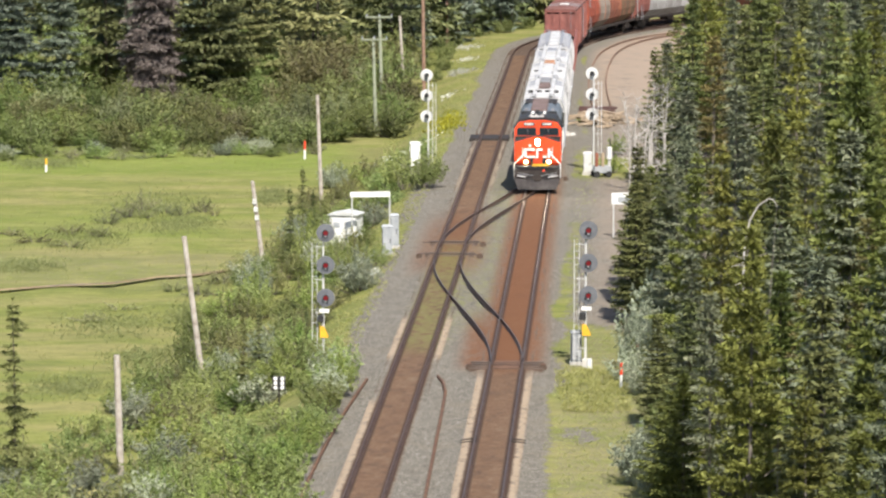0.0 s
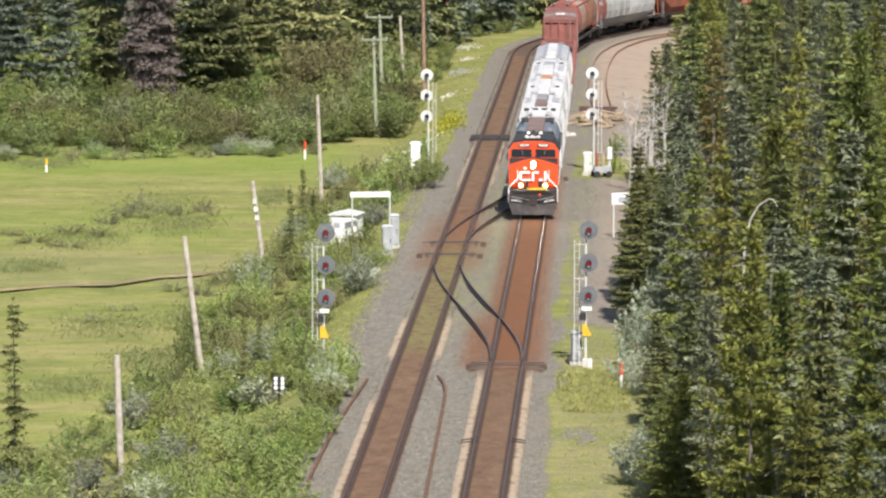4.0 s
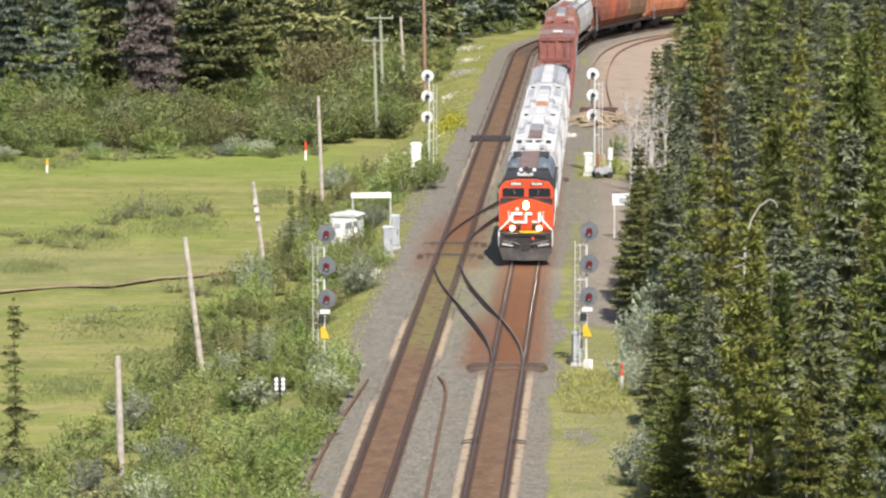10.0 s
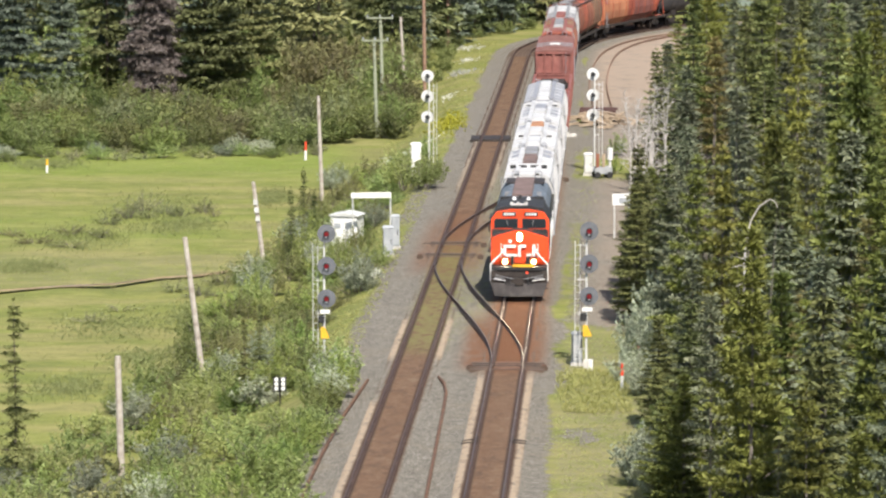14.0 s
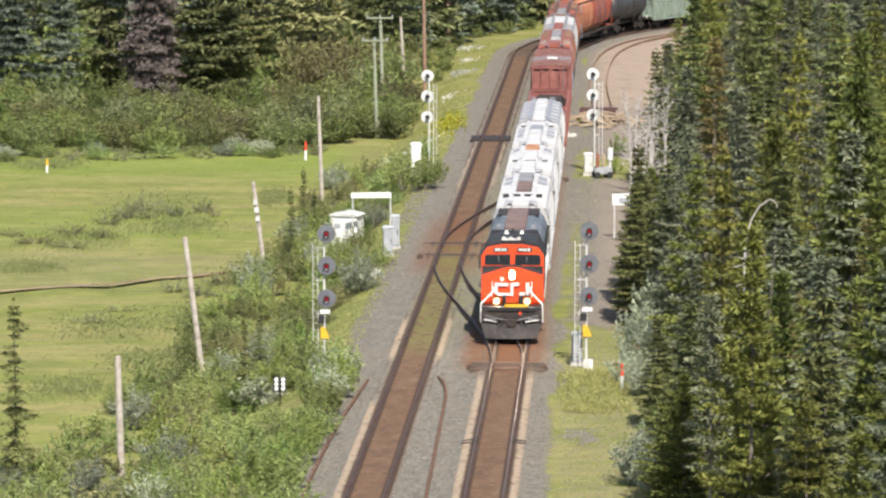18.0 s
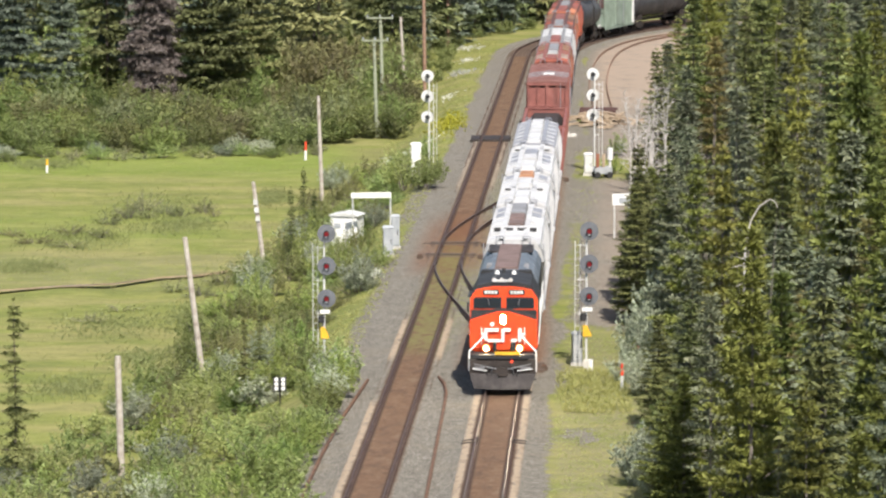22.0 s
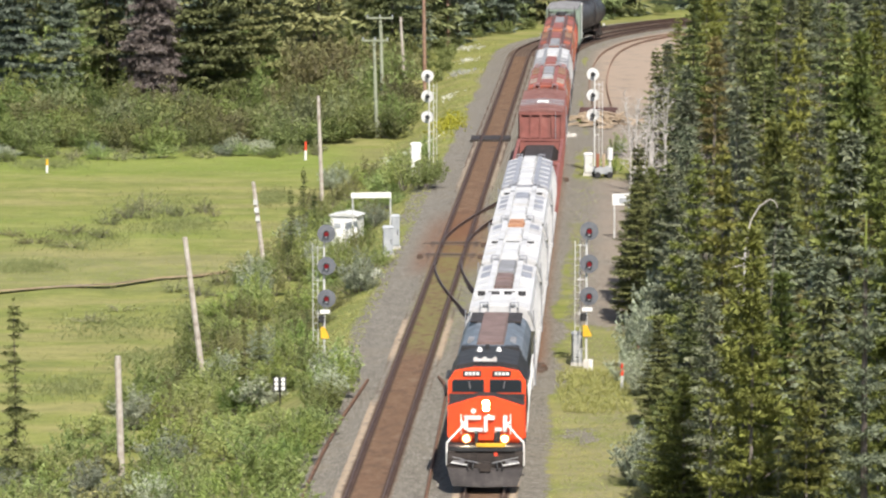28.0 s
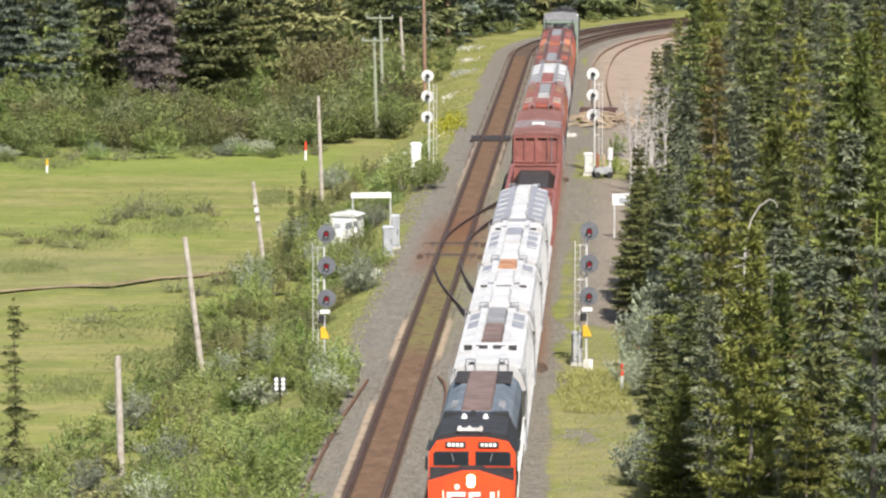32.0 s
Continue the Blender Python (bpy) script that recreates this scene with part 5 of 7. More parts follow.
def cabinet(x, y, w, d, h, label, mat="cab_grey", legs=0.0):
    z = gz(x, y)
    t = thing("equipment_cabinet", label, "equipment cabinet", pose(x, y, z, 0, 0, random.uniform(-3, 3)))
    part("base", G().box(-w / 2 - 0.05, w / 2 + 0.05, -d / 2 - 0.05, d / 2 + 0.05, -0.15, 0.18), M["concrete"], t, bevel=0.02)
    part("body", G().box(-w / 2, w / 2, -d / 2, d / 2, 0.18, h), M[mat], t, bevel=0.02)
    part("lid", G().loft([[(-w / 2 - 0.04, -d / 2 - 0.04, h), (w / 2 + 0.04, -d / 2 - 0.04, h), (w / 2 + 0.04, d / 2 + 0.04, h), (-w / 2 - 0.04, d / 2 + 0.04, h)], [(-w / 2 + 0.05, -d / 2 + 0.05, h + 0.1), (w / 2 - 0.05, -d / 2 + 0.05, h + 0.1), (w / 2 - 0.05, d / 2 - 0.05, h + 0.1), (-w / 2 + 0.05, d / 2 - 0.05, h + 0.1)]]), M[mat], t)
    dr = part("door", G().box(-w / 2 + 0.04, w / 2 - 0.04, -d / 2 - 0.03, -d / 2, 0.25, h - 0.06), M[mat], t, bevel=0.012)
    part("handle", G().box(w / 2 - 0.14, w / 2 - 0.1, -d / 2 - 0.07, -d / 2 - 0.03, 0.45 * h, 0.6 * h), M["black"], dr)
    part("hinge", G().tube((-w / 2 + 0.03, -d / 2 - 0.02, 0.3), (-w / 2 + 0.03, -d / 2 - 0.02, h - 0.12), 0.015), M["black"], dr)
    return t


cabinet(6.38, 205.4, 0.5, 0.45, 1.55, "grey metal equipment cabinet at the foot of a signal")
cabinet(-3.2, 251.2, 0.6, 0.5, 1.7, "grey metal equipment cabinet beside the bushes")
cabinet(-2.8, 254.5, 0.5, 0.5, 1.95, "taller grey metal equipment cabinet beside the bushes")
cabinet(10.02, 298.8, 0.6, 0.55, 1.5, "pale metal equipment cabinet by the far signal", "alu")
cabinet(-1.9, 304.0, 0.7, 0.5, 2.15, "white equipment box half hidden by bushes", "white")


def cart():
    t = thing("track_trolley", "grey track trolley loaded with orange posts", "trolley", pose(10.95, 297.5, gz(10.95, 297.5), 0, 0, 8))
    part("deck", G().box(-0.6, 0.6, -0.5, 0.5, 0.42, 0.5), M["cab_grey"], t, bevel=0.02)
    part("side_board", G().box(-0.6, 0.6, -0.53, -0.5, 0.3, 0.75), M["cab_grey"], t, bevel=0.01)
    part("side_board", G().box(-0.6, 0.6, 0.5, 0.53, 0.3, 0.75), M["cab_grey"], t, bevel=0.01)
    for x in (-0.42, 0.42):
        for y in (-0.55, 0.55):
            part("wheel", G().tube((x, y - 0.05, 0.22), (x, y + 0.05, 0.22), 0.22, None, 14), M["black"], t, bevel=0.02)
    for x in (-0.35, 0.08):
        part("orange_post", G().box(x - 0.1, x + 0.1, -0.1, 0.1, 0.5, 1.65), M["lumber"] if x > 0 else M["rustor"], t, "orange post", 0.02)
    part("white_drum", G().tube((0.62, 0.5, 1.15), (0.62, 0.5, 2.0), 0.19, None, 14), M["white"], t, "white drum on a stand", 0.02)
    part("drum_stand", G().tube((0.62, 0.5, 0.0), (0.62, 0.5, 1.15), 0.1, None, 10), M["alu"], t)
    part("drum_rod", G().tube((0.68, 0.5, 2.0), (0.68, 0.5, 2.6), 0.03), M["steel_dark"], t)


cart()


def sign_board():
    t = thing("sign_board", "long white sign board on two thin posts", "sign", pose(-4.4, 266.0, 0, 0, 0, 0))
    zg = gz(-4.4, 266)
    part("board", G().box(-1.23, 1.23, -0.03, 0.03, 1.52, 1.86), M["white"], t, bevel=0.01, m=pose(0, 0, 0, 0, -1.0, 0))
    for x in (-1.15, 1.17):
        part("post", G().tube((x, 0.06, zg - 0.3), (x, 0.06, 1.7), 0.045), M["alu"], t)


sign_board()


def board_right():
    t = thing("sign_board", "white board sign on a post by the forest edge", "sign", pose(10.75, 260.0, gz(10.75, 260), 0, 0, 12))
    part("board", G().box(-0.6, 0.6, -0.03, 0.03, 2.0, 2.7), M["white"], t, bevel=0.01)
    part("panel", G().box(-0.2, 0.45, -0.045, -0.03, 2.1, 2.45), M["cab_grey"], t, "grey unreadable panel")
    for x in (-0.45, 0.45):
        part("post", G().tube((x, 0.06, 0), (x, 0.06, 2.65), 0.05), M["alu"], t)


board_right()


def bungalow():
    x, y = -5.95, 268.5
    z = gz(x, y)
    t = thing("signal_hut", "small white metal signal hut behind bushes", "hut", pose(x, y, z, 0, 0, -14))
    part("wall", G().box(-0.85, 0.85, -0.8, 0.8, 0.0, 2.35), M["white"], t, bevel=0.02)
    part("roof", G().prism([(-0.95, 2.33), (0.95, 2.33), (0.95, 2.4), (0, 2.58), (-0.95, 2.4)], -0.9, 0.9), M["alu"], t, bevel=0.01)
    dr = part("door", G().box(0.1, 0.72, -0.84, -0.8, 0.3, 2.15), M["white"], t, bevel=0.01)
    part("handle", G().box(0.6, 0.66, -0.89, -0.84, 1.2, 1.4), M["black"], dr)
    part("vent", G().box(-0.6, -0.2, -0.83, -0.8, 1.6, 1.9), M["cab_grey"], t)


bungalow()


def dot_sign():
    x, y = -7.58, 200.0
    zg = gz(x, y)
    t = thing("reflector_sign", "black square sign with six white reflectors", "sign", pose(x, y, zg, 0, 0, 0))
    c = -0.39 - zg
    part("plate", G().box(-0.31, 0.31, -0.02, 0.02, c - 0.33, c + 0.33), M["black"], t, bevel=0.01)
    part("post", G().tube((0, 0.05, -0.3), (0, 0.05, c + 0.2), 0.04), M["steel_dark"], t)
    for i in (-1, 1):
        for k in (-1, 0, 1):
            part("reflector", G().tube((i * 0.16, -0.045, c + 0.21 * k), (i * 0.16, -0.02, c + 0.21 * k), 0.095, None, 14), M["white"], t, "white round reflector")


dot_sign()


def stake(x, y, h, lower, upper, label, r=0.055):
    t = thing("marker_stake", label, "marker stake", pose(x, y, gz(x, y), 2, 1, 0))
    part("post", G().tube((0, 0, -0.1), (0, 0, h * 0.55), r, None, 10), M[lower], t)
    part("upper_band", G().tube((0, 0, h * 0.55), (0, 0, h), r * 1.05, r * 0.9, 10), M[upper], t)


stake(-29.62, 324.0, 0.98, "white", "yellow", "white and yellow marker stake in the meadow", 0.09)
stake(-10.57, 333.0, 1.5, "white", "red", "white and red marker stake in the meadow", 0.09)
stake(9.2, 204.0, 1.25, "red", "red", "red marker stake in front of the trees", 0.08)
stake(8.2, 197.6, 1.2, "white", "red", "white and red marker stake among pale shrubs", 0.07)
stake(8.44, 204.6, 0.55, "white", "white", "short white marker stub in the grass", 0.11)
stake(6.95, 203.6, 0.55, "white", "white", "short white post at the foot of the signal", 0.13)


def pole(x0, y, top, zt, mat, label, r=0.14, arm=None, attach=0):
    zg = gz(x0, y)
    t = thing("utility_pole", label, "utility pole", pose(x0, y, zg), group="utility poles")
    dx = top - x0
    part("shaft", G().tube((0, 0, -0.4), (dx, 0, zt - zg), r, r * 0.78, 12), M[mat], t, bevel=0.01)
    if arm:
        za = arm[0] - zg
        part("crossarm", G().box(dx + arm[1], dx + arm[2], -0.2, -0.1, za - 0.07, za + 0.07), M[mat], t, bevel=0.01)
        for k in range(3):
            xi = dx + arm[1] + 0.06 + (arm[2] - arm[1] - 0.12) * k / 2
            part("insulator", G().tube((xi, -0.15, za + 0.07), (xi, -0.15, za + 0.28), 0.07, 0.05, 8), M["cab_grey"], t)
        for s in (-1, 1):
            part("brace", G().pipe([(dx + s * 0.6, -0.15, za - 0.06), (dx, -0.12, za - 0.55)], 0.025), M["steel_dark"], t)
    for k in range(attach):
        z = (zt - zg) * (0.55 + 0.1 * k)
        xx = dx * z / (zt - zg)
        part("fitting", G().box(xx - 0.16, xx + 0.1, -0.22, 0.0, z - 0.15, z + 0.15), M["alu"], t, "pale metal fitting", 0.02)
    return t


pole(-11.87, 214.4, -12.8, 4.86, "pole", "leaning weathered grey pole without wires", 0.16, None, 0)
pole(-14.0, 187.2, -14.13, 2.71, "pole", "short weathered grey pole stub", 0.17)
pole(-10.99, 266.0, -11.66, 2.52, "pole", "leaning weathered grey pole with old fittings", 0.15, None, 3)
pole(-8.29, 298.0, -8.57, 5.29, "pole", "weathered grey pole rising out of bushes", 0.15)
pole(-5.38, 353.0, -5.6, 5.64, "pole_green", "greenish treated pole with one crossarm", 0.16, (5.46, -0.95, 1.15))
pole(-5.14, 372.0, -5.36, 6.23, "pole_green", "greenish treated pole with one crossarm", 0.17, (6.13, -1.15, 1.1))
pole(-3.38, 387.0, -3.77, 5.32, "pole", "leaning weathered grey pole without wires", 0.15)
pole(-1.62, 388.5, -1.75, 9.0, "pole_red", "tall red-brown pole on the grassy bank", 0.18, None, 0)
pole(0.5, 430.0, 0.45, 9.0, "pole_red", "red-brown pole in front of the far forest", 0.13)
pole(1.65, 440.0, 1.6, 9.0, "pole_red", "red-brown pole in front of the far forest", 0.13)
pole(1.73, 460.0, 1.55, 9.0, "pole", "weathered pole in front of the far forest", 0.15)
pole(10.32, 474.0, 10.3, 9.0, "pole", "weathered pole behind the bend in the tracks", 0.17)


def lumber_heap():
    x, y = 12.4, 341.0
    t = thing("lumber_heap", "heap of pale old ties and planks on the gravel", "lumber heap", pose(x, y, gz(x, y)))
    rnd = random.Random(5)
    for k in range(64):
        L = rnd.uniform(0.8, 2.4)
        px_, py_ = rnd.gauss(0, 1.05), rnd.gauss(0, 2.4)
        lay = max(0.0, 1.15 - 0.45 * math.hypot(px_ * 0.9, py_ * 0.4)) * rnd.random()
        part("plank", G().box(-L / 2, L / 2, -0.12, 0.12, 0, 0.16), M["lumber"], t, bevel=0.012, m=pose(px_, py_, 0.0 + lay, rnd.uniform(-8, 8), rnd.uniform(-10, 10), rnd.uniform(-60, 60)))
    g2 = thing("tie_stack", "dark stack of old ties at the end of the siding", "tie stack", pose(12.6, 352.0, gz(12.6, 352), 0, 0, 3))
    for k in range(5):
        part("tie", G().box(-1.4, 1.4, -0.12, 0.12, 0, 0.2), M["boxdark"], g2, bevel=0.012, m=pose(rnd.uniform(-0.2, 0.2), (k % 3) * 0.4 - 0.4, 0.21 * (k // 3), 0, 0, rnd.uniform(-4, 4)))
    for k, (dx, dy) in enumerate(((-3.4, 3.0), (-2.9, -5.5), (-3.3, -6.5), (-2.5, -7.5), (-3.0, -8.2))):
        rk = thing("rock", "pale broken rock on the gravel", "rock", pose(x + dx, y + dy - 4, gz(x + dx, y + dy - 4)), group="pale rocks")
        s = rnd.uniform(0.2, 0.34)
        rings = [[(s * q * (1 + 0.3 * rnd.random()) * math.cos(a), s * q * (1 + 0.3 * rnd.random()) * math.sin(a), z * s) for a in [radians(60 * i) for i in range(6)]] for z, q in ((-0.2, 0.8), (0.3, 1.0), (0.8, 0.6))]
        part("stone", G().loft(rings), M["concrete"], rk, bevel=0.02)


lumber_heap()


def ditch():
    ctrl = [(-34.0, 247.0), (-30.0, 250.2), (-25.8, 251.0), (-22.5, 253.2), (-19.4, 254.3), (-16.8, 257.4), (-14.5, 258.6), (-12.0, 262.0)]
    g, b = G(), G()
    for gg, w, dz in ((g, 0.06, 0.03), (b, 0.5, 0.015)):
        vs = []
        for i, (x, y) in enumerate(ctrl):
            wob = 0.35 * math.sin(i * 2.1)
            z = gz(x, y) + 0.12
            vs += [(x, y - w - wob * 0.4, z + dz), (x, y + w, z + dz)]
        gg.add(vs, [(2 * i, 2 * i + 2, 2 * i + 3, 2 * i + 1) for i in range(len(ctrl) - 1)])
    tagged(new("water", g.mesh("water", M["water"])), "narrow ditch of dark still water in the meadow", "ditch", kind="structure")
    tagged(new("mud_bank", b.mesh("mud_bank", M["mud"])), "bare brown mud along the ditch", "mud", kind="structure")


ditch()

# ---- plants ----
rng = np.random.default_rng(7)


def spray_mesh(name, c, d, size, per, mat, seed, up=0.35, wide=0.15, loose=(0.6, 0.6, 0.6)):
    """Tufts of pointed sprays; the sprays of one tuft meet at its middle, so that a tuft is one piece."""
    g = np.random.default_rng(seed)
    n = len(c)
    ax = d[:, None, :] * 0.7 + g.normal(0, 1, (n, per, 3)) * np.array(loose) + np.array([0, 0, up])
    ax /= np.maximum(np.linalg.norm(ax, axis=2, keepdims=True), 1e-6)
    face = d[:, None, :] * 0.4 + g.normal(0, 0.35, (n, per, 3)) + np.array([0, 0, 0.8])
    side = np.cross(ax, face)
    side /= np.maximum(np.linalg.norm(side, axis=2, keepdims=True), 1e-6)
    L = (size[:, None] * g.uniform(0.55, 1.3, (n, per)))[..., None]
    W = L * wide * g.uniform(0.7, 1.3, (n, per, 1)) * np.where(g.random((n, per, 1)) < 0.5, -1, 1)
    mid = c[:, None, :] + ax * L * g.uniform(0.35, 0.7, (n, per, 1)) + side * W
    tip = c[:, None, :] + ax * L
    tip[..., 2] -= 0.1 * L[..., 0]
    v = np.concatenate([c[:, None, :], np.stack([mid, tip], 2).reshape(n, 2 * per, 3)], 1)
    w = 2 * per + 1
    k = 1 + 2 * np.arange(per)
    tri = np.stack([np.zeros(per, dtype=int), k, k + 1], 1)
    idx = (tri[None] + (np.arange(n) * w)[:, None, None]).reshape(-1).astype(np.int32)
    me = bpy.data.meshes.new(name)
    me.vertices.add(n * w)
    me.vertices.foreach_set("co", np.ascontiguousarray(v, dtype=np.float32).ravel())
    me.loops.add(len(idx))
    me.loops.foreach_set("vertex_index", idx)
    me.polygons.add(n * per)
    me.polygons.foreach_set("loop_start", np.arange(0, len(idx), 3, dtype=np.int32))
    me.polygons.foreach_set("loop_total", np.full(n * per, 3, dtype=np.int32))
    me.update(calc_edges=True)
    me.materials.append(mat)
    return me


def whorl_tufts(h, z0, radius, step, arms, rise, power, size, seed, inner=0.3, gap=0.1, ragged=0.5):
    """Tufts along branches that leave the trunk in whorls; rise is above 0 for pines, below for spruces."""
    r = np.random.default_rng(seed)
    c, d, k = [], [], []
    z, turn = z0, 0.0
    lop = r.uniform(0, 6.28)
    while z < h - 0.3:
        u = (z - z0) / (h - z0)
        full = radius * (1 - u) ** power * (0.6 + 0.4 * min(1.0, u / 0.15)) + 0.14
        turn += r.uniform(0.3, 1.2)
        for b in range(arms):
            if r.random() < gap:
                continue
            a = turn + b * 6.283 / arms + r.normal(0, 0.25)
            L = full * (1 - ragged * r.random()) * (1 + 0.18 * math.cos(a - lop))
            out = np.array([math.cos(a), math.sin(a), 0.0])
            q = np.array([-out[1], out[0], 0.0])
            slope = rise * r.uniform(0.6, 1.4) + (0.35 * u if rise < 0 else 0.25 * u)
            m = max(1, int(L * (1 - inner) / (size * 0.6)))
            c.append(out * (inner * 0.6 * L) + np.array([0, 0, z + slope * L * inner * 0.6]))
            d.append(out)
            k.append(size * 1.4)
            for t in inner + (1 - inner) * (np.arange(m) + r.uniform(0.3, 1.0, m)) / m:
                fan = 0.42 * L * (1.15 - t)
                for sd in ((0.0,) if fan < size * 0.4 else (-1.0, -0.35, 0.35, 1.0) if fan > size * 1.6 else (-1.0, 0.0, 1.0) if fan > size * 0.9 else (-0.6, 0.6)):
                    off = sd * fan * r.uniform(0.6, 1.1)
                    p = out * (t * L) + q * off
                    p[2] = z + slope * L * t + (0.2 * L * t ** 3 if rise < 0 else 0.0) - 0.18 * abs(off) + r.normal(0, 0.05 if rise > 0 else 0.025)
                    c.append(p)
                    d.append(out * 0.8 + q * 0.7 * np.sign(off) + np.array([0, 0, 0.6 * slope]))
                    k.append(size * r.uniform(0.75, 1.3) * (0.7 + 0.3 * min(1.0, L)))
        z += step * r.uniform(0.7, 1.35) * (1.1 - 0.5 * u)
    c.append(np.array([0, 0, h - 0.25]))
    d.append(np.array([0, 0, 1.0]))
    k.append(size)
    return np.array(c), np.array(d), np.array(k)


def trunk(h, r0, z_top_r=0.02, lean=0.0, stubs=0, seed=0):
    g = G()
    rnd = random.Random(seed)
    pts = [Vector((lean * (k / 5) ** 2 + rnd.uniform(-0.04, 0.04), rnd.uniform(-0.04, 0.04), h * k / 5 - (0.3 if k == 0 else 0))) for k in range(6)]
    for k in range(5):
        g.tube(pts[k], pts[k + 1], r0 * (1 - k / 5.3), r0 * (1 - (k + 1) / 5.3), 8)
    for k in range(stubs):
        z = rnd.uniform(0.05, 0.85) * h
        a = rnd.uniform(0, 6.28)
        L = rnd.uniform(0.4, 1.3) * (1.1 - 0.6 * z / h)
        g.tube((0, 0, z), (L * math.cos(a), L * math.sin(a), z + rnd.uniform(-0.35, 0.2)), 0.026, 0.007, 3)
    return g


def conifer(kind, seed, label, h, z0, radius, step, arms, rise, power, size, per, mat, bark="bark", stubs=10, r0=0.15, group="forest trees", inner=0.3, gap=0.1, lean=0.0, ragged=0.5, category="tree"):
    t = thing(kind, label, category, pose(0, 0, -500), group=group)
    part("trunk", trunk(h * 0.985, r0, seed=seed, stubs=stubs), M[bark], t)
    c, d, k = whorl_tufts(h, z0, radius, step, arms, rise, power, size, seed, inner, gap, ragged)
    part("crown", spray_mesh("crown", c, d, k, per, M[mat], seed, *((0.4, 0.2, (0.6, 0.6, 0.5)) if rise > 0 else (0.0, 0.22, (0.6, 0.6, 0.22)))), None, t)
    PROTOS.append(t)
    return t


def place(proto, x, y, s=1.0, rz=None, sz=None, dz=0.0):
    m = pose(x, y, gz(x, y) + dz, 0, 0, random.uniform(0, 360) if rz is None else rz) @ Matrix.Diagonal((s, s, sz or s, 1.0))
    return copy_thing(proto, m)


PROTOS = []


OPEN = "tall yellow-green pine with pale trunk and open crown"
PINES = [conifer("pine_tree", 11 + i, OPEN, 13.0 + i, 1.2, 2.6 + 0.2 * i, 0.85, 5, 0.2, 0.9, 0.33, 16, ("pine", "pine_lime", "pine")[i], "bark_pale", 24, 0.105, inner=0.28, gap=0.08) for i in range(3)]
THINS = [conifer("pine_tree", 16 + i, "thin sparse pine with dead lower twigs", 12.5 + i, 4.5 - i, 1.5 + 0.2 * i, 0.7, 5, 0.08, 0.8, 0.31, 15, ("pine_lime", "fir_blue")[i], "bark_pale", 40, 0.085, inner=0.25, gap=0.22) for i in range(2)]
GREENS = [conifer("pine_tree", 66 + i, "dense green pine with rounded tufted branches", 12.5 + i, 0.7, 3.0 + 0.25 * i, 0.78, 6, 0.14, 0.85, 0.36, 16, ("pine_green", "pine")[i], "bark_pale", 20, 0.14, inner=0.22, gap=0.05) for i in range(2)]
SPRUCES = [conifer("spruce_tree", 21 + i, "dark green spruce with drooping layered branches", 14.0 + i, 0.5, 2.4 + 0.2 * i, 0.62, 6, -0.3, 0.88, 0.35, 12, "pine_dark", "bark", 24, 0.15, inner=0.2, gap=0.08, ragged=0.35) for i in range(2)]
FIRS = [conifer("spruce_tree", 26 + i, "blue-green spruce with flat layered branches", 12.5 + i, 0.4, 2.1 + 0.2 * i, 0.66, 6, -0.14, 0.85, 0.34, 13, "fir_blue", "bark_pale", 24, 0.12, inner=0.22, gap=0.12, ragged=0.4) for i in range(2)]
BROWNS = [conifer("pine_tree", 29, "half-dead pine with rusty brown needles", 13.0, 3.0, 1.9, 0.75, 5, 0.14, 0.75, 0.31, 15, "pine_brown", "bark_pale", 50, 0.11, inner=0.4, gap=0.25)]
FAR_G = "far forest trees"
BLUES = [conifer("spruce_tree", 31 + i, "blue-green spruce with drooping layered branches", 19.0 + 2 * i, 0.4, 3.6 + 0.3 * i, 0.85, 7, -0.42, 0.8, 0.52, 11, "spruce_blue", "bark", 0, 0.15, FAR_G, 0.15, 0.05, ragged=0.3) for i in range(2)]
FARS = [conifer("spruce_tree", 41 + i, "dark conifer in the far forest", 18.0 + 2 * i, 0.6, 2.9 + 0.3 * i, 0.9, 6, -0.3, 0.82, 0.66, 6, ("far_green", "spruce_blue", "olive")[i], "bark", 0, 0.13, FAR_G, 0.22, 0.08, ragged=0.35) for i in range(3)]
OLIVE = conifer("spruce_tree", 51, "large olive-green spruce behind the willow belt", 24.0, 0.2, 4.8, 0.95, 8, -0.26, 0.72, 0.62, 11, "olive", "bark", 0, 0.2, FAR_G, 0.2, 0.05, ragged=0.3)
DEADS = conifer("dead_spruce", 52, "dead grey-brown spruce with brown needles", 22.0, 0.3, 3.6, 0.5, 9, -0.9, 0.8, 0.42, 10, "dead", "bark_grey", 30, 0.22, FAR_G, 0.12, 0.05)
YOUNG = conifer("young_spruce", 53, "thin young spruce with drooping dark branches", 8.4, 0.5, 1.2, 0.44, 6, -0.6, 0.6, 0.22, 13, "pine_dark", "bark", 12, 0.07, inner=0.15, gap=0.25, ragged=0.8)


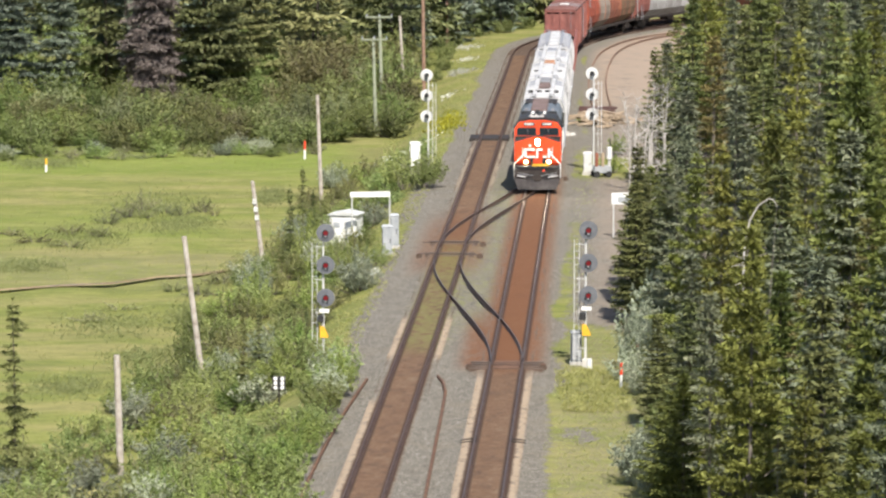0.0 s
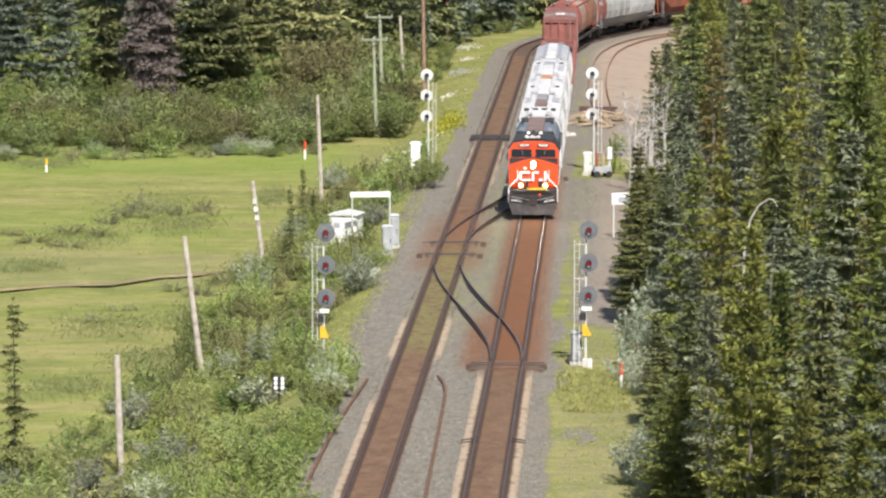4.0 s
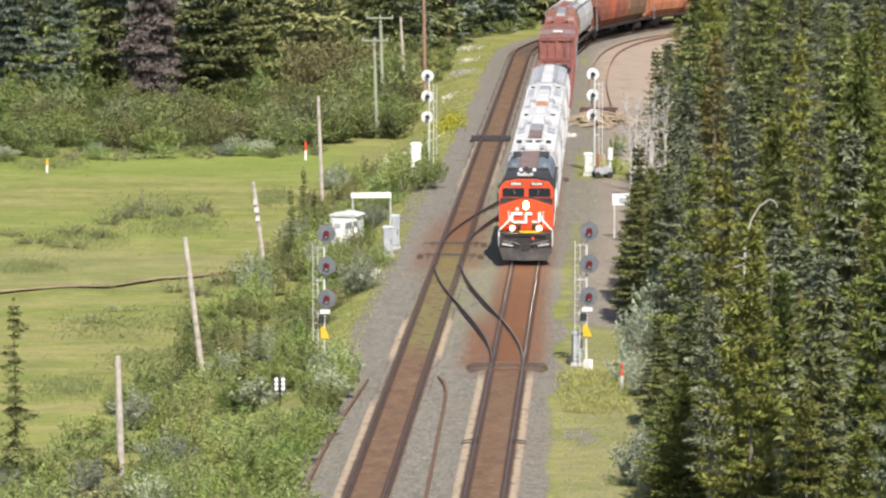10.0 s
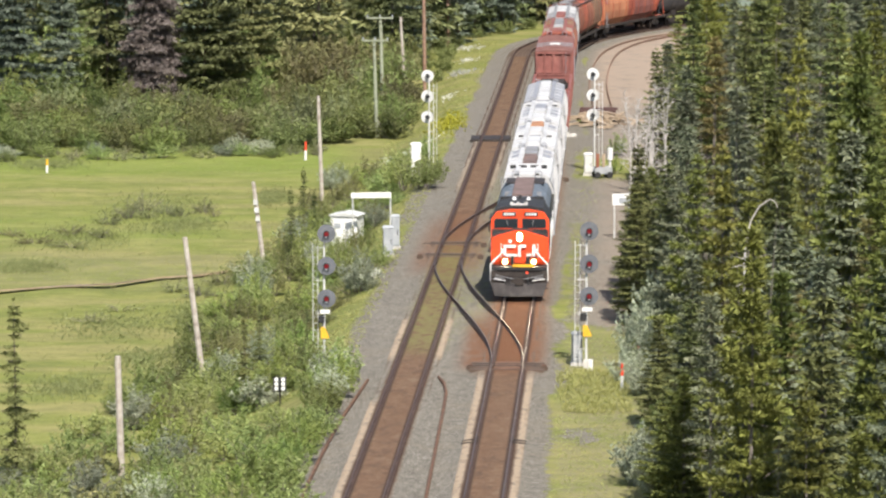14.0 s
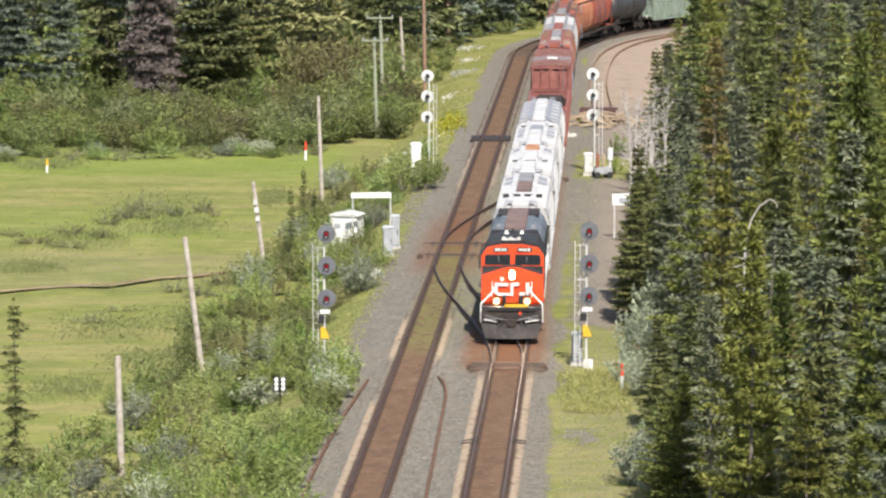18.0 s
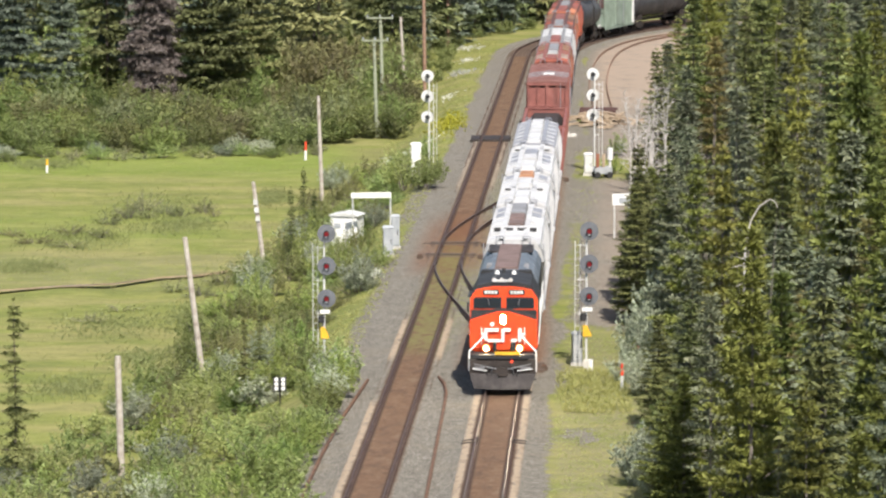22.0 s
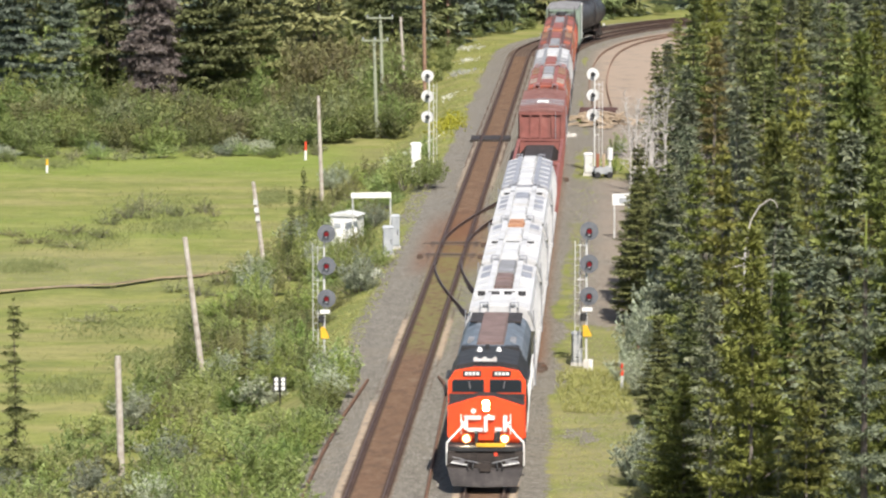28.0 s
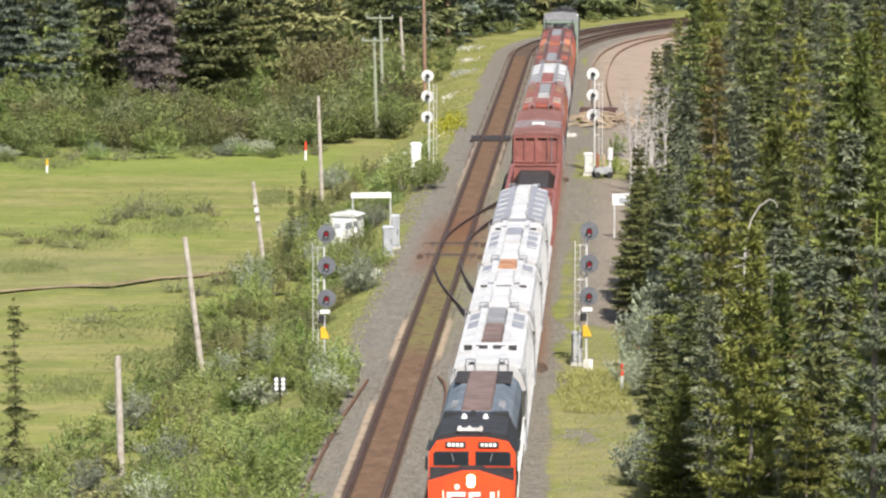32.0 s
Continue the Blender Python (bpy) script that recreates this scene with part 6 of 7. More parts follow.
def shrub_tufts(h, r, stems, size, seed, low=0.25, arch=0.6):
    """Leaf tufts along arching stems that rise from one root."""
    g = np.random.default_rng(seed)
    c, d, k, lines = [], [], [], []
    for i in range(stems):
        a, q = g.uniform(0, 6.28), r * math.sqrt(g.random())
        top = h * g.uniform(0.6, 1.08) * (1 - 0.5 * (q / r) ** 2)
        out = np.array([math.cos(a), math.sin(a), 0.0])
        m = max(3, int(top / (size * 0.62)))
        lines.append((a, q, top))
        c.append(out * q * 0.6 + np.array([0, 0, top * 0.45]))
        d.append(out * 0.5 + np.array([0, 0, 0.3]))
        k.append(size * 1.6)
        for t in low + (1 - low) * (np.arange(m) + g.uniform(0, 1, m)) / m:
            p = out * q * (0.25 + 0.75 * t ** arch) + g.normal(0, size * 0.55, 3)
            p[2] = max(0.08, top * t + g.normal(0, size * 0.3))
            c.append(p)
            d.append(out * (0.3 + 0.4 * q / r) + np.array([0, 0, 0.35]) + g.normal(0, 0.3, 3))
            k.append(size * g.uniform(0.7, 1.25))
    return np.array(c), np.array(d), np.array(k), lines


def shrub(seed, label, h, r, stems, size, per, mat, group, low=0.25, kind="shrub"):
    t = thing(kind, label, "shrub", pose(0, 0, -500), group=group)
    c, d, k, lines = shrub_tufts(h, r, stems, size, seed, low)
    g = G()
    for a, q, top in lines[:12]:
        mid = (q * 0.5 * math.cos(a), q * 0.5 * math.sin(a), top * 0.45)
        g.tube((0.1 * math.cos(a), 0.1 * math.sin(a), -0.15), mid, 0.03, 0.02, 4)
        g.tube(mid, (q * math.cos(a), q * math.sin(a), top * 0.95), 0.02, 0.006, 4)
    part("stem", g, M["bark_pale"], t)
    part("foliage", spray_mesh("foliage", c, d, k, per, M[mat], seed, 0.3, 0.27, (0.6, 0.6, 0.5)), None, t)
    PROTOS.append(t)
    return t


NEAR = "shrubs on the bank"
WILLOW = "leafy green willow shrub on the railway bank"
BANK = [shrub(61, WILLOW, 2.3, 1.4, 36, 0.155, 8, "willow", NEAR),
        shrub(62, WILLOW, 1.9, 1.6, 40, 0.155, 8, "willow", NEAR),
        shrub(63, "bright green bush on the railway bank", 2.5, 1.3, 34, 0.155, 8, "aspen", NEAR),
        shrub(64, "grey-green willow shrub with pale leaves", 2.2, 1.4, 42, 0.155, 8, "sage", NEAR, 0.14),
        shrub(65, "thin yellow-green bush with brown stems on the bank", 1.8, 1.3, 26, 0.155, 8, "brownish", NEAR)]
BELT_G = "willow belt"
BELT = [shrub(71, "rounded willow in the belt beyond the meadow", 3.6, 2.7, 46, 0.28, 8, "belt", BELT_G, 0.1, "willow_bush"),
        shrub(72, "brownish willow in the belt beyond the meadow", 3.8, 2.5, 42, 0.28, 8, "belt_brown", BELT_G, 0.1, "willow_bush"),
        shrub(73, "pale grey-green willow in the belt beyond the meadow", 3.2, 2.6, 46, 0.28, 8, "belt_pale", BELT_G, 0.1, "willow_bush"),
        shrub(74, "green bush beyond the meadow", 3.6, 2.3, 44, 0.28, 8, "belt_green", BELT_G, 0.1, "willow_bush")]
LOW = [shrub(76, "low grey-green bush standing in the meadow", 1.3, 1.5, 26, 0.14, 6, "belt_pale", "meadow bushes", 0.1, "meadow_bush"),
       shrub(77, "low brownish bush standing in the meadow", 1.1, 1.7, 24, 0.14, 6, "brownish", "meadow bushes", 0.1, "meadow_bush")]


def scatter(n, x0, x1, y0, y1, gap, ok, seed):
    rnd = random.Random(seed)
    got = []
    for _ in range(n * 30):
        x, y = rnd.uniform(x0, x1), rnd.uniform(y0, y1)
        if ok(x, y) and all((x - a) ** 2 + (y - b) ** 2 * 0.36 > gap * gap for a, b in got):
            got.append((x, y))
            if len(got) >= n:
                break
    return got


def edge_x(y):
    """Where the forest's first trunks stand, right of the yard."""
    return float(np.interp(y, [120, 160, 180, 200, 214, 225, 240, 260, 280, 300, 322, 351, 395, 433, 470], [9.6, 10.6, 11.6, 11.9, 11.2, 10.2, 11.1, 12.0, 13.1, 14.1, 15.6, 17.6, 22.4, 28.5, 37.0]))


rnd = random.Random(21)


def stand(tree, x, y, tall, spread=1.0):
    """One tree of the given height."""
    own = tree.children[0].dimensions.z if tree.children[0].name.startswith("trunk") else tree.children[1].dimensions.z
    k = tall / own
    place(tree, x, y, k ** 0.5 * spread, None, k)


# the trees of the first rows one by one
for tree, x, y, tall in ((PINES[0], 10.9, 152.0, 12.6), (THINS[1], 9.95, 160.0, 9.6), (GREENS[0], 9.2, 164.0, 5.6), (FIRS[0], 13.9, 158.0, 10.6), (PINES[1], 11.9, 141.0, 8.6), (GREENS[1], 13.4, 138.0, 7.6),
                         (THINS[0], 13.2, 156.0, 9.8), (FIRS[1], 15.2, 151.0, 11.0), (SPRUCES[0], 9.9, 172.0, 7.5), (FIRS[0], 10.4, 180.0, 8.6), (SPRUCES[1], 10.8, 187.0, 6.4),
                         (GREENS[0], 16.6, 181.0, 14.0), (GREENS[0], 14.6, 190.0, 13.0), (PINES[2], 12.6, 178.0, 11.6), (THINS[0], 11.9, 184.0, 12.6), (PINES[1], 11.6, 197.0, 11.0), (FIRS[0], 14.8, 176.0, 9.4),
                         (SPRUCES[0], 9.9, 221.0, 7.4), (SPRUCES[1], 10.3, 228.0, 8.6), (SPRUCES[0], 10.6, 235.0, 6.6), (SPRUCES[1], 11.2, 243.0, 5.6), (SPRUCES[1], 11.2, 215.0, 9.0), (FIRS[1], 11.2, 206.0, 9.6), (THINS[1], 11.9, 211.0, 11.5),
                         (SPRUCES[0], 11.9, 253.0, 4.6), (GREENS[1], 12.6, 262.0, 4.2), (GREENS[1], 11.7, 164.5, 8.8), (GREENS[0], 13.1, 167.0, 9.2), (PINES[2], 14.6, 144.0, 8.4), (GREENS[0], 8.9, 167.5, 4.4), (SPRUCES[0], 8.9, 178.5, 3.8), (SPRUCES[1], 9.3, 186.0, 5.0), (GREENS[0], 12.6, 133.0, 5.0), (FIRS[0], 14.1, 132.0, 5.6)):
    stand(tree, x, y, tall)
ROWS = (141, 150, 160, 171, 183, 196, 210, 225, 241, 258, 276, 295, 315, 337, 361, 388, 418, 450)
for k, row in enumerate(ROWS):
    x = edge_x(row) + rnd.uniform(0.3, 1.2) + (2.0 if row < 250 else 0.0)
    while x < 0.1035 * row + 4.5:
        y = row + rnd.uniform(-4, 4)
        first = x < edge_x(y) + 2.0
        kind = rnd.choice(PINES + GREENS * 2 + THINS + SPRUCES + FIRS * 2 + BROWNS) if row < 250 else rnd.choice(PINES + THINS * 2 + GREENS + SPRUCES * 2 + FIRS * 2 + BROWNS)
        if not (259 < y < 287 and x < edge_x(y) + 2.3):
            stand(kind, max(x, edge_x(y)), y, rnd.uniform(6.0, 10.5) if first else rnd.uniform(8.5, 15.0), rnd.uniform(1.0, 1.3))
        x += rnd.uniform(2.3, 3.9)

# pale shrubs along the forest edge
for x, y, s, sz, p in ((9.4, 196.0, 1.05, 1.1, 3), (10.4, 206.5, 1.2, 2.1, 3), (9.3, 204.0, 1.0, 1.6, 3), (8.5, 199.5, 0.7, 0.85, 3), (11.1, 210.0, 1.1, 2.4, 3), (9.5, 201.0, 0.7, 1.0, 0), (7.9, 171.5, 1.1, 1.15, 3), (8.7, 168.5, 1.1, 1.35, 3), (8.3, 176.0, 0.8, 0.8, 3), (9.3, 178.5, 0.9, 1.2, 0), (9.4, 201.5, 0.9, 0.95, 3), (10.4, 206.0, 1.15, 1.6, 3), (11.3, 216.0, 1.2, 1.9, 3), (10.0, 184.0, 0.8, 0.8, 3), (11.0, 190.0, 0.8, 1.0, 0), (10.5, 222.0, 0.7, 0.9, 2), (17.4, 158.0, 1.0, 1.5, 2), (16.6, 156.0, 0.9, 1.3, 0), (11.9, 300.0, 0.6, 0.6, 2), (12.7, 314.0, 0.8, 0.7, 2)):
    place(BANK[p], x, y, s, None, sz)


def bare_tree(x, y, h, lean, seed):
    t = thing("bare_tree", "dead grey tree with bare forked branches", "tree", pose(x, y, gz(x, y)), group="bare trees")
    r = random.Random(seed)
    part("trunk", trunk(h, 0.1, lean=lean, seed=seed), M["bark_grey"], t)
    g = G()
    for k in range(20):
        z = h * r.uniform(0.25, 0.95)
        bx = lean * (z / h) ** 2
        a, L = r.uniform(0, 6.28), r.uniform(0.6, 1.9) * (1.15 - z / h)
        e = Vector((bx + L * math.cos(a), L * math.sin(a), z + L * r.uniform(0.1, 0.9)))
        g.tube((bx, 0, z), e, 0.035, 0.012, 4)
        for _ in range(2):
            g.tube(e.lerp(Vector((bx, 0, z)), r.uniform(0.2, 0.5)), e + Vector((r.uniform(-0.4, 0.4), r.uniform(-0.3, 0.3), r.uniform(0.1, 0.5))), 0.014, 0.005, 4)
    part("branch", g, M["bark_grey"], t)


for k, (x, y, h, lean) in enumerate(((12.7, 284.0, 6.6, -1.0), (13.2, 286.0, 6.0, 0.7), (13.9, 288.0, 7.5, 0.2), (14.6, 283.0, 7.0, -0.3), (12.9, 292.0, 6.4, 0.4), (15.3, 296.0, 8.0, -0.3), (12.0, 256.0, 4.2, -0.8), (18.0, 170.0, 7.0, 1.2), (12.3, 279.0, 7.6, 0.3), (13.4, 279.0, 7.4, -0.2), (14.3, 280.0, 8.2, 0.3), (13.0, 276.0, 6.2, 0.5), (12.5, 288.0, 6.8, -0.5))):
    bare_tree(x, y, h, lean, 80 + k)

def snag(x, y, h, seed):
    t = thing("standing_snag", "thin dead pine trunk with short bare twigs", "tree", pose(x, y, gz(x, y)), group="standing snags")
    part("trunk", trunk(h, 0.06, lean=random.Random(seed).uniform(-0.4, 0.4), seed=seed, stubs=14), M["bark_pale"], t)


for k, (x, y, h) in enumerate(((11.35, 146.0, 6.4), (13.4, 150.0, 8.4), (12.9, 172.0, 11.3), (11.8, 168.0, 9.0), (12.6, 205.0, 9.0), (13.9, 230.0, 9.5), (17.2, 232.0, 12.0), (20.5, 268.0, 13.0), (16.4, 262.0, 12.0))):
    snag(x, y, h, 300 + k)

def bent_tree():
    """A dead trunk whose top has bowed over."""
    t = thing("bent_tree", "dead pale trunk bowed over at the top", "tree", pose(11.8, 171.0, gz(11.8, 171)))
    way = [(0, 0, -0.2), (0.08, 0, 5.0), (0.14, 0, 9.2), (0.2, 0, 9.9), (0.36, -0.05, 10.65), (0.7, -0.1, 11.25), (1.1, -0.15, 11.52), (1.3, -0.15, 11.45), (1.42, -0.15, 11.2)]
    g = G()
    for i, (p, q) in enumerate(zip(way[:-1], way[1:])):
        g.tube(p, q, 0.058 - 0.0055 * i, 0.0525 - 0.0055 * i, 7)
    part("trunk", g, M["bark_grey"], t)
    r = random.Random(4)
    tw = G()
    for i in range(16):
        z = r.uniform(5.5, 9.5)
        a = r.uniform(0, 6.28)
        tw.tube((0.12, 0, z), (0.12 + 0.5 * math.cos(a), 0.5 * math.sin(a), z + r.uniform(-0.3, 0.2)), 0.015, 0.005, 3)
    part("twig", tw, M["bark_grey"], t)


bent_tree()


def spire():
    """A tall slender spruce close by, which the wind moves; its crown is fine at the top."""
    t = thing("spruce_tree", "tall slender spruce with a yellow-green leader, swaying in wind", "tree", pose(4.506, 45.0, gz(4.506, 45)))
    h = 24.35
    part("trunk", G().tube((0, 0, -0.3), (0, 0, 12.0), 0.2, 0.12, 8).tube((0, 0, 12.0), (0, 0, 21.5), 0.12, 0.036, 8).tube((0, 0, 21.5), (0, 0, h - 0.6), 0.036, 0.024, 8), M["bark"], t)
    part("leader", G().tube((0, 0, h - 0.62), (0.01, 0, h), 0.02, 0.006, 6), M["pine"], t, "yellow-green leading shoot")
    c, d, k = whorl_tufts(h - 0.02, 19.6, 0.36, 0.27, 7, -0.1, 0.8, 0.075, 5, 0.2, 0.1, 0.5)
    part("crown_top", spray_mesh("crown_top", c[:-1], d[:-1], k[:-1], 14, M["fir_blue"], 5, 0.15, 0.2, (0.6, 0.6, 0.4)), None, t, "fine grey-green upper branches")
    c, d, k = whorl_tufts(h, 2.0, 2.3, 0.8, 6, -0.25, 1.0, 0.34, 6, 0.2, 0.08, 0.4)
    low = c[:, 2] < 19.6
    part("crown", spray_mesh("crown", c[low], d[low], k[low], 9, M["pine_lime"], 6, 0.0, 0.32, (0.6, 0.6, 0.22)), None, t)
    return t


SPIRE = spire()

# bank shrubs left of the tracks
def bank_ok(x, y):
    inner = left_x(y) - float(np.interp(y, [160, 200, 208, 216, 245, 262, 318], [2.9, 3.0, 4.6, 6.2, 4.6, 6.0, 4.6]))
    outer = float(np.interp(y, [160, 185, 200, 216, 240, 262, 318], [-20.5, -19.0, -16.0, -14.0, -12.2, -11.0, -8.6]))
    return outer < x < inner and not (-9.4 < x < -5.5 and 174 < y < 200.5)


bank = scatter(185, -21, 0, 158, 318, 0.85, bank_ok, 8)
for x, y in bank:
    place(rnd.choice(BANK[:3] + BANK[:2] + BANK[3:] + BANK[4:] * 2), x, y, rnd.uniform(0.75, 1.15), None, rnd.uniform(0.55, 1.05))
for x, y, s, sz, p in ((-4.6, 236.0, 1.0, 1.2, 3), (-5.2, 243.0, 1.0, 1.3, 0), (-3.9, 246.5, 0.8, 0.9, 1), (-6.9, 256.0, 1.0, 0.95, 2), (-8.0, 262.0, 1.0, 1.3, 0), (-1.4, 290.0, 1.3, 1.1, 0), (-2.6, 294.0, 1.4, 1.3, 0), (-3.6, 299.0, 1.3, 1.2, 1), (-0.9, 297.0, 1.0, 0.9, 1), (-12.0, 176.0, 0.9, 1.0, 3), (-7.6, 180.0, 1.0, 0.55, 0), (-6.6, 185.0, 0.9, 0.5, 1), (-8.4, 186.0, 1.0, 0.6, 0), (-7.2, 191.0, 1.0, 0.45, 0), (-8.6, 193.0, 1.0, 0.5, 1), (-6.4, 176.0, 0.9, 0.6, 2), (-8.2, 175.0, 1.0, 0.6, 0), (-7.8, 205.0, 1.0, 0.9, 2), (-6.9, 264.5, 0.5, 1.3, 3), (-7.6, 266.0, 0.7, 1.6, 0), (-8.2, 264.0, 0.7, 1.5, 2), (-6.2, 261.0, 0.7, 0.8, 0), (-4.9, 262.0, 0.7, 0.85, 0), (-7.4, 259.0, 0.8, 1.2, 3), (-5.5, 191.5, 0.9, 0.75, 0), (-5.2, 196.5, 0.85, 0.8, 2), (-5.6, 186.5, 0.8, 0.7, 1), (-5.6, 201.5, 0.9, 0.8, 0), (-5.9, 181.0, 0.9, 0.7, 2), (-10.0, 196.0, 1.0, 0.8, 1), (-4.55, 200.5, 0.75, 0.8, 0), (-4.7, 195.0, 0.7, 0.85, 2), (-5.1, 190.0, 0.75, 0.8, 0), (-5.4, 184.0, 0.8, 0.75, 1), (-5.9, 177.0, 0.8, 0.8, 2), (-6.2, 170.0, 0.9, 0.8, 0), (-16.4, 176.0, 1.0, 0.9, 4), (-17.4, 182.0, 1.0, 0.8, 0), (-15.6, 169.0, 1.0, 0.8, 4), (-17.9, 173.0, 1.1, 1.0, 0), (-16.9, 188.0, 0.9, 0.7, 4), (-14.6, 174.0, 1.0, 0.9, 4), (-13.0, 167.0, 1.0, 0.9, 0)):
    place(BANK[p], x, y, s, None, sz)
place(YOUNG, -18.2, 183.0, 1.0)
place(YOUNG, -9.2, 262.0, 0.62)
place(YOUNG, -9.5, 206.0, 0.55)
place(YOUNG, -9.1, 214.0, 0.5)
place(YOUNG, -6.5, 206.5, 0.4)
place(YOUNG, -8.9, 276.0, 0.6)
place(YOUNG, -8.0, 268.0, 0.5)

# low bushes out in the meadow
for x, y, s, sz, p in ((-20.6, 268.5, 0.9, 0.75, 0), (-19.8, 272.0, 1.0, 1.1, 0), (-19.1, 276.5, 0.9, 1.2, 0), (-18.4, 272.0, 0.8, 0.6, 1), (-16.6, 273.0, 0.8, 0.7, 0), (-15.2, 275.5, 0.8, 0.8, 0), (-14.4, 273.0, 0.6, 0.6, 1), (-17.6, 275.0, 0.8, 0.6, 0),
                       (-22.6, 263.0, 1.0, 0.6, 1), (-20.6, 261.5, 1.0, 0.55, 1), (-24.4, 258.0, 1.1, 0.55, 1), (-22.0, 256.0, 1.1, 0.5, 1), (-26.0, 262.0, 1.0, 0.5, 1), (-14.6, 235.0, 1.0, 0.6, 1), (-13.0, 232.0, 1.0, 0.6, 0), (-12.2, 238.0, 1.1, 0.7, 1), (-16.9, 226.0, 1.0, 0.5, 1), (-18.2, 222.0, 0.9, 0.45, 0), (-11.4, 243.0, 1.0, 0.7, 1), (-10.6, 248.0, 1.0, 0.7, 0), (-27.5, 247.0, 0.8, 0.4, 1)):
    place(LOW[p], x * 1.072, y * 1.072, s, None, sz)

# willow belt and far forest
for x, y in scatter(118, -52, 4, 333, 373, 2.05, lambda x, y: x < left_x(y) - 9 - (0 if y > 352 else 4) and y > 336 + 0.22 * (x + 40), 9):
    place(rnd.choice(BELT + BELT[:1] * 2 + BELT[3:] * 2), x, y, rnd.uniform(0.7, 1.25), None, rnd.uniform(0.55, 1.3) * float(np.interp(y, [336, 350, 388], [0.7, 0.85, 1.0])))
for x, y in scatter(46, -46, -9, 327, 341, 1.3, lambda x, y: abs(y - (334 + 0.2 * (x + 40))) < 3.2, 23):
    place(rnd.choice((LOW[0], LOW[0], BANK[3], BANK[1])), x, y, rnd.uniform(0.6, 1.0), None, rnd.uniform(0.4, 0.8))
for x, y, p, s in ((-41.0, 383.0, 0, 1.0), (-37.5, 379.0, 1, 0.95), (-34.0, 388.0, 0, 0.8), (-44.5, 390.0, 1, 1.0), (-30.0, 396.0, 0, 0.9)):
    place(BLUES[p], x, y, s)
for x, y in scatter(20, -13, 2, 380, 404, 1.9, lambda x, y: x < -4.6, 27):
    place(rnd.choice(BELT), x, y, rnd.uniform(1.1, 1.5), None, rnd.uniform(1.0, 1.5))
place(DEADS, -25.2, 378.0, 1.0, 40)
place(OLIVE, -20.8, 380.0, 1.0, 10)
place(OLIVE, -17.0, 386.0, 0.85, 200)
def off_bend(x, y):
    """How far outside the passing track a place lies, round the bend too."""
    if y < TURN_Y:
        return left_x(y) - x
    bx, by = RIGHT.at(RIGHT.bend)[:2]
    return math.hypot(x - bx - RIGHT.r * math.cos(RIGHT.h), y - by + RIGHT.r * math.sin(RIGHT.h)) - RIGHT.r - 4.1


far = scatter(104, -62, 70, 388, 540, 2.7, lambda x, y: off_bend(x, y) > 9.0 and not (x > 34 and y < 480), 12)
far += scatter(30, -10, 40, 400, 500, 2.2, lambda x, y: 8.5 < off_bend(x, y) < 13, 14)
far += scatter(14, 30, 66, 372, 530, 3.0, lambda x, y: x > edge_x(y) + 8 and off_bend(x, y) < -8 or x > 44, 16)
for x, y in far:
    place(rnd.choice(FARS), x, y, rnd.uniform(0.8, 1.25))


def thicket(name, label, spots, mat, seed, lo, hi):
    """Far undergrowth, one field of leaves."""
    r2 = random.Random(seed)
    base = [shrub_tufts(3.4, 2.4, 34, 0.36, seed + k)[:3] for k in range(3)]
    cs, ds, ks = [], [], []
    for x, y in spots:
        c, d, k = base[r2.randrange(3)]
        q = r2.uniform(lo, hi)
        cs.append(c * q + np.array([x, y, gz(x, y)]))
        ds.append(d)
        ks.append(k * q)
    tagged(new(name, spray_mesh(name, np.concatenate(cs), np.concatenate(ds), np.concatenate(ks), 8, M[mat], seed, 0.3, 0.34)), label, "undergrowth", kind="stuff")


thicket("undergrowth", "dense green undergrowth below the far forest", scatter(44, -60, 0, 384, 440, 2.6, lambda x, y: x < left_x(y) - 11, 19), "willow", 91, 0.8, 1.25)
thicket("undergrowth", "low dark bushes along the bank and bend", scatter(46, -14, 40, 392, 500, 2.6, lambda x, y: 6.5 < off_bend(x, y) < 9.5, 15), "belt", 95, 0.3, 0.55)

for p in PROTOS:
    for o in (*p.children_recursive, p):
        bpy.data.objects.remove(o)


# ---- grasses and flowers, each a field of many ----
def tufts(name, label, n, place_at, h, mat, seed, per=6, loose=0.5, wide=0.16):
    g = np.random.default_rng(seed)
    xy = place_at(g, n)
    c = np.column_stack([xy, height(xy[:, 0], xy[:, 1]) + 0.02])
    d = np.tile([0.0, -0.15, 0.4], (len(c), 1))
    return tagged(new(name, spray_mesh(name, c, d, h * g.uniform(0.6, 1.4, len(c)), per, M[mat], seed, 0.7, wide, (loose, loose, 0.3))), label, "grass", kind="stuff")


def meadow_spots(g, n):
    y = 165 + 180 * g.random(n) ** 0.9
    x = left_x(y) - 6.5 - 36 * g.random(n)
    return np.column_stack([x, y])


def verge_spots(g, n):
    y = np.where(g.random(n) < 0.9, g.uniform(160, 218, n), g.uniform(218, 320, n))
    x = right_x(y) + 2.3 + np.where(y < 216, 5.8, 0.9) * g.random(n) + 0.45 * np.sin(y * 0.7) * np.sin(y * 0.23 + 1.0) + np.abs(g.normal(0, 0.4, n))
    return np.column_stack([x, y])


def bank_spots(g, n):
    y = g.uniform(200, 440, n)
    x = left_x(y) - 2.9 - (4.5 * g.random(n)) * np.where(y > 300, 1.4, 0.8)
    return np.column_stack([x, y])


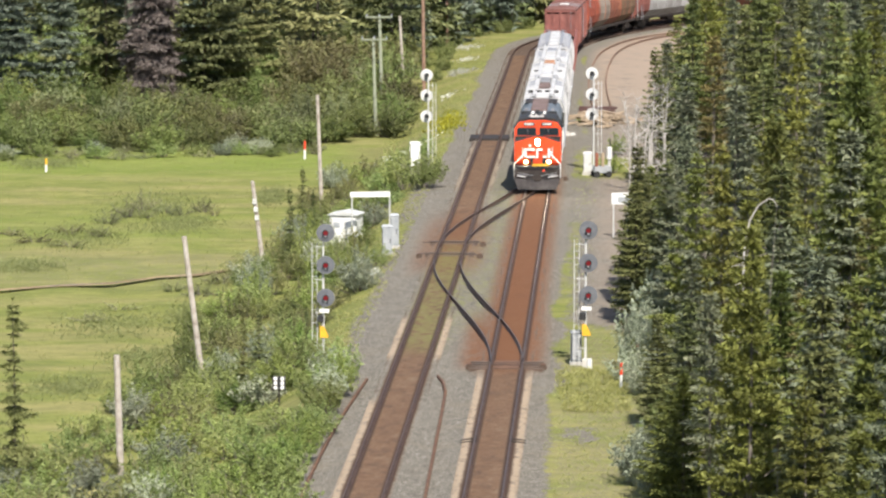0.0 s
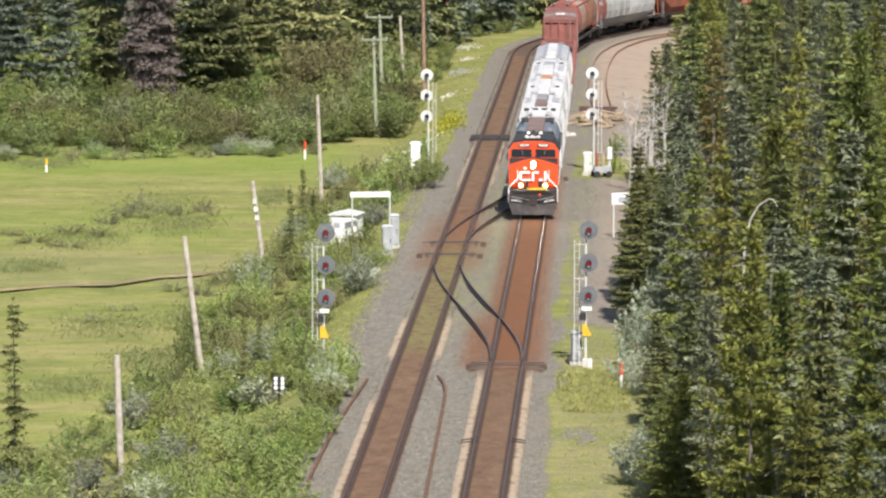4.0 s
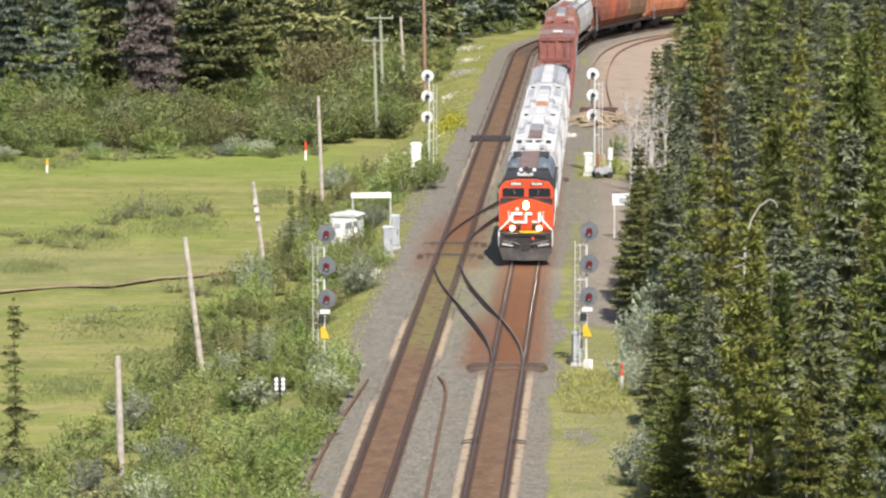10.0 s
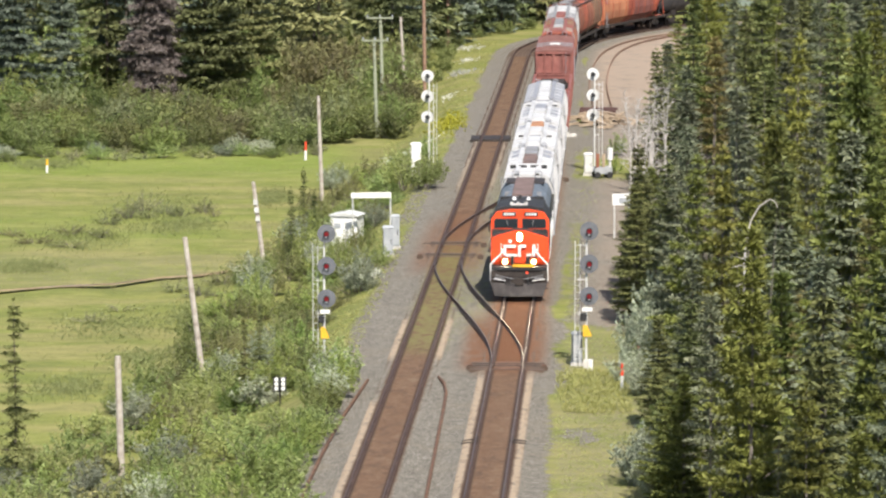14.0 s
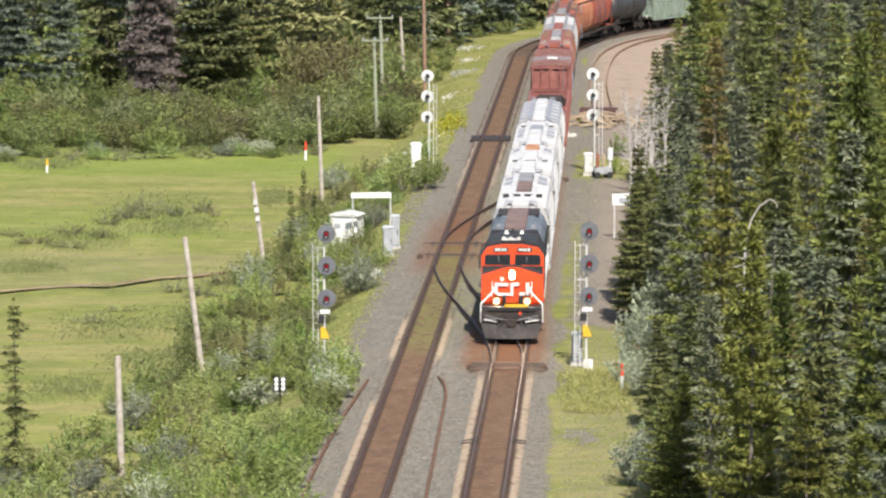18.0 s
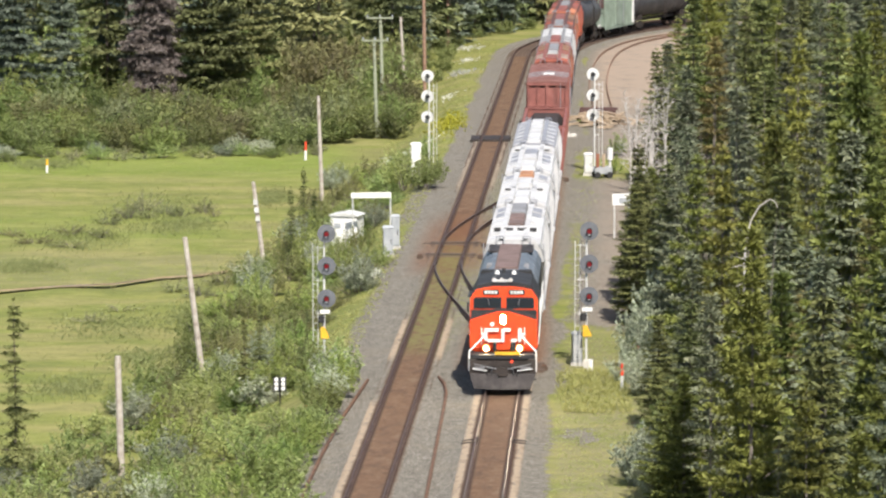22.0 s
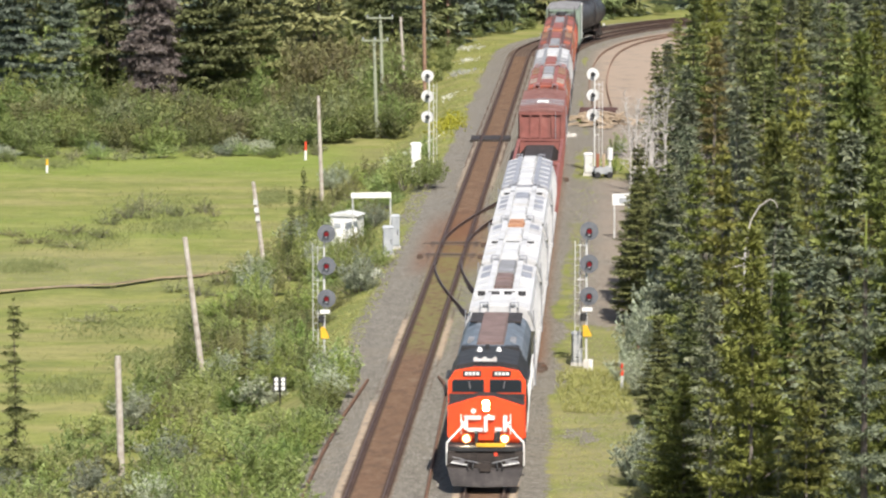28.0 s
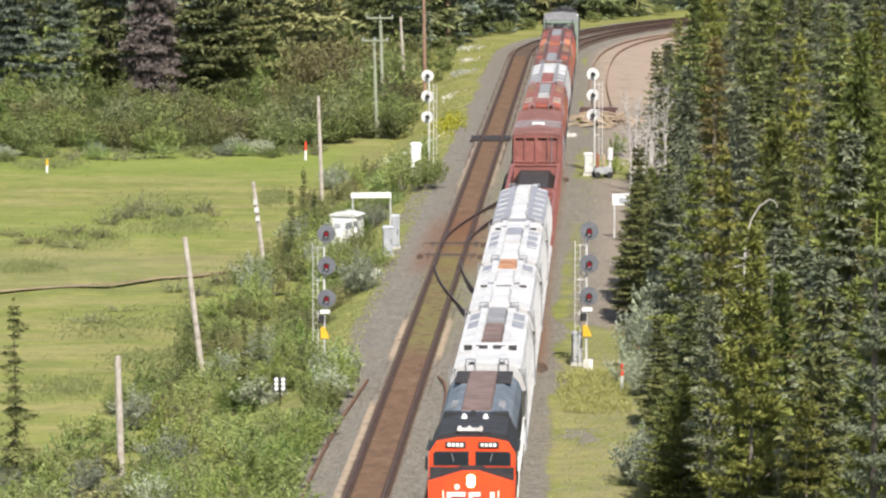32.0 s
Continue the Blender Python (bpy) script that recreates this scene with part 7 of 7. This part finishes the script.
tufts("meadow_grass", "long yellow-green meadow grass", 12000, meadow_spots, 0.1, "blade", 31, 6, 1.2)
tufts("verge_grass", "dry yellow-green grass beside the track", 5000, verge_spots, 0.09, "blade", 32, 7, 1.1)
tufts("bank_grass", "green and yellow grass on the railway bank", 9000, bank_spots, 0.13, "blade", 33, 7, 1.0)


def tall_spots(g, n):
    return np.column_stack([g.uniform(5.3, 8.4, n), g.uniform(190, 203.5, n)])


tufts("tall_grass", "tall dry grass around the signal's foot", 1100, tall_spots, 0.24, "blade", 36, 8, 0.5, 0.08)

SEDGE = ((-19.9, 298.8, 3.2, 9.0), (-23.0, 279.5, 3.4, 8.0), (-17.3, 286.9, 2.5, 5.5), (-12.0, 260.9, 1.4, 6.5), (-17.9, 236.2, 2.8, 5.0), (-13.9, 240.9, 1.3, 8.0), (-30.2, 330.0, 2.6, 4.0), (-25.6, 263.6, 2.2, 3.2), (-15.4, 222.9, 1.7, 3.8), (-18.3, 212.7, 2.1, 3.5), (-12.1, 305.4, 1.0, 5.0))


def sedge_spots(g, n):
    i = g.integers(0, len(SEDGE), n)
    p = np.array(SEDGE)[i]
    return p[:, :2] + g.normal(0, 0.55, (n, 2)) * p[:, 2:]


tufts("sedge_clumps", "darker sedge clumps standing in the meadow", 12000, sedge_spots, 0.2, "sedge", 34, 6, 0.6, 0.1)


def flower_spots(cx, cy, sx, sy):
    return lambda g, n: np.column_stack([g.normal(cx, sx, n), g.normal(cy, sy, n)])


WHITE, YELLOW = "white flowers on the bank", "yellow flowers on the bank"
for k, (cx, cy, sx, sy, n, mat, lab) in enumerate(((1.7, 398.0, 0.7, 3.0, 130, "flower_w", WHITE), (2.5, 430.0, 0.6, 3.0, 80, "flower_w", WHITE), (2.2, 413.0, 0.45, 2.0, 60, "flower_w", WHITE), (0.5, 374.0, 0.4, 2.5, 40, "flower_w", WHITE), (-2.9, 331.0, 1.1, 2.5, 170, "flower_w", WHITE),
                                                 (0.4, 343.0, 0.7, 9.0, 420, "flower_y", YELLOW), (-4.1, 243.0, 0.3, 2.0, 40, "flower_w", "white flowers beside the track"), (-5.2, 209.0, 0.35, 1.2, 36, "flower_w", "white flowers beside the signal"))):
    tufts("wild_flowers", lab, n, flower_spots(cx, cy, sx, sy * 0.6), 0.2, mat, 50 + k, 6, 1.0, 0.36)


# ---- ties: the nearest stand alone, the far ones are one field ----
def lay_ties(tr, trk, s0, s1, kind):
    pitch = 0.53
    s = s0
    for k in range(300):
        x, y, h = trk.at(s)
        ob = new("tie", kind(y))
        ob.parent = tr
        ob.matrix_basis = pose(x, y, random.uniform(-0.024, -0.008), 0, 0, -math.degrees(h) + random.uniform(-0.8, 0.8))
        s += pitch
    g = G()
    while s < s1:
        x, y, h = trk.at(s)
        g.box(-1.3, 1.3, -0.115, 0.115, -0.34, -0.185, pose(x, y, 0, 0, 0, -math.degrees(h)))
        s += pitch
    ob = new("far_ties", g.mesh("far_ties", M["plate"]))
    ob.parent = tr
    tagged(ob, "brown ties of the farther track", kind="stuff")


TIE_HALF = G().box(-1.3, 1.0, -0.115, 0.115, -0.34, -0.175).mesh("tie", M["tie"], 0.012)
lay_ties(right_track, RIGHT, 148.0, 500.0, lambda y: TIE if y < 202 else TIE_DARK)
lay_ties(left_track, LEFT, 148.0, 500.0, lambda y: TIE_HALF if y < 193 else TIE if 207 < y < 221.5 else TIE_DARK)


# ---- the train's way ----
def front_at(t):
    return 284.7 - 3.85 * t - 0.0104 * t * t


def motions():
    times = [0.5 * k for k in range(65)]
    for ob, back, length, axles in TRAIN:
        rows = []
        for t in times:
            s = front_at(t) + back
            xa, ya, _ = RIGHT.at(s + 2.5)
            xb, yb, _ = RIGHT.at(s + length - 2.5)
            dx, dy = xb - xa, yb - ya
            n = math.hypot(dx, dy)
            h = math.atan2(dx, dy)
            rows.append((t, pose(xa - dx / n * 2.5, ya - dy / n * 2.5, 0, 0, 0, 180 - math.degrees(h))))
        walk(ob, rows)
    lean = ((0.0, 1584), (1.0, 1588), (3.0, 1590), (6.0, 1578), (8.0, 1590), (10.0, 1592), (12.0, 1580), (14.0, 1588), (17.0, 1590), (18.0, 1584), (19.0, 1582), (20.0, 1585), (21.0, 1592), (22.0, 1586), (23.0, 1588), (24.0, 1578), (25.0, 1580), (25.5, 1577), (26.5, 1550), (27.5, 1528), (28.0, 1531),
            (28.4, 1535), (28.8, 1545), (29.0, 1551), (29.5, 1556), (30.0, 1560), (30.5, 1560), (31.0, 1556), (31.5, 1552), (32.0, 1550))
    walk(SPIRE, [(t, pose(4.506, 45.0, gz(4.506, 45), 0, 0.01388 * (u - 1550), 0)) for t, u in lean])
    wheel_times = [k / 7.5 for k in range(241)]
    for axle, y, r in [a for row in TRAIN for a in row[3]]:
        walk(axle, [(t, pose(0, y, r, -math.degrees((front_at(0) - front_at(t)) / r))) for t in wheel_times])


motions()
